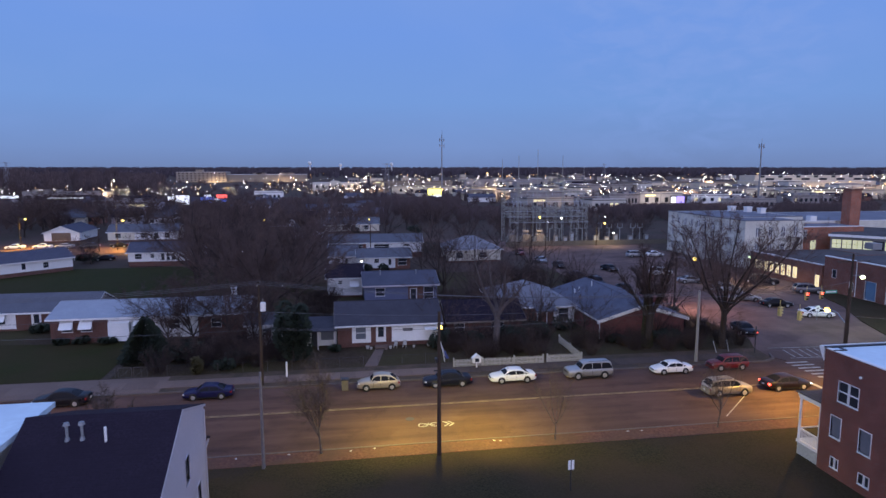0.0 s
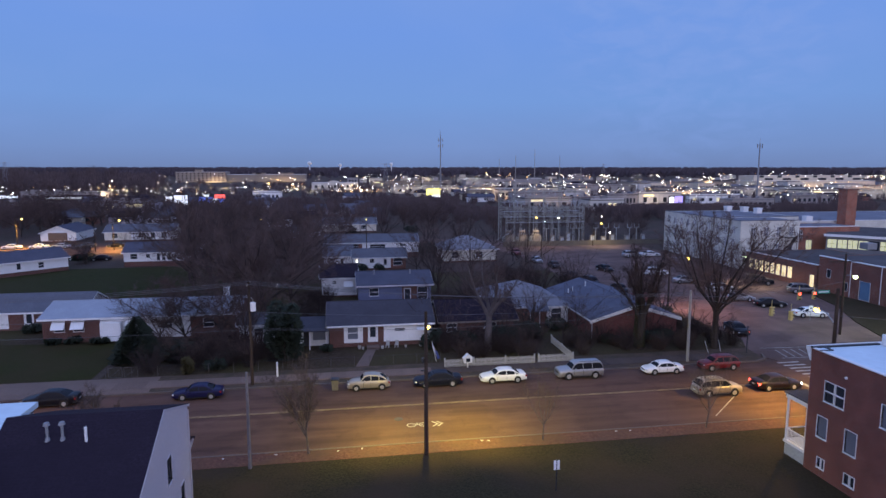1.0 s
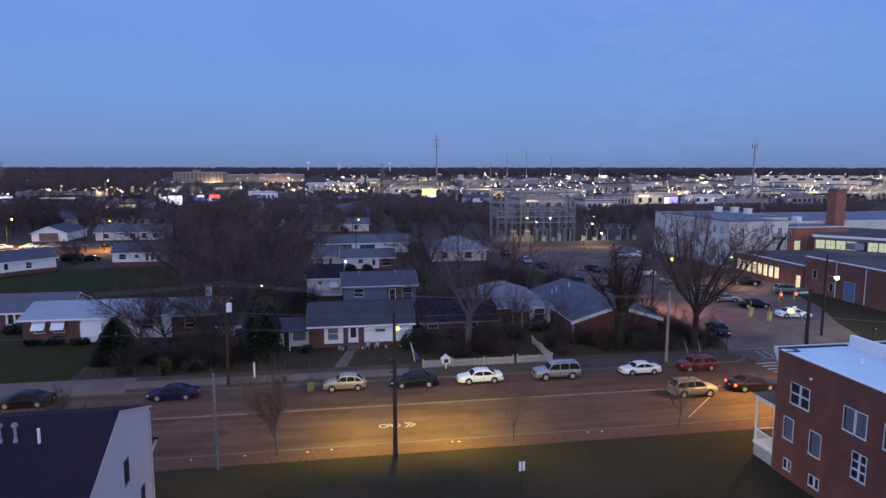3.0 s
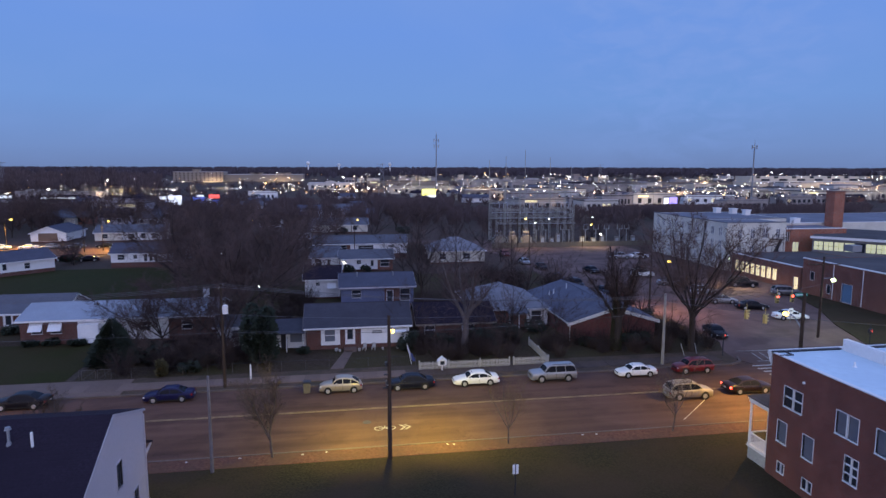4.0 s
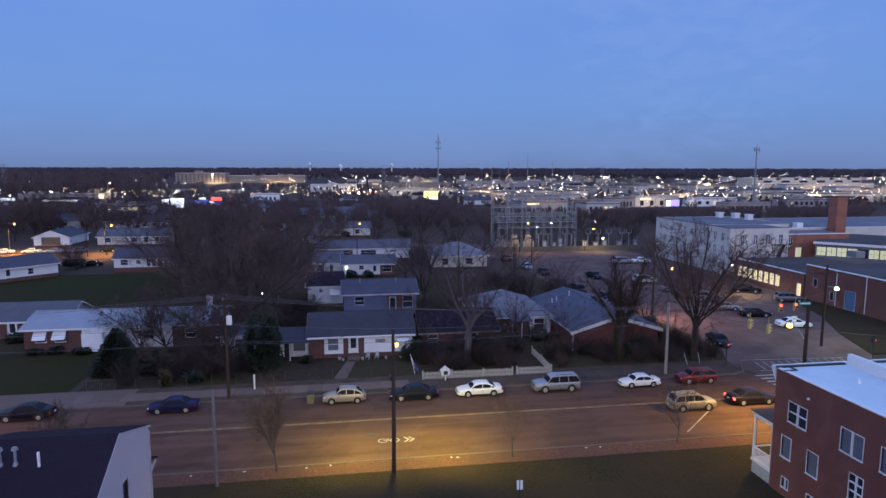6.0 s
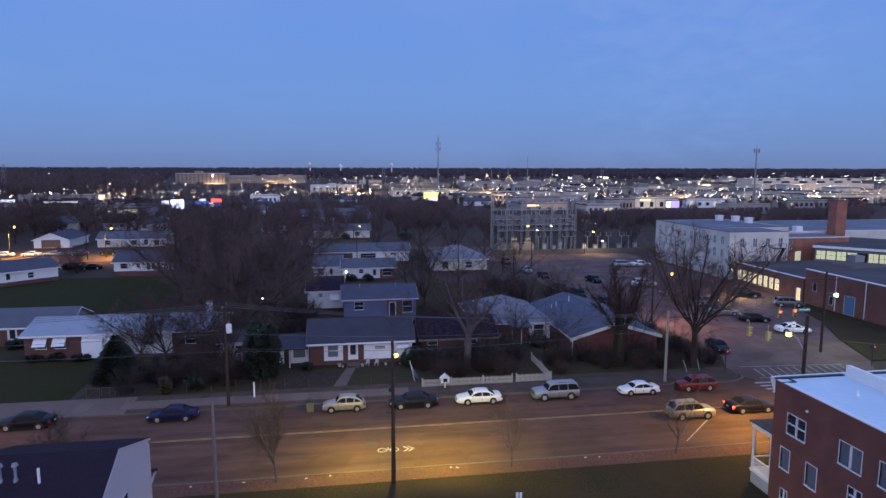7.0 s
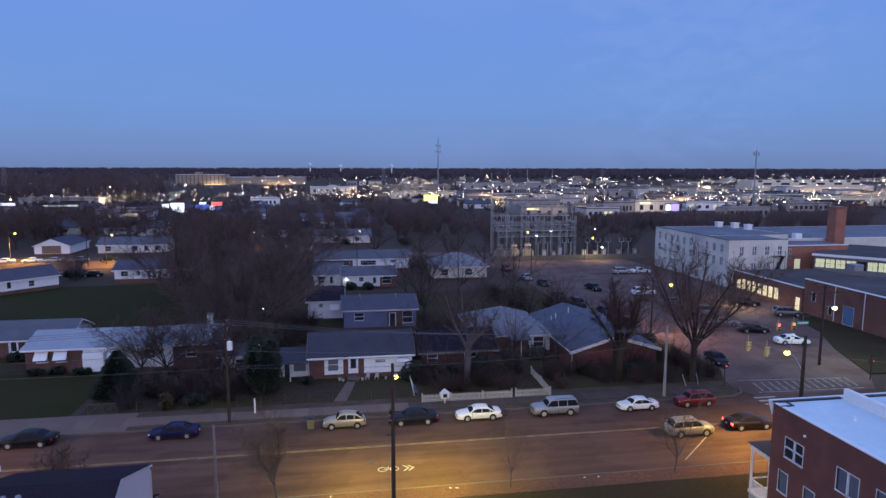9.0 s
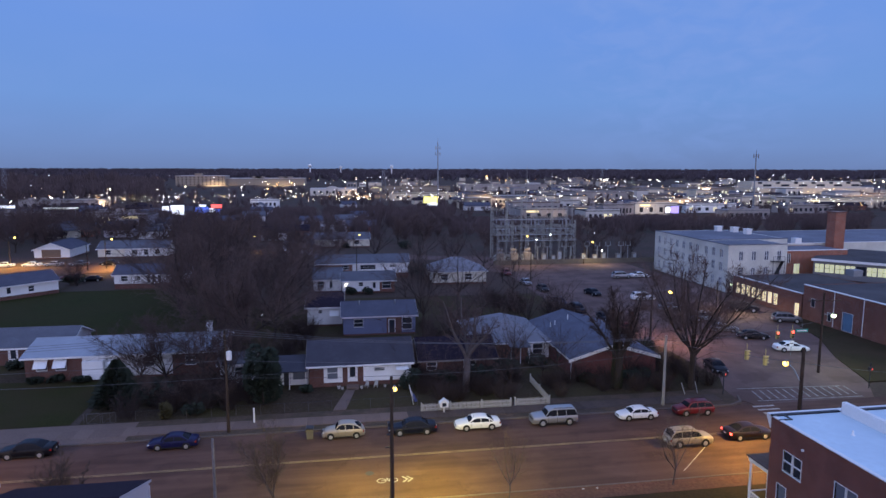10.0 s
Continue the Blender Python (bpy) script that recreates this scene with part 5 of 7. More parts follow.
P_WHITE, P_SILVER, P_GOLD = paint("white_car_paint", (0.78, 0.78, 0.77), 0), paint("silver_car_paint", (0.32, 0.32, 0.33), 0.5), paint("champagne_car_paint", (0.37, 0.32, 0.25), 0.4, 0.5)
P_NAVY, P_BLUE, P_BLACK, P_RED = paint("navy_car_paint", (0.01, 0.011, 0.02), 0.0, 0.08), paint("blue_car_paint", (0.012, 0.012, 0.052), 0.0, 0.15), paint("black_car_paint", (0.009, 0.009, 0.013), 0.0, 0.08), paint("red_car_paint", (0.13, 0.01, 0.014), 0.1, 0.3)
P_GREY = paint("grey_car_paint", (0.12, 0.12, 0.13), 0.4)
for m_ in (P_NAVY, P_BLACK, P_BLUE):
    m_.node_tree.nodes["Principled BSDF"].inputs["Specular IOR Level"].default_value = 0.12
ROW = "cars parked along the street"
car("sedan", "car", "black sedan parked at the kerb", P_BLACK, pose(-27.3, 60.00, 0, 0, 0, 0), group=ROW)
car("sedan", "car", "dark blue sedan parked at the kerb", P_BLUE, pose(-14.5, 59.9, 0) @ Matrix.Scale(0.94, 4), group=ROW)
car("hatch", "car", "champagne retro hatchback parked at the kerb", P_GOLD, pose(1.45, 59.85, 0) @ Matrix.Scale(0.95, 4), group=ROW)
car("sedan", "car", "dark navy sedan parked at the kerb", P_NAVY, pose(8.3, 59.80, 0), group=ROW)
car("sedan", "car", "white sedan parked at the kerb", P_WHITE, pose(15.0, 59.9, 0) @ Matrix.Scale(0.97, 4), group=ROW)
car("suv", "suv", "large silver SUV parked at the kerb", P_SILVER, pose(23.1, 59.9, 0) @ Matrix.Scale(0.94, 4), group=ROW)
car("sedan", "car", "white compact saloon parked at the kerb", P_WHITE, pose(32.3, 59.85, 0) @ Matrix.Scale(0.9, 4), group=ROW)
car("crossover", "suv", "dark red SUV parked near the corner", P_RED, pose(38.9, 60.05, 0) @ Matrix.Scale(0.9, 4), group=ROW)
car("sedan", "car", "dark red sedan waiting with brake lights on", paint("maroon_car_paint", (0.012, 0.006, 0.008), 0.0, 0.06), pose(41.0, 53.7, 0, 0, 0, 180), "ht")
car("crossover", "suv", "champagne crossover waiting in the lane", P_GOLD, pose(34.3, 53.1, 0, 0, 0, 180) @ Matrix.Scale(0.96, 4), "")
LOTG = "cars parked beside the cross street"
for x, y, a, kind, p, lab in (
    (41.6, 150.4, 92, "sedan", P_RED, "dark red sedan parked along the cross street"), (42.8, 137, 90, "sedan", P_SILVER, "silver-blue sedan parked along the cross street"),
    (44.2, 129, 90, "sedan", P_BLACK, "black sedan parked along the cross street"), (43.2, 115.5, 90, "sedan", P_BLUE, "blue sedan parked along the cross street"),
    (44.1, 108, 90, "crossover", P_NAVY, "dark crossover parked along the cross street"), (46.7, 101.7, 88, "sedan", P_NAVY, "dark navy sedan parked along the cross street"),
    (47.1, 94.2, 88, "sedan", P_RED, "red car parked along the cross street"), (53.2, 123, 100, "sedan", P_BLACK, "black sedan in the car park"),
    (61.3, 116.6, 175, "crossover", P_WHITE, "white crossover in the car park"), (68.0, 141.2, 180, "crossover", P_SILVER, "silver crossover in the car park"),
    (73.0, 141.8, 180, "sedan", P_WHITE, "pale sedan in the car park"), (62.5, 107.5, 168, "sedan", P_SILVER, "silver sedan in the car park"),
    (64.0, 98.6, 168, "crossover", P_SILVER, "silver crossover behind the corner tree"), (62.7, 91.5, 168, "sedan", P_SILVER, "silver sedan beside the verge"),
    (64.7, 86.7, 168, "sedan", P_BLACK, "black sedan beside the verge"), (66.0, 79.8, 168, "sedan", P_WHITE, "white sedan beside the verge"),
    (75.0, 104.0, 160, "suv", P_BLACK, "black SUV by the lit school windows"), (77.4, 95.6, 162, "crossover", P_GREY, "grey-green crossover by the school door"),
    (50.0, 73.4, 80, "sedan", P_BLACK, "black sedan stopped in the cross street")):
    car(kind, "car", lab, p, pose(x, y, 0, 0, 0, a), group=LOTG, far=True)
BACK = "cars parked along the back street"
for x, p, lab in ((-88, P_WHITE, "white sedan on the back street"), (-81.3, P_WHITE, "white car on the back street"), (-75.9, P_SILVER, "silver sedan on the back street"), (-69.5, P_GREY, "grey sedan on the back street"), (-62, P_BLACK, "black sedan on the back street")):
    car("sedan", "car", lab, p, pose(x, 181.0, 0.02), group=BACK, far=True)
car("sedan", "car", "black sedan behind the white bungalow", P_BLACK, pose(-57.0, 155.7, -0.06, 0, 0, 10), far=True)
car("crossover", "car", "dark red car behind the white bungalow", P_RED, pose(-62.5, 157.0, -0.06, 0, 0, 10), far=True)

# ---- poles, lamps, wires ----


def lamp_head(parent, x, y, z, bulb, r=0.2):
    h = part("lamp_head", Shape().tube((x, y, z + 0.18), (x, y, z + 0.34), 0.14, 0.06, 8), STEEL, parent)
    part("bulb", Shape().ball((x, y, z), r * 1.05, 12, 8, 0.85), bulb, h)


def utility_pole(x, y, z, r, label, m=WOOD_POLE, arms=(), insulators=True, name="utility_pole"):
    p = thing(name, pose(x, y, 0), label, "pole")
    part("shaft", Shape().tube((0, 0, 0), (0, 0, z), r, r * 0.65, 10), m, p)
    for az, half, turn in arms:
        c, s = math.cos(radians(turn)), math.sin(radians(turn))
        arm = part("crossarm", Shape().tube((-half * c, -half * s - 0.12, az), (half * c, half * s - 0.12, az), 0.07, n=4), m, p)
        if insulators:
            for k in (-0.9, -0.45, 0.45, 0.9):
                part("insulator", Shape().tube((k * half * c, k * half * s - 0.12, az + 0.05), (k * half * c, k * half * s - 0.12, az + 0.22), 0.05, 0.03, 6), KERB, arm)
    return p


pm = utility_pole(5.15, 44.5, 11.1, 0.17, "brown timber street lamp pole casting a shadow on the grass", name="street_lamp")
arm = part("arm", Shape().pipe([(0, 0.1, LAMP[2]), (0.1, 0.8, LAMP[2] + 0.3), (0.3, 1.6, LAMP[2] + 0.45), (0.4, 2.1, LAMP[2] + 0.42)], [0.05, 0.05, 0.045, 0.035]), STEEL, pm)
lamp_head(pm, LAMP[0] - 5.15, LAMP[1] - 44.5, LAMP[2] + 0.2, BULB_S, 0.19)
part("brackets", Shape().box(-0.5, -0.05, 5.6, 0.12, 0.05, 5.68).box(-0.4, -0.05, 6.6, 0.12, 0.05, 6.68).box(-0.3, -0.2, 7.3, -0.15, 0.2, 7.6), DARK_METAL, pm)
p2 = utility_pole(-7.6, 44.3, 7.25, 0.13, "slim weathered grey pole by the verge", mat("weathered_pole", (0.17, 0.155, 0.16), 0.8, grain=12, spots=1.2, amount=0.35, stretch=(1, 1, 0.2)), name="pole")
pl = utility_pole(-9.9, 62.3, 10.5, 0.17, "timber utility pole with a white transformer", arms=((10.2, 1.2, 90),))
tr = part("transformer", Shape().tube((0.35, -0.1, 7.6), (0.35, -0.1, 8.4), 0.27, n=14).tube((0.35, -0.1, 8.4), (0.35, -0.1, 8.48), 0.27, 0.16, 14), WHITE, pl, "pale grey drum transformer")
part("bushing", Shape().tube((0.35, -0.1, 8.5), (0.35, -0.1, 8.8), 0.05), KERB, tr)
pr = utility_pole(36.8, 62.6, 8.1, 0.17, "pale weathered timber utility pole", GREY_POLE)
pi = utility_pole(39.5, 45.2, 11.6, 0.2, "dark timber pole with a bright sodium street lamp", name="street_lamp")
part("arm", Shape().tube((0, 0.1, 8.6), (1.0, 2.2, 9.0), 0.05).tube((1.0, 2.2, 9.0), (1.9, 4.3, 8.9), 0.05, 0.04), STEEL, pi)
lamp_head(pi, 1.9, 4.4, 8.75, BULB_S, 0.25)
pw = utility_pole(-40.4, 44.5, 10.6, 0.17, "brown timber street lamp pole further along the verge", name="street_lamp")
part("arm", Shape().pipe([(0, 0.1, 8.0), (0.2, 3.0, 8.6), (0.4, 5.6, 8.65)], [0.05, 0.045, 0.035]), STEEL, pw)
lamp_head(pw, 0.4, 5.8, 8.5, BULB_S, 0.28)
ps = utility_pole(62.6, 70.3, 10.6, 0.18, "dark timber pole with a greenish white lamp", arms=((9.6, 2.4, 0),), name="street_lamp")
part("arm", Shape().tube((0, 0, 7.8), (1.5, 0, 7.75), 0.05), STEEL, ps)
lamp_head(ps, 1.6, 0, 7.5, BULB_G, 0.28)
px_ = utility_pole(47.2, 86.0, 9.0, 0.16, "timber pole with an orange street lamp", name="street_lamp")
part("arm", Shape().tube((0, 0, 8.2), (3.0, 0.3, 8.1), 0.05), STEEL, px_)
lamp_head(px_, 3.1, 0.3, 7.9, BULB_S, 0.26)
for x, y, z, lab, b in ((-58.5, 174, 7.8, "street lamp over the back street", BULB_S), (-84.5, 180, 8.0, "orange street lamp by the white garage house", BULB_S), (6.5, 205, 4.8, "street lamp beside a white house", BULB_S),
        (51, 164, 8.0, "street lamp before the substation", BULB_S), (69.5, 163.4, 6.2, "street lamp along the substation fence", BULB_S), (-26.2, 202, 5.2, "street lamp among bare trees", BULB_S), (72, 104, 5.2, "white lamp beside the school", BULB_G), (58, 178, 5.5, "white lamp inside the substation yard", BULB_W), (76, 172, 2.6, "low lamp on the substation fence", BULB_W), (63, 180, 6.5, "white lamp beside the substation frame", BULB_W), (81, 190, 6.0, "small white lamp beyond the substation", BULB_W)):
    q = utility_pole(x - 2.0, y + 0.9, z + 0.6, 0.12, lab, name="street_lamp")
    part("arm", Shape().tube((0, 0, z), (2.0, -0.9, z + 0.15), 0.04), STEEL, q)
    lamp_head(q, 2.0, -0.9, z, b, 0.2 if y < 120 else 0.24)
utility_pole(60.6, 100, 8.5, 0.13, "dark timber pole in the car park")
utility_pole(44.8, 140, 8.0, 0.12, "dark pole by the cross street with a pale box")
utility_pole(4.5, 148, 8.5, 0.12, "timber pole among the bungalows")
utility_pole(13.5, 93, 6.2, 0.1, "thin dark pole behind the bungalow")
utility_pole(-64, 172, 7, 0.12, "timber pole by the back street")


for x, y, z, label in ((-11.9, 105.0, 2.0, "small white yard lamp on a thin post"), (-21.3, 124.6, 5.2, "small white lamp on a tall thin post among trees")):
    yard = thing("yard_lamp", pose(x, y, 0.05), label, "lamp")
    part("post", Shape().tube((0, 0, 0), (0, 0, z), 0.05), DARK_METAL, yard)
    part("bulb", Shape().ball((0, 0, z + 0.15), 0.13, 10, 6), BULB_W, yard)


def wire(p, q, sag, r=0.022, n=14):
    p, q = Vector(p), Vector(q)
    pts = [p.lerp(q, i / n) - Vector((0, 0, sag * 4 * (i / n) * (1 - i / n))) for i in range(n + 1)]
    return Shape().pipe(pts, [r] * (n + 1), 4)


WIRE = mat("wire", (0.1, 0.1, 0.115), 0.6, grain=4, bump=0)
line = thing("power_line", pose(0, 0, 0), "sagging overhead power cables between timber poles", "cable")
for dy, z0, z1, zl, r in ((-0.9, 10.4, 8.0, 10.2, 0.02), (0.0, 10.4, 7.8, 10.2, 0.02), (0.9, 10.4, 7.6, 10.2, 0.02), (0.1, 7.5, 7.0, 7.6, 0.02), (0.1, 5.7, 6.2, 6.6, 0.018)):
    part("cable", wire((-9.9, 62.3 + dy, z0), (36.8, 62.6 + dy * 0.15, z1), 0.9, r, 24), WIRE, line)
    part("cable", wire((-9.9, 62.3 + dy, z0), (-58, 62.3 + dy, zl), 1.0 if z0 > 8 else 0.5, r, 20), WIRE, line)
part("cable", wire((-9.9, 62.3, 9.6), (-13.0, 82.1, 3.6), 0.6, 0.018), WIRE, line)
part("cable", wire((-9.9, 62.3, 6.0), (3.8, 74.2, 3.0), 0.5, 0.018), WIRE, line)
for x, y, dx in ((41.0, 65.3, -0.5), (42.7, 65.5, -0.35)):
    guy = thing("guy_wire_guard", pose(x, y, 0.1), "slanting white guard on a guy wire", "guard")
    part("sleeve", Shape().tube((0, 0, 0), (dx, 0, 1.4), 0.04), PICKET, guy)

# traffic signals on span wires
span = thing("signal_span", pose(0, 0, 0), "traffic lights hung on a wire over the crossing", "traffic light")
part("span_wire", wire((36.8, 62.6, 7.4), (62.6, 70.3, 7.0), 0.5), WIRE, span)
YEL = mat("signal_yellow", (0.62, 0.5, 0.18), 0.5, grain=6, bump=0)


def signal(x, y, z, a, on):
    s = part("signal_head", Shape().box(-0.18, -0.14, -0.5, 0.18, 0.14, 0.5).tube((0, 0, 0.5), (0, 0, 1.3), 0.03), YEL, span)
    s.matrix_basis = pose(x, y, z, 0, 0, a)
    for k, zz in enumerate((0.32, 0.0, -0.32)):
        part("signal_lens", Shape().tube((0, -0.14, zz), (0, -0.2, zz), 0.14, n=12), RED_GLOW if k == 0 and on else RUBBER, s)
        part("visor", Shape().prism([(-0.17, zz + 0.1), (0, zz + 0.18), (0.17, zz + 0.1), (0.17, zz + 0.13), (0, zz + 0.21), (-0.17, zz + 0.13)], "y", -0.36, -0.14), YEL, s)


signal(56.4, 70.4, 5.25, 0, True)
signal(58.5, 70.4, 5.3, 0, True)
signal(46.5, 62.3, 5.5, 90, False)
signal(47.2, 60.1, 5.5, 90, False)
part("span_wire", wire((36.8, 62.6, 7.3), (62.6, 45.2, 7.3), 0.6), WIRE, span)
utility_pole(62.6, 45.2, 9.0, 0.16, "timber pole at the far corner holding the signal wire")
sg = thing("street_sign", pose(59.7, 70.2, 5.75), "green street name sign hung from the wire", "sign")
part("plate", Shape().box(-0.85, -0.02, -0.2, 0.85, 0.02, 0.2), mat("sign_green", (0.03, 0.32, 0.22), 0.5, bump=0), sg)
part("bar", Shape().box(-0.7, -0.026, -0.07, 0.7, -0.021, 0.07), WHITE, sg)
part("hanger", Shape().tube((0, 0, 0.2), (0, 0, 1.0), 0.02), STEEL, sg)
ped = thing("pedestrian_signal", pose(45.4, 64.6, 0.1), "pedestrian signal post with a red hand light", "signal")
part("post", Shape().tube((0, 0, 0), (0, 0, 3.2), 0.06), DARK_METAL, ped)
pb = part("box", Shape().box(-0.25, -0.15, 2.2, 0.25, 0.1, 2.7), DARK_METAL, ped)
part("lens", Shape().box(0.05, -0.17, 2.38, 0.17, -0.15, 2.52), glow_mat("hand_signal_lit", (1.0, 0.1, 0.06), 2.0), pb)
ped2 = copy_thing(ped, pose(64.4, 64.2, -0.06))

# ---- signs, bins, fences ----
sign = thing("sign_post", pose(13.0, 37.9, 0.1), "two small white signs on a post in the grass", "sign")
part("post", Shape().tube((0, 0, 0), (0, 0, 2.2), 0.04), DARK_METAL, sign)
for x in (-0.12, 0.12):
    part("plate", Shape().box(x - 0.085, -0.05, 1.5, x + 0.085, -0.03, 2.15), WHITE, sign)
board = thing("sign_board", pose(64.5, 77.9, 0.0), "white traffic sign on a post beside the verge", "sign")
part("post", Shape().tube((0, 0, 0), (0, 0, 2.1), 0.04), STEEL, board)
part("plate", Shape().box(-0.33, -0.06, 1.3, 0.33, -0.04, 2.1), WHITE, board)
part("bar", Shape().box(-0.2, -0.066, 1.65, 0.2, -0.061, 1.78), DARK_METAL, board)
wp = thing("marker_post", pose(-7.7, 64.3, 0.1), "white marker post beside the fence", "post")
part("post", Shape().tube((0, 0, 0), (0, 0, 1.6), 0.09, 0.09, 8), WHITE, wp)
for k, (x, y) in enumerate(((-6.0, 46.2), (-1.4, 46.1), (0.4, 46.25), (9.8, 46.2), (10.3, 46.1), (21.0, 46.2), (22.2, 46.15), (-9.8, 46.1))):
    lit_ = thing("litter", pose(x, y, 0.12, 0, 0, 40 * k) @ Matrix.Scale(0.55, 4), "scrap of pale paper lying on the verge", "litter", "litter on the verge")
    part("scrap", Shape().prism([(-0.22, -0.1), (0.1, -0.16), (0.24, 0.04), (0.02, 0.15), (-0.2, 0.1)], "z", 0.0, 0.03), PICKET, lit_)
binn = thing("wheelie_bin", pose(-1.8, 59.8, 0.0) @ Matrix.Scale(1.12, 4), "olive wheeled rubbish bin with a dark lid", "bin")
part("body", Shape().prism([(-0.26, 0.05), (0.26, 0.05), (0.32, 0.95), (-0.32, 0.95)], "y", -0.3, 0.3), mat("olive_plastic", (0.14, 0.125, 0.09), 0.6, grain=6, bump=0), binn)
part("lid", Shape().prism([(-0.35, 0.95), (0.35, 0.95), (0.33, 1.03), (-0.3, 1.07)], "y", -0.36, 0.34), DARK_METAL, binn)
for s in (-1, 1):
    part("wheel", Shape().tube((s * 0.2, 0.3, 0.1), (s * 0.28, 0.3, 0.1), 0.1, n=10), RUBBER, binn)

picket = thing("picket_fence", pose(0, -0.65, 0.1), "white painted picket fence round a front yard", "fence")
pk = Shape().prism([(-0.045, 0.08), (0.045, 0.08), (0.045, 0.85), (0, 0.95), (-0.045, 0.85)], "y", -0.012, 0.012).mesh("picket", PICKET)
run = [(9.9 + i * 0.145, 65.2, 0) for i in range(68)] + [(20.4 + i * 0.145, 65.3, 0) for i in range(27)] + [(24.25, 65.4 + i * 0.16, 90) for i in range(46)]
for x, y, a in run:
    ob = new("picket", pk)
    ob.parent = picket
    ob.matrix_basis = pose(x, y, random.uniform(-0.02, 0.02), 0, random.uniform(-1.5, 1.5), a)
for x0, y0, x1, y1 in ((9.8, 65.22, 19.8, 65.26), (20.3, 65.32, 24.3, 65.36), (24.27, 65.4, 24.31, 72.8)):
    part("rail", Shape().box(x0, y0, 0.25, x1, y1, 0.33).box(x0, y0, 0.65, x1, y1, 0.73), PICKET, picket)
for x, y in ((9.8, 65.3), (13.0, 65.3), (16.5, 65.3), (19.8, 65.3), (20.3, 65.4), (24.3, 65.4), (24.3, 69), (24.3, 72.8)):
    part("post", Shape().box(x - 0.06, y - 0.06, 0, x + 0.06, y + 0.06, 1.05), PICKET, picket)
lib = thing("little_library", pose(12.2, 64.1, 0.1), "small white box with a gabled roof on a post", "box")
part("post", Shape().box(-0.06, -0.06, 0, 0.06, 0.06, 0.7), WHITE, lib)
part("box", Shape().prism([(-0.45, 0.65), (0.45, 0.65), (0.45, 1.15), (0, 1.5), (-0.45, 1.15)], "y", -0.25, 0.25), WHITE, lib)
part("door", Shape().box(-0.22, -0.27, 0.75, 0.22, -0.25, 1.15), PANE, lib)
part("roof", Shape().prism([(-0.55, 1.08), (0, 1.52), (0.55, 1.08), (0.55, 1.14), (0, 1.6), (-0.55, 1.14)], "y", -0.32, 0.3), WHITE, lib)


RUSTY = mat("weathered_fence_steel", (0.1, 0.085, 0.08), 0.8, 0.1, grain=8, amount=0.3, bump=0)


def chain_fence(x0, x1, y, step=2.5, h=1.1):
    f = thing("chain_fence", pose(0, 0, 0.1), "low galvanised chain-link fence on thin posts", "fence")
    n = int((x1 - x0) / step)
    for i in range(n + 1):
        x = x0 + (x1 - x0) * i / n
        part("post", Shape().tube((x, y, 0), (x, y, h), 0.024), RUSTY, f)
    part("top_rail", Shape().tube((x0, y, h - 0.03), (x1, y, h - 0.03), 0.014), DARK_METAL, f)
    mesh_ = Shape()
    k = int((x1 - x0) / 0.3)
    for i in range(k):
        a = x0 + 0.3 * i
        mesh_.tube((a, y, 0.02), (a + 0.3, y, h - 0.04), 0.0025, n=3).tube((a + 0.3, y, 0.02), (a, y, h - 0.04), 0.0025, n=3)
    part("wire_mesh", mesh_, RUSTY, f)


chain_fence(-25.0, 0.2, 66.6)
chain_fence(1.8, 9.6, 66.6)
gate = thing("chain_gate", pose(-24.6, 66.3, 0.1), "pair of low weathered pipe gates in the fence", "gate")
for x0, x1 in ((0.0, 1.3), (1.5, 2.8)):
    leaf = part("gate_frame", Shape().tube((x0, 0, 0.1), (x0, 0, 1.15), 0.03).tube((x1, 0, 0.1), (x1, 0, 1.15), 0.03).tube((x0, 0, 1.15), (x1, 0, 1.15), 0.03).tube((x0, 0, 0.12), (x1, 0, 0.12), 0.025), RUSTY, gate)
    part("brace", Shape().tube((x0, 0, 0.12), (x1, 0, 1.12), 0.02), RUSTY, leaf)
chain_fence(64, 81, 97.2, h=1.3)

# garden seats and pots before the brick-piered bungalow
for x in (4.2, 5.3):
    t_ = thing("garden_chair", pose(x, 73.1, 0.1, 0, 0, random.uniform(-30, 30)) @ Matrix.Scale(0.85, 4), "white plastic garden chair on the lawn", "chair", "chairs on the lawn")
    part("seat", Shape().box(-0.25, -0.25, 0.4, 0.25, 0.25, 0.45), PICKET, t_)
    part("backrest", Shape().prism([(0.22, 0.45), (0.27, 0.45), (0.36, 0.95), (0.31, 0.95)], "x", -0.25, 0.25), PICKET, t_)
    for a, b in ((-0.22, -0.22), (0.22, -0.22), (-0.22, 0.22), (0.22, 0.22)):
        part("leg", Shape().box(a - 0.025, b - 0.025, 0, a + 0.025, b + 0.025, 0.4), PICKET, t_)
BARK_PALE_STEM = mat("dead_stems", (0.14, 0.11, 0.08), 0.95, grain=6, bump=0)
for x, y, k in ((0.9, 73.2, 0.9), (1.3, 72.9, 0.7), (3.6, 72.9, 0.8), (6.4, 73.0, 0.7), (8.2, 73.2, 0.75)):
    pot = thing("flower_pot", pose(x, y, 0.1) @ Matrix.Scale(k, 4), "pale plant pot with dead stems before the house", "plant pot", "pots before the front door")
    part("pot", Shape().tube((0, 0, 0), (0, 0, 0.4), 0.17, 0.25, 10), PICKET, pot)
    stems = Shape()
    for j in range(9):
        stems.tube((0, 0, 0.38), (0.3 * math.cos(j * 2.4), 0.3 * math.sin(j * 2.4), 0.75 + 0.05 * (j % 3)), 0.012, 0.006, 3)
    part("plant", stems, BARK_PALE_STEM, pot)
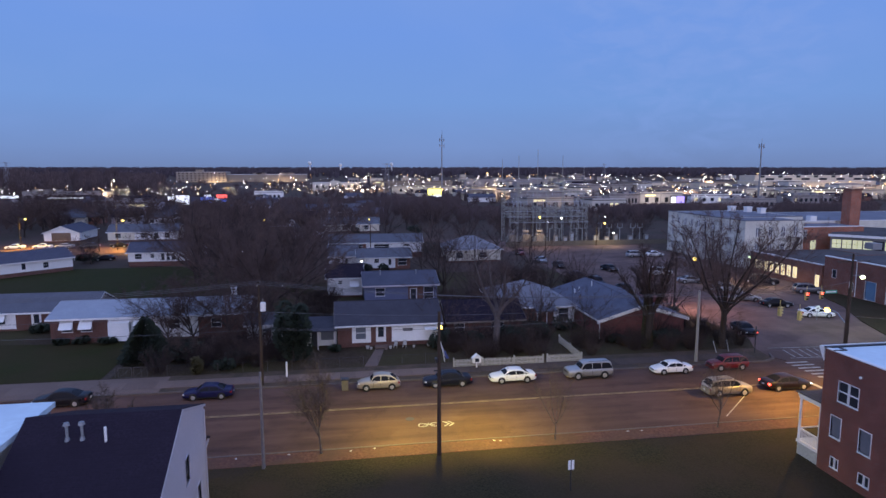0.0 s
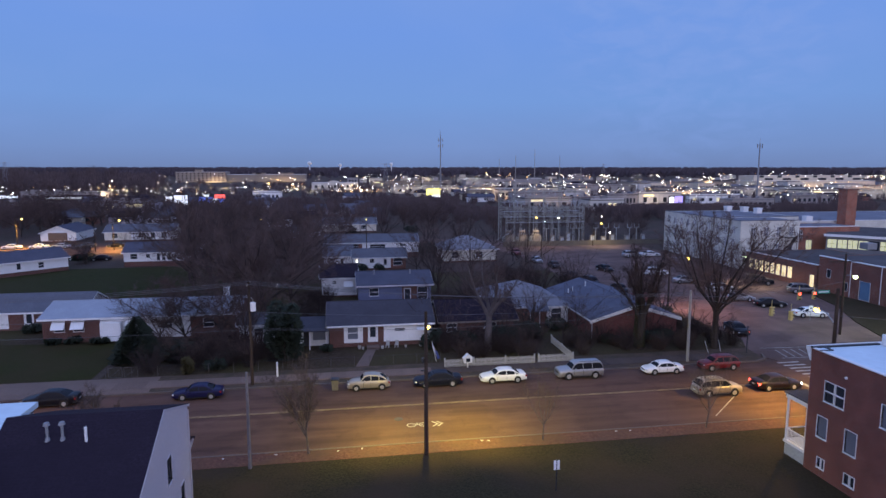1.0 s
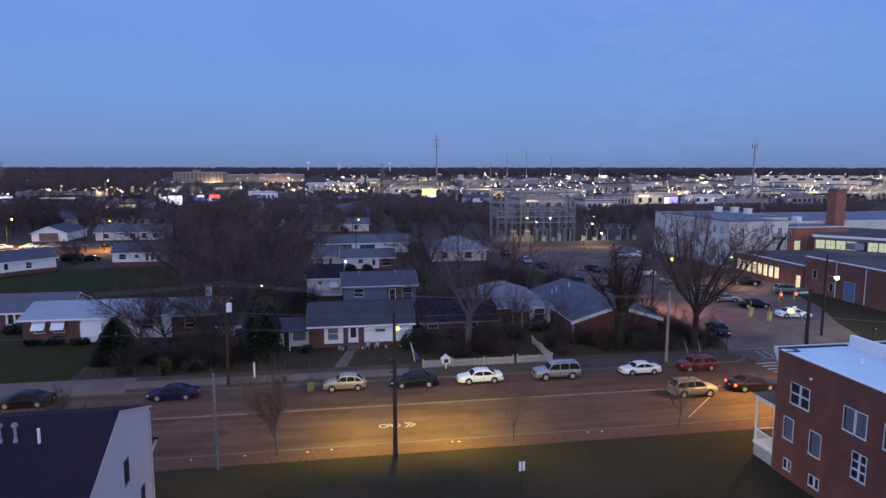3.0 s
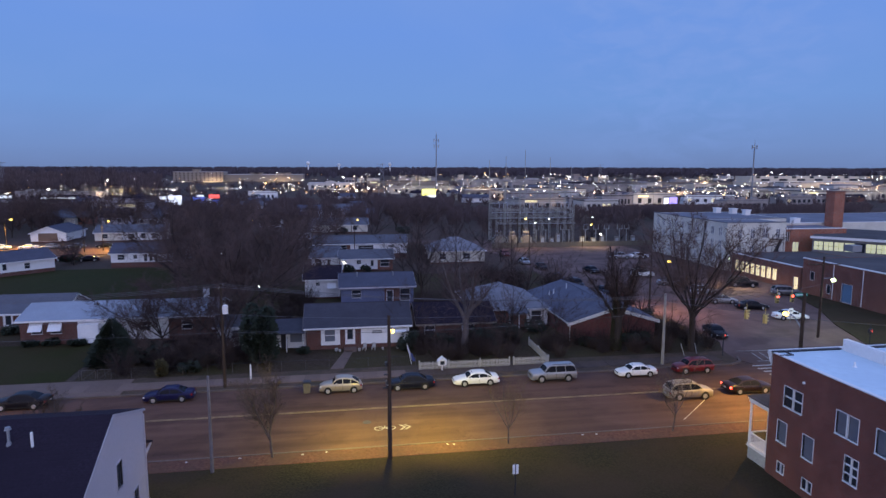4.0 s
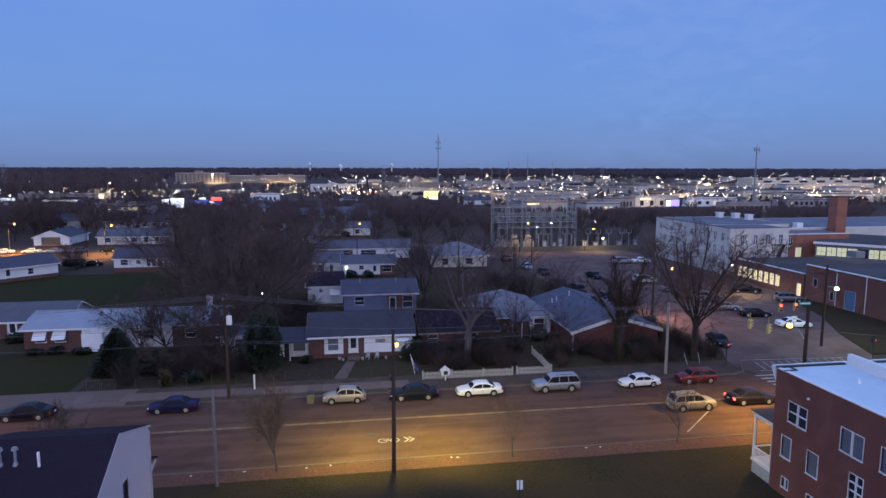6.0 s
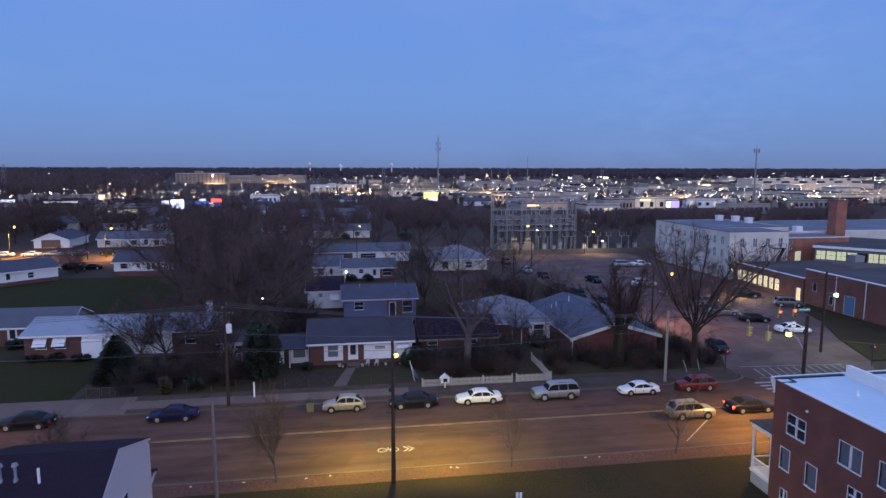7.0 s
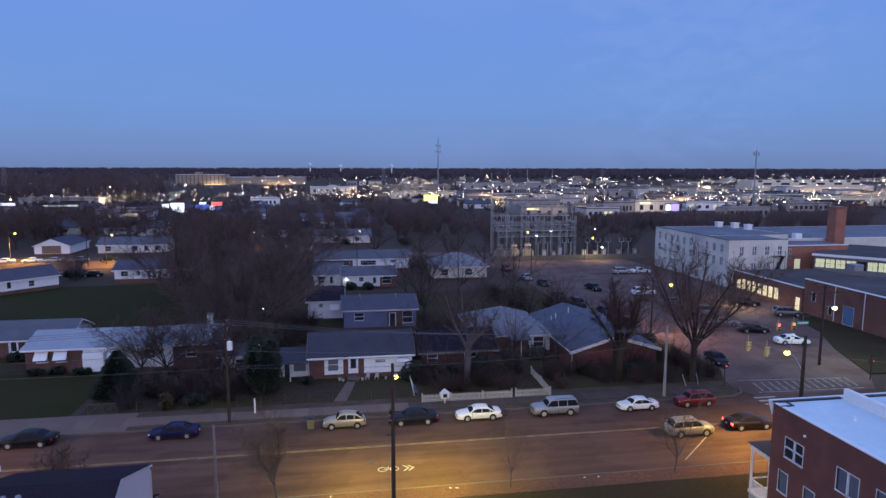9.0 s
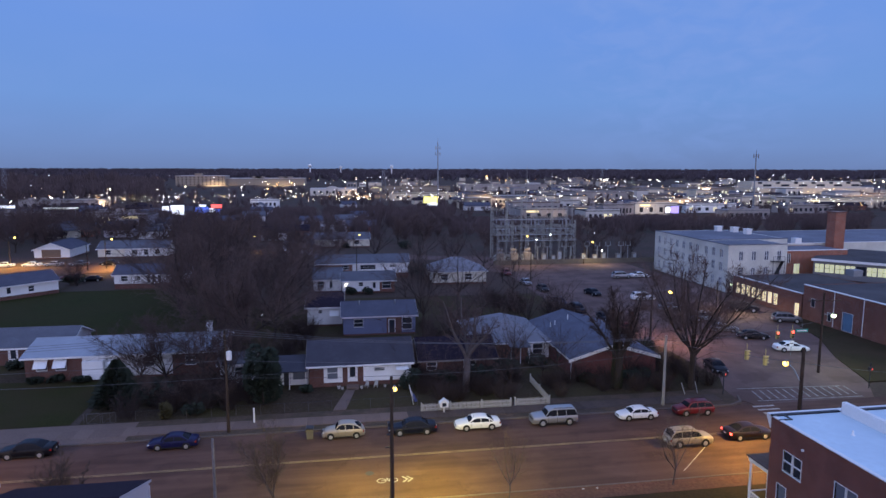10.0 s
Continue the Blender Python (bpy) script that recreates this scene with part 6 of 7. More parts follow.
flag = thing("yard_flag", pose(9.2, 66.9, 0.1), "small pale flag leaning on a short staff", "flag")
part("staff", Shape().tube((0, 0, 0), (-0.5, 0, 2.3), 0.03), WHITE, flag)
part("cloth", Shape().prism([(-0.5, 2.3), (-0.1, 1.3), (0.25, 0.5), (0.05, 0.5), (-0.4, 1.6)], "y", -0.01, 0.01), mat("flag_cloth", (0.4, 0.4, 0.48), 0.8), flag)
part("blue_band", Shape().prism([(-0.12, 1.2), (0.06, 1.25), (0.45, 0.35), (0.1, 0.3)], "y", -0.02, 0.02), mat("flag_blue", (0.05, 0.07, 0.22), 0.8), flag, "dark blue lower half of the flag")

# ---- trees ----


def grow(rng, height, spread=0.7, trunk_r=0.2, fork=0.28, n_limb=6, twig_r=0.012, dense=3, up=0.05):
    """Bare tree: returns the trunk with its limbs, and the fine twigs, as shapes."""
    trunk, fine = Shape(), Shape()
    limbs = trunk

    def course(p, d, length, segs, bend, up):
        pts = [p]
        for _ in range(segs):
            d = (d + Vector((rng.gauss(0, 1), rng.gauss(0, 1), rng.gauss(0, 0.6))) * bend + Vector((0, 0, up))).normalized()
            pts.append(pts[-1] + d * (length / segs))
        return pts, d

    def off(d, tilt):
        a = rng.uniform(0, 2 * math.pi)
        s = d.orthogonal().normalized()
        s = s * math.cos(a) + d.cross(s) * math.sin(a)
        return (d * math.cos(tilt) + s * math.sin(tilt)).normalized()

    pts, d = course(Vector((0, 0, -0.1)), Vector((0, 0, 1)), height * fork + 0.1, 3, 0.06, 0)
    trunk.pipe(pts, [trunk_r * 1.25, trunk_r, trunk_r * 0.92, trunk_r * 0.85], 9)
    top = pts[-1]
    for i in range(n_limb):
        az = 2 * math.pi * (i + rng.uniform(-0.3, 0.3)) / n_limb
        tilt = rng.uniform(0.35, 1.0) * spread if i else 0.1
        ld = Vector((math.cos(az) * math.sin(tilt), math.sin(az) * math.sin(tilt), math.cos(tilt)))
        ll = height * (1 - fork) * rng.uniform(0.8, 1.08) / max(0.6, math.cos(tilt * 0.75))
        r = trunk_r * rng.uniform(1.0, 1.4) / math.sqrt(n_limb)
        lp, _ = course(top - Vector((0, 0, rng.uniform(0, 0.25) * height * fork)), ld, ll, 6, 0.11, up)
        limbs.pipe(lp, [r * (1 - 0.9 * k / 6) + twig_r for k in range(7)], 6)
        for k in range(1, 6):
            for _ in range(dense):
                at = lp[k].lerp(lp[k + 1], rng.random())
                bl = ll * rng.uniform(0.2, 0.38) * (1.15 - 0.12 * k)
                br = max(r * (1 - 0.16 * k) * 0.4, twig_r * 1.3)
                bp, _ = course(at, off((lp[k + 1] - lp[k]).normalized(), rng.uniform(0.5, 1.0)), bl, 3, 0.18, 0.1)
                (limbs if br > twig_r * 3 else fine).pipe(bp, [br, br * 0.7, br * 0.5, twig_r], 4)
                for m in range(3):
                    for _ in range(dense):
                        q = bp[m].lerp(bp[m + 1], rng.random())
                        tp, td = course(q, off((bp[m + 1] - bp[m]).normalized(), rng.uniform(0.4, 1.0)), bl * rng.uniform(0.3, 0.5), 2, 0.2, 0.08)
                        fine.pipe(tp, [twig_r, twig_r * 0.8, twig_r * 0.5], 3)
                        for _ in range(2):
                            sp, _ = course(tp[1], off(td, rng.uniform(0.3, 0.8)), bl * rng.uniform(0.15, 0.28), 1, 0.2, 0.1)
                            fine.pipe(sp, [twig_r * 0.7, twig_r * 0.4], 3)
    return trunk, fine


BARK_PALE = mat("pale_bark", (0.12, 0.1, 0.095), 0.95, grain=10, spots=1.0, amount=0.4, bump=0.03, stretch=(1, 1, 0.3))


TWIG_YOUNG = mat("young_twigs", (0.1, 0.075, 0.06), 0.95, grain=5, spots=0.5, amount=0.3, bump=0, vary=0.15)


def tree(name, label, seed, height, m, group="", bark=BARK, twig=TWIG, **kw):
    rng = random.Random(seed)
    trunk, fine = grow(rng, height, **kw)
    t_ = thing(name, m, label, "tree", group)
    part("trunk", trunk, bark, t_, smooth=True)
    part("crown", fine, twig, t_)
    return t_


TWIG_PALE = mat("pale_young_twigs", (0.16, 0.115, 0.085), 0.95, grain=5, spots=0.5, amount=0.3, bump=0, vary=0.15)
for i, (x, y, h, slim) in enumerate(((-3.6, 46.0, 6.6, 1.0), (14.6, 45.6, 5.4, 0.6), (28.7, 45.8, 5.8, 0.7), (-18.5, 45.6, 5.4, 0.9))):
    tree("street_tree", "slender bare street tree on the verge", 10 + i, h * 1.05, pose(x, y, 0.1, 0, 0, 70 * i), "street trees on the verge", spread=0.55 if slim > 0.8 else 0.75, trunk_r=0.09 * slim, n_limb=7 if slim > 0.8 else 5, fork=0.26, twig_r=0.008 * slim, dense=4 if slim > 0.8 else 3, bark=BARK_PALE, twig=TWIG_YOUNG if slim > 0.8 else TWIG_PALE)
tree("bare_tree", "large bare tree forking low in the yard", 31, 12.0, pose(15.8, 70.2, 0, 0, 0, 20), spread=1.15, trunk_r=0.42, n_limb=4, fork=0.38, twig_r=0.018, bark=BARK_PALE)
ivied = tree("bare_tree", "tall bare tree with a thick ivy-dark trunk", 33, 12.0, pose(33.9, 68.4, 0, 0, 0, 50), spread=0.8, trunk_r=0.45, n_limb=8, fork=0.4, twig_r=0.018, dense=4, up=0.12)
tree("bare_tree", "wide-crowned bare tree at the street corner", 35, 15.5, pose(42.8, 67.0, 0, 0, 0, 40), spread=1.15, trunk_r=0.36, n_limb=13, fork=0.34, twig_r=0.018, dense=4, up=0.13)
MASS = "bare trees behind the bungalows"
kinds = [tree("bare_tree", "bare winter tree with fine dark twigs", 50 + i, 12.0 + i, pose(-14 - 5 * i, 100 + 7 * i, -0.06), MASS, spread=1.15, trunk_r=0.24, n_limb=8, fork=0.2, twig_r=0.016, dense=4 if i < 2 else 2) for i in range(4)]
rng = random.Random(7)
# places of the trees: x, y, height as a share of the first ones
spots = [(-9, 96, 0.9), (-17, 97, 1.0), (-9.5, 115, 1.0), (-15, 121, 0.85), (-25, 127, 1.1), (-10, 126, 0.9), (-11, 133, 0.8), (-27, 142, 0.9), (-28, 135, 1.0), (-9, 150, 0.9), (-11, 158, 0.8), (-30, 162, 1.0),
    (-8, 168, 1.0), (-33, 174, 0.8), (-16, 79.5, 0.7), (-12, 92, 0.9), (19, 128, 0.7), (24, 121, 0.7), (36, 124, 0.6), (17, 142, 0.7), (38, 160, 0.6), (30, 165, 0.7), (22, 172, 0.8), (10, 178, 0.8), (0, 185, 0.8), (-12, 176, 0.7)]
spots += [(26, 108, 0.6), (16, 116, 0.7), (17, 90, 0.6), (22, 76, 0.5), (-66, 212, 0.8), (-75, 220, 0.9), (-100, 212, 0.9), (-50, 216, 0.8), (-38, 212, 0.9), (-33, 210, 0.9), (20, 218, 0.7), (30, 226, 0.8), (-32, 186, 1.0), (39, 105, 0.5),
    (-12.5, 75, 0.6), (-19.5, 77, 0.7), (-23, 79, 0.6), (-14.5, 72.5, 0.35), (-17.5, 70.5, 0.3), (-20.5, 72, 0.33), (-11.5, 70, 0.3), (18.5, 73.5, 0.45), (21.5, 71, 0.3), (26.5, 74, 0.4), (28, 70.5, 0.28), (36.8, 71.5, 0.4), (12.6, 71.5, 0.35), (10.6, 76.5, 0.4), (43.5, 73, 0.35), (42.5, 79, 0.5), (47, 95, 0.4), (52, 196, 0.7), (84, 118.5, 0.4), (20, 99, 0.6), (26, 96, 0.5), (15, 104, 0.7), (-58, 150, 0.5), (-28, 152, 0.9), (-30, 160, 0.9), (-46, 190, 0.8), (-95, 222, 0.9), (-85, 228, 1.0), (-105, 236, 1.1), (-70, 232, 1.0), (-60, 228, 0.9), (-118, 228, 1.1), (-110, 250, 1.2), (-90, 250, 1.1), (-75, 255, 1.0), (-52, 244, 1.0), (-40, 236, 1.0), (-126, 212, 1.0), (-48, 158, 0.5), (-27, 114, 1.0), (-10, 108, 0.9), (38, 140, 0.5), (20, 134, 0.6), (14, 126, 0.6), (34, 176, 0.6), (24.2, 79, 0.45), (29.4, 77, 0.42), (31, 96, 0.6), (18, 87, 0.55), (36, 97, 0.5), (44.5, 68.5, 0.3), (13.5, 86, 0.5), (72, 172, 0.45), (77, 176, 0.5), (82, 171, 0.45), (88, 178, 0.5), (70, 182, 0.6), (79, 186, 0.6), (92, 186, 0.6), (46, 188, 0.6), (58, 192, 0.6), (68, 195, 0.7)]
for x, y, sc in spots:
    copy_thing(rng.choice(kinds[:2] if x < -2 or y > 180 else kinds[2:]), pose(x, y, -0.06, 0, 0, rng.uniform(0, 360)) @ Matrix.Scale(sc * rng.uniform(0.9, 1.1), 4))


def leafy(name, label, x, y, h, r, shape, n, seed, category="shrub", leaf=LEAF):
    """An evergreen of many small leaf blades over a short stem."""
    rng = random.Random(seed)
    t_ = thing(name, pose(x, y, 0.1 if y < 126 else -0.06), label, category)
    part("trunk", Shape().tube((0, 0, 0), (0, 0, h * 0.6), 0.1, 0.04), BARK, t_)
    s = Shape()
    lobes = [(Vector((0, 0, h * 0.45)), r * 0.75, h * 0.42)] + [(Vector((math.cos(a) * r * 0.55, math.sin(a) * r * 0.55, h * rng.uniform(0.25, 0.72))), r * rng.uniform(0.35, 0.6), h * rng.uniform(0.18, 0.3)) for a in (rng.uniform(0, 6.283) for _ in range(8))]
    for _ in range(n):
        a = rng.uniform(0, 6.283)
        if shape == "cone":
            f = rng.random() ** 1.3
            q = r * (1 - f) ** 0.75 * rng.uniform(0.45, 1.1)
            c = Vector((q * math.cos(a), q * math.sin(a), h * (0.04 + 0.94 * f)))
        else:
            o, lr, lh = rng.choice(lobes)
            e = rng.uniform(-1, 1)
            q = math.sqrt(1 - e * e) * rng.uniform(0.6, 1.15)
            c = o + Vector((q * lr * math.cos(a), q * lr * math.sin(a), e * lh))
            c.z = max(c.z, 0.05)
        d = Vector((math.cos(a), math.sin(a), rng.uniform(-0.5, 0.7))).normalized()
        u = d.orthogonal().normalized() * rng.uniform(0.06, 0.13)
        e = rng.uniform(0.18, 0.4)
        s.add([c - u, c + u, c + d * e + u * 0.2, c + d * e * 0.9 - u * 0.3], [(0, 1, 2, 3)])
    part("crown", s, leaf, t_)
    return t_


leafy("bush", "small yellowing shrub by the fence", -17.0, 66.9, 2.0, 0.55, "ball", 500, 3, leaf=mat("yellow_leaf", (0.055, 0.045, 0.014), 0.8, grain=8, spots=0.8, amount=0.4, bump=0))
leafy("conifer", "dark conical evergreen beside the long bungalow", -23.6, 72.5, 5.0, 2.7, "cone", 6500, 1, "tree")
leafy("evergreen_bush", "broad dark green holly by the fence", -7.4, 69.3, 7.4, 1.9, "ball", 6500, 2, "tree")
for i, (x, y, h, r) in enumerate(((-41.0, 87.2, 1.3, 1.2), (-33.5, 80.9, 1.0, 0.9), (-36.0, 81.0, 0.8, 0.8), (-30.5, 80.4, 0.9, 0.9), (18.5, 72.5, 2.2, 2.0), (22.0, 74.5, 2.4, 1.8), (26.8, 78.5, 1.6, 1.3), (-3.0, 72.9, 0.8, 0.6), (6.5, 130.5, 1.6, 1.0), (3.0, 130.8, 1.8, 1.0), (-65.5, 198.2, 2.2, 2.4), (-14.5, 67.6, 1.4, 1.0), (-19.5, 71.5, 2.4, 2.2), (-59.2, 152, 2.4, 2.2), (21.5, 205, 3.0, 2.2), (2.0, 209.5, 2.2, 1.4), (19.5, 148, 4.0, 2.6), (9.3, 72.3, 2.6, 1.1), (13.5, 73.0, 1.8, 1.4), (-13.2, 70.5, 1.6, 1.6), (-21.0, 74.5, 2.2, 1.8), (-26.2, 80.8, 1.2, 1.0), (31.5, 71.6, 1.0, 1.2), (37.5, 71.0, 1.5, 1.8), (44.2, 82.0, 1.8, 1.6), (42.8, 88.0, 2.0, 1.6))):
    leafy("bush", "dark evergreen shrub beside the house", x, y, h, r, "ball", int(700 * max(1, r)), 20 + i)

# bare brush and saplings in the yards, ivy on the corner tree
BRUSH_TWIG = mat("brush_twigs", (0.056, 0.041, 0.037), 0.95, grain=5, spots=0.5, amount=0.35, bump=0, vary=0.3)


def brush(seed):
    """A thicket of thin stems that fan out from the ground."""
    rng_, s_ = random.Random(seed), Shape()
    for _ in range(90):
        a, lean, ln = rng_.uniform(0, 6.283), rng_.uniform(0.05, 0.75), rng_.uniform(1.3, 2.6)
        d = Vector((math.cos(a) * math.sin(lean), math.sin(a) * math.sin(lean), math.cos(lean)))
        p = Vector((math.cos(a), math.sin(a), 0)) * rng_.uniform(0, 0.7)
        pts = [p, p + d * ln * 0.5, p + d * ln + Vector((rng_.gauss(0, 0.15), rng_.gauss(0, 0.15), -0.15 * lean))]
        s_.pipe(pts, [0.016, 0.011, 0.005], 3)
        for _ in range(5):
            q = pts[1].lerp(pts[2], rng_.uniform(-0.4, 0.9))
            s_.pipe([q, q + (d + Vector((rng_.gauss(0, 0.5), rng_.gauss(0, 0.5), rng_.gauss(0, 0.3)))) * rng_.uniform(0.25, 0.6)], [0.009, 0.004], 3)
    t_ = thing("bare_shrub", pose(-11.0 - 3 * seed, 68.4, 0.1), "leafless brown shrub of many thin stems", "shrub", "bare shrubs in the yards")
    part("crown", s_, BRUSH_TWIG, t_)
    return t_


thickets = [brush(k) for k in range(3)]
rng = random.Random(77)
for x0, x1, y0, y1, n, lo, hi in ((10.5, 23.5, 67.0, 74.0, 26, 0.6, 1.15), (25.5, 41.0, 66.8, 72.0, 20, 0.5, 1.0), (-21.5, -8.5, 67.2, 76.0, 26, 0.6, 1.3), (41.5, 46.0, 67.5, 80.0, 10, 0.5, 1.0), (13.0, 29.0, 84.5, 100.0, 14, 0.8, 1.5), (-8.0, -3.5, 84.0, 100.0, 8, 0.8, 1.5), (30.0, 41.0, 94.0, 122.0, 16, 0.8, 1.6)):
    for _ in range(n):
        copy_thing(rng.choice(thickets), pose(rng.uniform(x0, x1), rng.uniform(y0, y1), 0.05 if y1 < 124 else -0.06, 0, 0, rng.uniform(0, 360)) @ Matrix.Scale(rng.uniform(lo, hi), 4))
s = Shape()
for _ in range(2600):
    a, z = rng.uniform(0, 6.283), rng.uniform(0.1, 1) ** 1.2 * 6.0
    r = 0.52 - z * 0.025 + rng.uniform(-0.02, 0.16)
    c, d = Vector((r * math.cos(a), r * math.sin(a), z)), Vector((math.cos(a), math.sin(a), rng.uniform(-0.9, 0.2)))
    u = d.orthogonal().normalized() * rng.uniform(0.05, 0.09)
    s.add([c - u, c + d * 0.06 - u * 0.2 + Vector((0, 0, -0.13)), c + u, c + d * 0.08], [(0, 1, 2, 3)])
part("ivy", s, mat("ivy_leaf", (0.034, 0.034, 0.014), 0.7, grain=8, spots=0.8, amount=0.4, bump=0), ivied, "dull green ivy round the trunk")

# ---- substation ----
PALE_STEEL = mat("pale_galvanised_steel", (0.33, 0.33, 0.3), 0.7, 0.1, grain=3, spots=0.4, amount=0.2, bump=0)
sub = thing("substation", pose(0, 0, 0), "steel lattice substation with pale transformers", "substation")


def lattice(s, p, q, w, n, r=0.04):
    """A square lattice mast or beam between two points."""
    p, q = Vector(p), Vector(q)
    d = (q - p).normalized()
    u = d.orthogonal().normalized() * w / 2
    v = d.cross(u)
    c = [u + v, u - v, -u - v, -u + v]
    for k in c:
        s.tube(p + k, q + k, r, n=4)
    for i in range(n):
        a, b = p.lerp(q, i / n), p.lerp(q, (i + 1) / n)
        for j in range(4):
            s.tube(a + c[j], b + c[(j + 1) % 4], r * 0.6, n=3)
            s.tube(b + c[j], a + c[(j + 1) % 4], r * 0.6, n=3)
    return s


cols = (44.3, 48.4, 53.0, 57.5, 62.2, 66.8)
DULL_STEEL = mat("aluminium_busbar", (0.4, 0.43, 0.44), 0.55, 0.2, grain=3, spots=0.4, amount=0.2, bump=0)
PORCELAIN = mat("grey_porcelain", (0.36, 0.37, 0.4), 0.4, grain=6, amount=0.15, bump=0)
for y in (170, 177):
    for i, x in enumerate(cols):
        part("column", lattice(Shape(), (x, y, 0), (x, y, (12.0 if i % 2 else 10.8) if y < 172 else (17.2 if i in (1, 2, 4) else 15.4)), 0.45, 7, 0.03), PALE_STEEL, sub)
    for z in ((6.6, 8.4, 10.2) if y < 172 else (7.4, 9.4, 12.0, 14.6)):
        part("beam", lattice(Shape(), (44.3, y, z), (66.8, y, z), 0.6, 12, 0.025), PALE_STEEL, sub)
for x in cols:
    for z in (8.4, 10.2):
        part("beam", lattice(Shape(), (x, 170, z), (x, 177, z), 0.5, 5, 0.025), PALE_STEEL, sub)
for y, z in ((169.4, 6.2), (172.0, 7.6), (174.5, 9.0), (176.4, 11.6)):
    part("busbar", Shape().tube((44.0, y, z), (67.2, y, z), 0.09), DULL_STEEL, sub)
disc = Shape()
for k in range(5):
    disc.tube((0, 0, -0.2 * k), (0, 0, -0.2 * k - 0.11), 0.06, 0.14, 6)
disc_mesh = disc.mesh("insulator", PORCELAIN)
for y, z in ((170, 8.0), (170, 9.8), (177, 9.0), (177, 11.6), (177, 14.2)):
    for k in range(12):
        ob = new("insulator", disc_mesh)
        ob.parent, ob.location = sub, (45.4 + k * 1.9, y - 0.42, z)
for x0 in (44.3, 53.0, 62.2):
    for k in range(3):
        part("disconnector", Shape().tube((x0 + 0.6 + k * 1.1, 169.2, 10.6), (x0 + 0.6 + k * 1.1, 169.2, 12.0), 0.13, 0.07, 6).tube((x0 + 0.6 + k * 1.1, 169.2, 12.0), (x0 + 0.6 + k * 1.1, 171.0, 12.3), 0.06), PORCELAIN, sub)
for i, x in enumerate((44.2, 48.1, 52.1)):
    t_ = part("transformer", Shape().box(x - 1.0, 166.6, 0.5, x + 1.0, 168.4, 3.0).box(x - 1.15, 166.5, 3.0, x + 1.15, 168.5, 3.15).tube((x - 0.8, 167.5, 3.9), (x + 0.8, 167.5, 3.9), 0.35, n=10), KERB, sub, "pale grey power transformer")
    for k in (-1.6, -1.3, 1.1, 1.4):
        part("radiator", Shape().box(x + k, 166.8, 0.7, x + k + 0.18, 168.3, 2.6), PALE_STEEL, t_)
    for k in (-0.6, 0, 0.6):
        part("bushing", Shape().tube((x + k, 167.8, 3.1), (x + k * 1.3, 167.8, 4.6), 0.14, 0.06), PORCELAIN, t_)
for x, y, z in ((57.0, 167.5, 2.6), (59.6, 167.0, 2.2), (61.2, 166.4, 3.4), (68.6, 167.2, 2.4), (72.0, 167.4, 2.0), (74.6, 167.2, 2.6), (79.0, 167.3, 2.2), (84.0, 167.4, 2.4)):
    cb = part("switch_cabinet", Shape().box(x - 0.55, y, 0.2, x + 0.55, y + 0.8, z).box(x - 0.62, y - 0.08, z, x + 0.62, y + 0.88, z + 0.1), KERB, sub, "pale steel switch cabinet")
    part("cabinet_door", Shape().box(x - 0.45, y - 0.03, 0.4, x + 0.45, y - 0.002, z - 0.2), DULL_STEEL, cb)
for x, y, h in ((44.5, 180, 24), (50, 182, 25), (56.5, 184, 27), (64, 183, 25), (70, 181, 22)):
    part("lightning_mast", Shape().tube((x, y, 0), (x, y, h), 0.16, 0.06), PALE_STEEL, sub)
for x in (55.6, 58.4, 63.4, 65.2, 70.2, 73.3, 76.5, 80.5, 82.6):
    part("switch_post", Shape().tube((x, 169, 0), (x, 169, 4.4), 0.14, 0.1).tube((x - 0.8, 169, 4.4), (x + 0.8, 169, 4.4), 0.08).tube((x - 0.7, 169, 4.4), (x - 0.7, 169, 5.6), 0.1, 0.06).tube((x + 0.7, 169, 4.4), (x + 0.7, 169, 5.6), 0.1, 0.06), PALE_STEEL, sub)
wall_ = Shape()
wall_.box(42, 165.0, 0, 90, 165.2, 1.4)
solid("substation_wall", wall_, mat("tan_wall", (0.16, 0.14, 0.11), 0.9, grain=4), "low tan boundary wall before the substation", "wall", "structure")
# ---- far town ----
rng = random.Random(21)


def far_block(name, label, x0, y0, x1, y1, z, m, roof_m=ROOF_TAR, floors=1, n=6, lit=None, category="building"):
    b = thing(name, pose(0, 0, 0), label, category)
    sp = lambda u, d, zz: (u, y0 + d, zz)
    holes = []
    if n:
        fh = z / floors
        for k in range(floors):
            holes += rows(x0 + 1, x1 - 1, n, min(2.2, (x1 - x0) / n * 0.5), ((k * fh + fh * 0.3, k * fh + fh * 0.72),))
    part("wall", Shape().panel(x0, x1, 0, z, holes, sp), m, b)
    part("wall", Shape().box(x0, y0 + 0.2, 0, x0 + 0.2, y1, z).box(x1 - 0.2, y0 + 0.2, 0, x1, y1, z).box(x0 + 0.2, y1 - 0.2, 0, x1 - 0.2, y1, z), m, b)
    part("roof", Shape().box(x0 - 0.2, y0 - 0.2, z, x1 + 0.2, y1 + 0.2, z + 0.4), roof_m, b)
    for h in holes:
        part("window", Shape()._slab(h[0], h[2], h[1], h[3], sp, 0.08, 0.14), lit if lit and rng.random() < 0.12 else PANE, b)
    return b


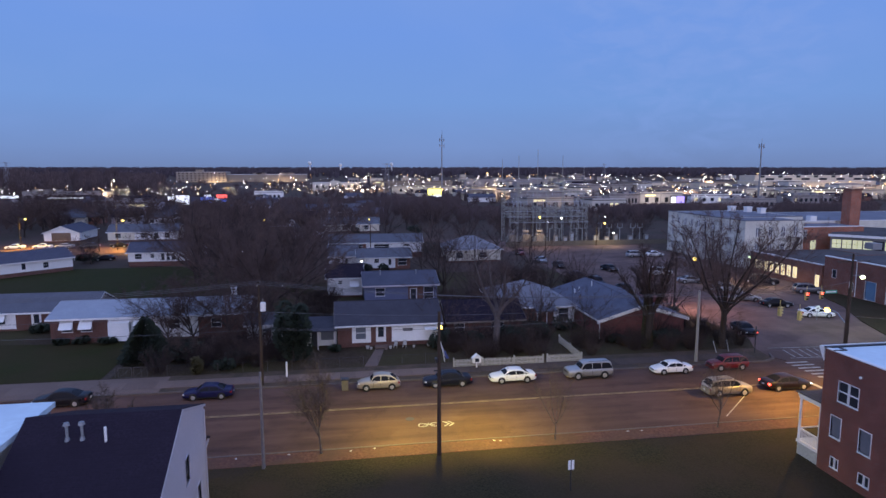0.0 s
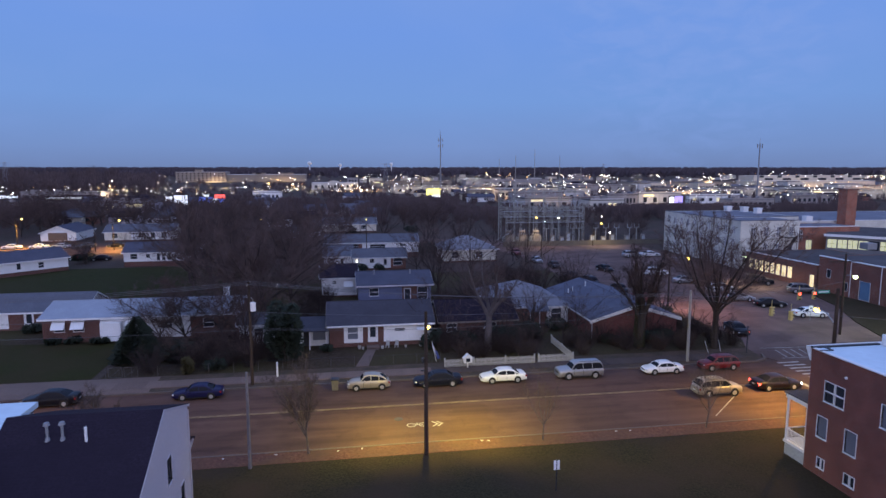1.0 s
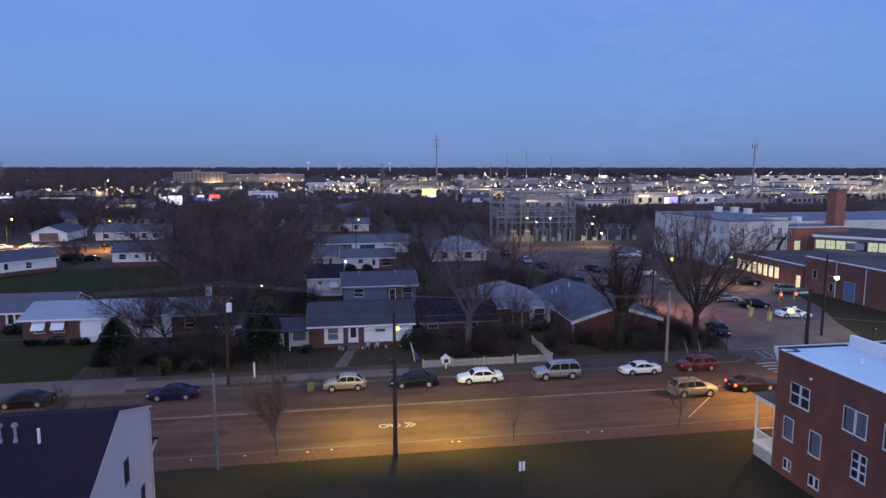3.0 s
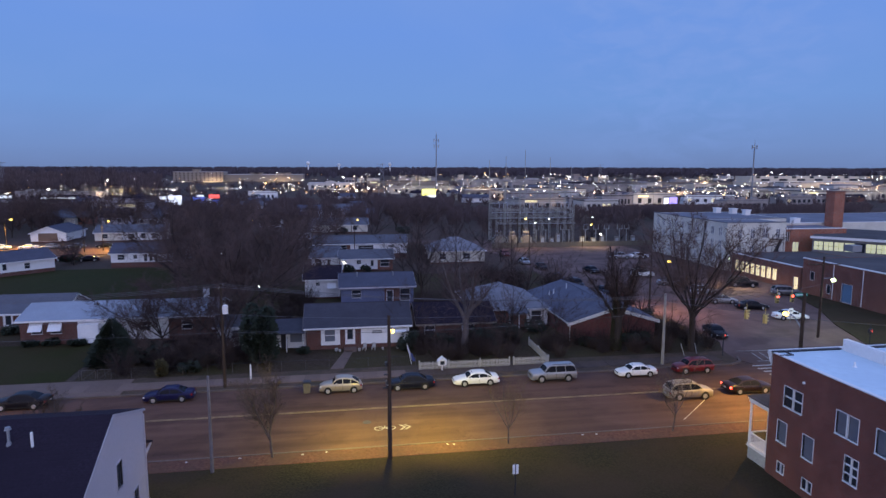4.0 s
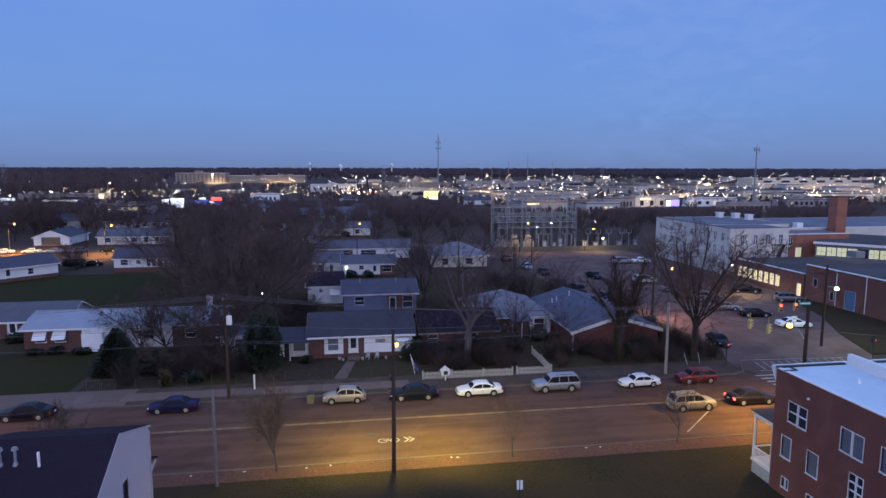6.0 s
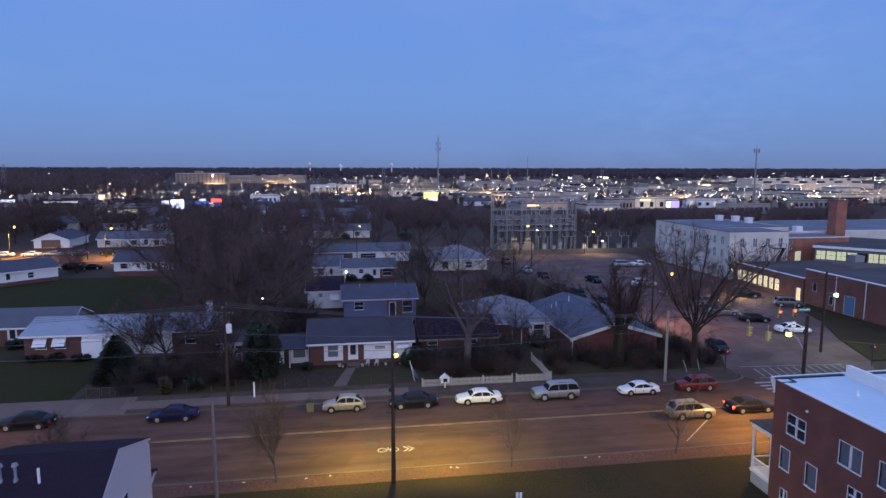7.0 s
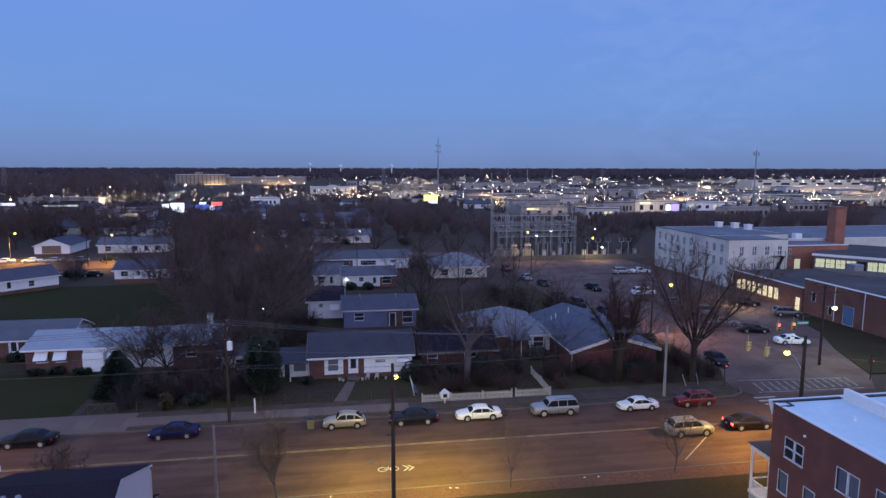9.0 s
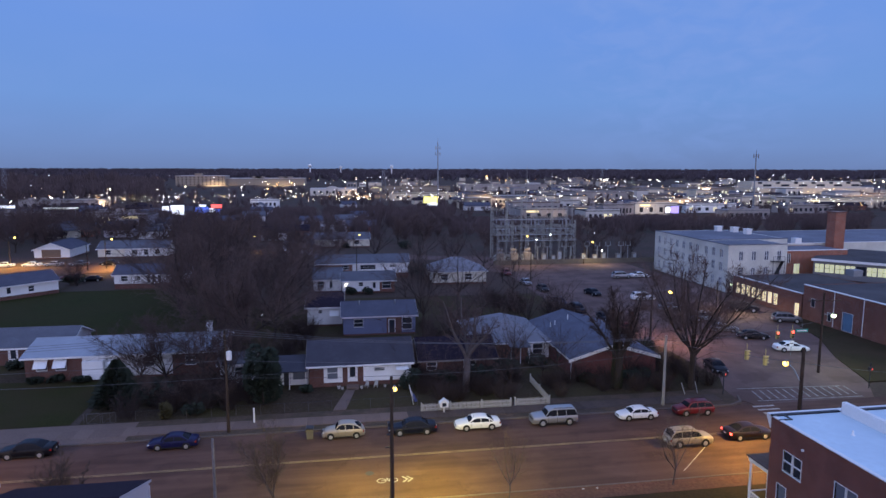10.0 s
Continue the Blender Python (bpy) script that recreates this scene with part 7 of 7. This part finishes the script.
CREAM_WALL = mat("cream_plaster", (0.62, 0.54, 0.42), 0.9, grain=0.4, spots=0.06, amount=0.15, bump=0)
TAN = mat("tan_plaster", (0.3, 0.25, 0.2), 0.9, grain=0.4, spots=0.05, amount=0.15, bump=0)
PALEW = mat("pale_plaster", (0.5, 0.49, 0.47), 0.9, grain=0.4, spots=0.05, amount=0.12, bump=0)
hosp = far_block("hospital_block", "large tan institutional block on the skyline", -250, 1000, -178, 1040, 14.5, TAN, PALEW, 4, 12)
part("lift_house", Shape().box(-222, 1000, 14.9, -212, 1012, 18.5), TAN, hosp)
fac = far_block("factory", "long low tan factory with rooftop units", -178, 1010, -60, 1060, 10.5, TAN, PALEW, 1, 0)
for x in (-140, -135, -100, -92):
    part("roof_unit", Shape().box(x, 1012, 10.9, x + 14, 1020, 13.5), TAN, fac)
arch = far_block("arched_hall", "pale hall with an arched gable and dark windows", -31, 620, 13.5, 650, 6.4, PALEW, PALEW, 1, 7)
part("arched_gable", Shape().prism([(-10 + 6 * math.cos(math.pi * k / 10), 6.4 + 2.6 * math.sin(math.pi * k / 10)) for k in range(11)], "y", 619.7, 625), PALEW, arch)
big = far_block("tan_block", "big tan school with dark roof notches", 404, 560, 530, 600, 8.0, CREAM_WALL, PALEW, 1, 0)
part("upper_wall", Shape().box(406, 575, 8.4, 528, 600, 13.5), CREAM_WALL, big)
for k in range(6):
    x = 412 + k * 20
    part("roof_notch", Shape().box(x, 574.6, 11.5, x + 4.5, 575.0, 13.6), DARK_METAL, big)
    part("window", Shape().box(x + 6, 574.7, 9.0, x + 15, 574.99, 11.0), PANE, big)
TOWN_ROOFS = (mat("grey_gravel_roof", (0.14, 0.125, 0.12), 0.95, grain=0.5, spots=0.05, amount=0.25, bump=0), ROOF_TAR, mat("rust_metal_roof", (0.13, 0.085, 0.07), 0.85, grain=0.5, spots=0.05, amount=0.25, bump=0), mat("dull_metal_roof", (0.2, 0.2, 0.21), 0.7, 0.1, grain=0.4, spots=0.05, amount=0.2, bump=0))
DUSK_WALL = mat("grey_block_wall", (0.33, 0.3, 0.29), 0.9, grain=0.4, spots=0.06, amount=0.2, bump=0)
low_specs = [(90, 470, 150, 500, 5, PALEW), (40, 520, 95, 545, 5.5, CREAM_WALL), (110, 380, 150, 400, 6, PALEW), (164, 333, 190, 345, 6.6, PALEW), (205, 350, 238, 366, 4.5, WHITE), (144, 330, 162, 342, 6.2, DUSK_WALL), (128, 338, 142, 350, 4.5, DUSK_WALL), (-60, 430, -42, 440, 5.0, WHITE), (-180, 330, -140, 350, 4.2, DUSK_WALL), (-92, 275, -79, 290, 6.8, GREY_SIDING), (-112, 300, -96, 312, 6.0, DUSK_WALL), (-196, 420, -150, 440, 6, DUSK_WALL), (88, 300, 112, 318, 6.0, DUSK_WALL), (122, 300, 140, 316, 5.0, PALEW), (96, 345, 124, 362, 7.0, DUSK_WALL), (260, 420, 320, 450, 5.5, CREAM_WALL), (200, 520, 290, 560, 6, DUSK_WALL), (300, 620, 420, 660, 6, TAN), (30, 700, 120, 730, 6, TAN), (140, 720, 240, 760, 7, DUSK_WALL), (262, 336, 290, 350, 4.5, DUSK_WALL), (310, 380, 380, 410, 6, CREAM_WALL), (380, 430, 470, 460, 5.5, DUSK_WALL), (200, 300, 224, 312, 4.6, DUSK_WALL)]
for i, (x0, y0, x1, y1, z, m) in enumerate(low_specs):
    w = far_block("warehouse", "low commercial shed with a flat dull roof", x0, y0, x1, y1, z, m, TOWN_ROOFS[i % 4], 1, (4, 6, 8)[i % 3], LIT)
    part("parapet", Shape().box(x0, y0 - 0.1, z + 0.4, x1, y0 + 0.2, z + 1.0), m, w)
    for k in range(1 + i % 3):
        part("roof_unit", Shape().box(x0 + 4 + 7 * k, y0 + 4, z + 0.4, x0 + 6.5 + 7 * k, y0 + 7, z + 1.8), DUSK_WALL, w)
    if i % 3 == 0:
        part("shop_sign", Shape().box(x0 + 3, y0 - 0.25, z - 1.2, x0 + 9, y0 - 0.05, z - 0.3), LIT, w, "lit shop sign")
for i in range(120):
    y = 1 / rng.uniform(1 / 1500, 1 / 400)
    x = rng.uniform(0.0, 1.0) * y
    if x < 0.17 * y and y < 650:
        continue
    w = rng.uniform(8, 22)
    far_block("warehouse", "small far commercial building with a flat roof", x, y, x + w, y + 15, rng.uniform(3.5, 8.5), rng.choice((PALEW, CREAM_WALL, DUSK_WALL, DUSK_WALL, TAN)), rng.choice(TOWN_ROOFS), 1, rng.choice((0, 0, 3, 5)), LIT_PALE)
for i in range(100):
    y = rng.uniform(235, 420) if i < 40 else rng.uniform(330, 760)
    x = rng.uniform(-0.55, 0.02) * y if i < 40 else rng.uniform(0.1, 0.98) * y
    h = thing("far_house", pose(x, y, 0, 0, 0, rng.choice((0, 0, 90, 12))), "small pale house among bare trees", "house")
    w, d = rng.uniform(9, 15) * (1 if i < 40 else 1.5), rng.uniform(7, 9)
    part("wall", Shape().box(0, 0, 0, w, d, 2.8), rng.choice((WHITE, CREAM_SIDING, BRICK_DARK, GREY_SIDING)), h)
    part("roof", Shape().prism([(-0.5, 2.7), (d / 2, 4.8), (d + 0.5, 2.7), (d + 0.5, 2.85), (d / 2, 4.98), (-0.5, 2.85)], "x", -0.4, w + 0.4), rng.choice((SHINGLE_GREY, SHINGLE_BLUE, SHINGLE_DARK)), h)
    for k in (0.2, 0.6):
        part("window", Shape().box(w * k, -0.04, 1.0, w * k + 1.3, -0.005, 2.2), PANE, h)

tunnel = thing("greenhouse", pose(0, 0, 0), "long pale arched greenhouse behind the trees", "greenhouse")
arc = [(263 + 3.2 * math.cos(math.pi * k / 8), 3.2 * math.sin(math.pi * k / 8)) for k in range(9)]
part("cover", Shape().prism(arc, "x", -8.0, 9.0), PALEW, tunnel)
for k in range(7):
    part("hoop", Shape().prism([(263 + (y - 263) * 1.03, z * 1.03) for y, z in arc], "x", -8.1 + k * 2.8, -7.9 + k * 2.8), STEEL, tunnel)
part("end_door", Shape().box(9.0, 262.2, 0, 9.06, 263.8, 2.1), DARK_METAL, tunnel)

# billboards and screens
def billboard(x0, x1, y, z0, z1, faces, label):
    b = thing("billboard", pose(0, 0, 0), label, "billboard")
    part("frame", Shape().box(x0 - 0.3, y, z0 - 0.3, x1 + 0.3, y + 0.5, z1 + 0.3), DARK_METAL, b)
    for a, c, d, e, m in faces:
        w, h = x1 - x0, z1 - z0
        part("screen_area", Shape().box(x0 + w * a, y - 0.05, z0 + h * d, x0 + w * c, y, z0 + h * e), m, b)
    for x in (x0 + 1.5, x1 - 1.5):
        part("leg", Shape().tube((x, y + 0.3, 0), (x, y + 0.3, z0), 0.3), STEEL, b)


G_WHITE, G_BLUE, G_RED, G_YEL, G_VIO = glow_mat("screen_white", (0.85, 0.9, 1.0), 1.6), glow_mat("screen_blue", (0.1, 0.18, 0.75), 0.9), glow_mat("screen_red", (1.0, 0.12, 0.1), 1.6), glow_mat("screen_yellow", (1.0, 0.95, 0.25), 1.5), glow_mat("screen_violet", (0.45, 0.35, 0.95), 0.9)
billboard(-90.8, -80.2, 340, 2.4, 7.2, ((0.0, 0.35, 0.0, 0.4, G_BLUE), (0.0, 0.3, 0.4, 0.9, G_WHITE), (0.38, 1.0, 0.0, 1.0, G_WHITE)), "glowing white and blue advertising screen")
billboard(-74.6, -61.5, 340, 2.6, 7.6, ((0.0, 0.5, 0.1, 0.75, G_BLUE), (0.15, 0.4, 0.78, 0.98, G_WHITE), (0.52, 0.72, 0.1, 0.6, G_WHITE), (0.74, 1.0, 0.1, 0.5, G_BLUE), (0.6, 1.0, 0.62, 1.0, G_RED)), "glowing blue and red advertising screen")
billboard(55.8, 65.3, 430, 0.8, 7.0, ((0, 1, 0.3, 1, G_YEL), (0.2, 1, 0, 0.3, G_WHITE)), "bright yellow lit billboard")
billboard(180, 188, 328, 1.5, 5.5, ((0, 0.35, 0.1, 0.9, G_WHITE), (0.4, 1, 0, 1, G_VIO)), "violet lit shop sign")
billboard(-205, -160, 340, 6.4, 7.7, ((0, 1, 0, 1, G_WHITE),), "long white lit canopy")
billboard(-143, -127, 330, 6.4, 7.2, ((0, 1, 0, 1, glow_mat("canopy_dim", (0.9, 0.95, 0.85), 0.6)),), "dim white lit canopy edge")

# masts and pylons
for x, y, h, lab in ((67.2, 440, 44.5, "slender radio mast with antennas"), (235.2, 330, 35, "tall monopole mast with an antenna ring")):
    t_ = thing("mast", pose(x, y, 0), lab, "mast")
    part("shaft", Shape().tube((0, 0, 0), (0, 0, h), 0.55, 0.3, 8), STEEL, t_)
    for z in ((h - 4, h - 8) if y > 400 else (h - 1.5,)):
        part("antenna_ring", Shape().box(-1.6, -0.2, z, 1.6, 0.2, z + 0.3).box(-1.7, -0.25, z - 1, -1.3, 0.25, z + 1.4).box(1.3, -0.25, z - 1, 1.7, 0.25, z + 1.4), STEEL, t_)
    part("tip", Shape().tube((0, 0, h), (0, 0, h + 3), 0.15, 0.05), STEEL, t_)
for x, y, h in ((32.5, 500, 25), (405, 420, 20), (-271, 560, 26), (300, 700, 26)):
    t_ = thing("pylon", pose(x, y, 0), "steel lattice power pylon", "pylon")
    s = Shape()
    for a, b in ((-1, -1), (1, -1), (1, 1), (-1, 1)):
        s.tube((a * 2.6, b * 2.6, 0), (a * 0.6, b * 0.6, h), 0.1, n=4)
    for k in range(6):
        z0, z1 = h * k / 6, h * (k + 1) / 6
        w0, w1 = 2.6 - 2.0 * k / 6, 2.6 - 2.0 * (k + 1) / 6
        s.tube((-w0, -w0, z0), (w1, -w1, z1), 0.09, n=3).tube((w0, -w0, z0), (-w1, -w1, z1), 0.09, n=3)
    for z in (h * 0.8, h * 0.97):
        s.tube((-4, 0, z), (4, 0, z), 0.14, n=4)
    part("frame", s, STEEL, t_)
for x, y, h in ((-10, 2100, 36), (-98, 1900, 40), (150, 2000, 38)):
    t_ = thing("water_tower", pose(x, y, 0), "small white tower on the skyline", "tower")
    part("tank", Shape().ball((0, 0, h - 6), 5.5, 10, 6, 1.0), WHITE, t_)
    part("stem", Shape().tube((0, 0, 0), (0, 0, h - 8), 2.0, 1.5, 8), WHITE, t_)

# poles and bulbs added under the town's fill lights
for x, y, _ in TOWN_FILL:
    q = utility_pole(x - 1.5, y, 13.6, 0.15, "tall lamp added to brighten the far town", GREY_POLE, name="street_lamp")
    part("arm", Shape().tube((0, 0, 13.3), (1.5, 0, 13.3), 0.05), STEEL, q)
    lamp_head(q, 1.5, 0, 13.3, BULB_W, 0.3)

# town lights: one mesh for each colour
sets = {"sodium": (glow_mat("far_sodium", (1.0, 0.52, 0.17), 9), 560), "white": (glow_mat("far_white", (1.0, 0.93, 0.82), 12), 1000), "warm": (glow_mat("far_warm", (1.0, 0.8, 0.52), 10), 820)}
for key, (m, n) in sets.items():
    s = Shape()
    for _ in range(n):
        y = 1 / rng.uniform(1 / 1900, 1 / 290)
        if rng.random() < 0.22:
            x, y = rng.uniform(-0.6, -0.12), max(y, 430)
        else:
            x = rng.uniform(-0.12, 1.02)
            y = max(y, 330 if x > 0.25 else 430) * rng.uniform(1.0, 1.1)
        x *= y
        r = y * (0.00019 if x < 0.1 * y else 0.00025) * math.exp(rng.gauss(0, 0.4)) * (2.2 if rng.random() < 0.08 else 1)
        s.ball((x, y, rng.uniform(4, 9)), r, 8, 6)
    solid("town_lights", s, m, "scattered " + key + " street lights of the far town", "lights", "stuff")

# far woods
s = Shape()


def clump(x, y, h, w, n, t):
    """A bare tree far off: a short trunk and a spray of thin branches."""
    for _ in range(n):
        a, e = rng.uniform(0, 6.283), rng.uniform(0.1, 1.35)
        q = w * 0.5 * math.sin(e) * rng.uniform(0.5, 1.05)
        tx, ty, tz = x + q * math.cos(a), y + q * math.sin(a), h * (0.25 + 0.75 * math.cos(e * 0.75) * rng.uniform(0.75, 1.0))
        bx, by, bz = x + q * 0.35 * math.cos(a), y + q * 0.35 * math.sin(a), h * rng.uniform(0.0, 0.3)
        s.add([(bx - t, by, bz), (bx + t, by, bz), (tx + t * 0.4, ty, tz), (tx - t * 0.4, ty, tz)], [(0, 1, 2, 3)])


s_near, s = s, Shape()
for _ in range(2400):
    y = 1250 * math.exp(rng.random() * 1.25)
    clump(y * rng.uniform(-0.75, 1.3), y, rng.uniform(13, 17) + y * 0.0012, 30, 9, 1.5 + y * 0.0006)
for _ in range(1500):
    y = rng.uniform(3900, 4600)
    clump(y * rng.uniform(-0.7, 1.15), y, rng.uniform(24, 29), 60, 7, 5)
solid("far_woods", s, HAZY_WOODS, "dark woods along the skyline, distance haze in the colour", "woods", "stuff")
s = s_near
for _ in range(700):
    y = rng.uniform(500, 1250)
    clump(y * rng.uniform(-0.75, -0.27), y, rng.uniform(11, 17), 15, 18, 0.5)
for _ in range(45):
    y = rng.uniform(650, 1000)
    clump(y * rng.uniform(-0.75, -0.3), y, rng.uniform(18, 25), 26, 60, 0.4)
for _ in range(1700):
    y = rng.uniform(228, 400)
    x = y * rng.uniform(-0.65, 0.95)
    # low scrub towards the town
    top = (24.3 - 0.067 * y if x > 0.18 * y else 24.0 - 0.05 * y) * rng.uniform(0.75, 1.0)
    if top < 2.5 or -100 < x < -66 and y < 290:
        continue
    clump(x, y, min(rng.uniform(4.5, 9), top), 8, 34, 0.11)
for _ in range(1000):
    y = 1 / rng.uniform(1 / 900, 1 / 330)
    clump(y * rng.uniform(-0.7, 1.1), y, rng.uniform(3, 6) + y * 0.003, rng.uniform(5, 12), 18, 0.2)
solid("near_woods", s, WOODS, "brown bare woods between the houses and the town", "woods", "stuff")
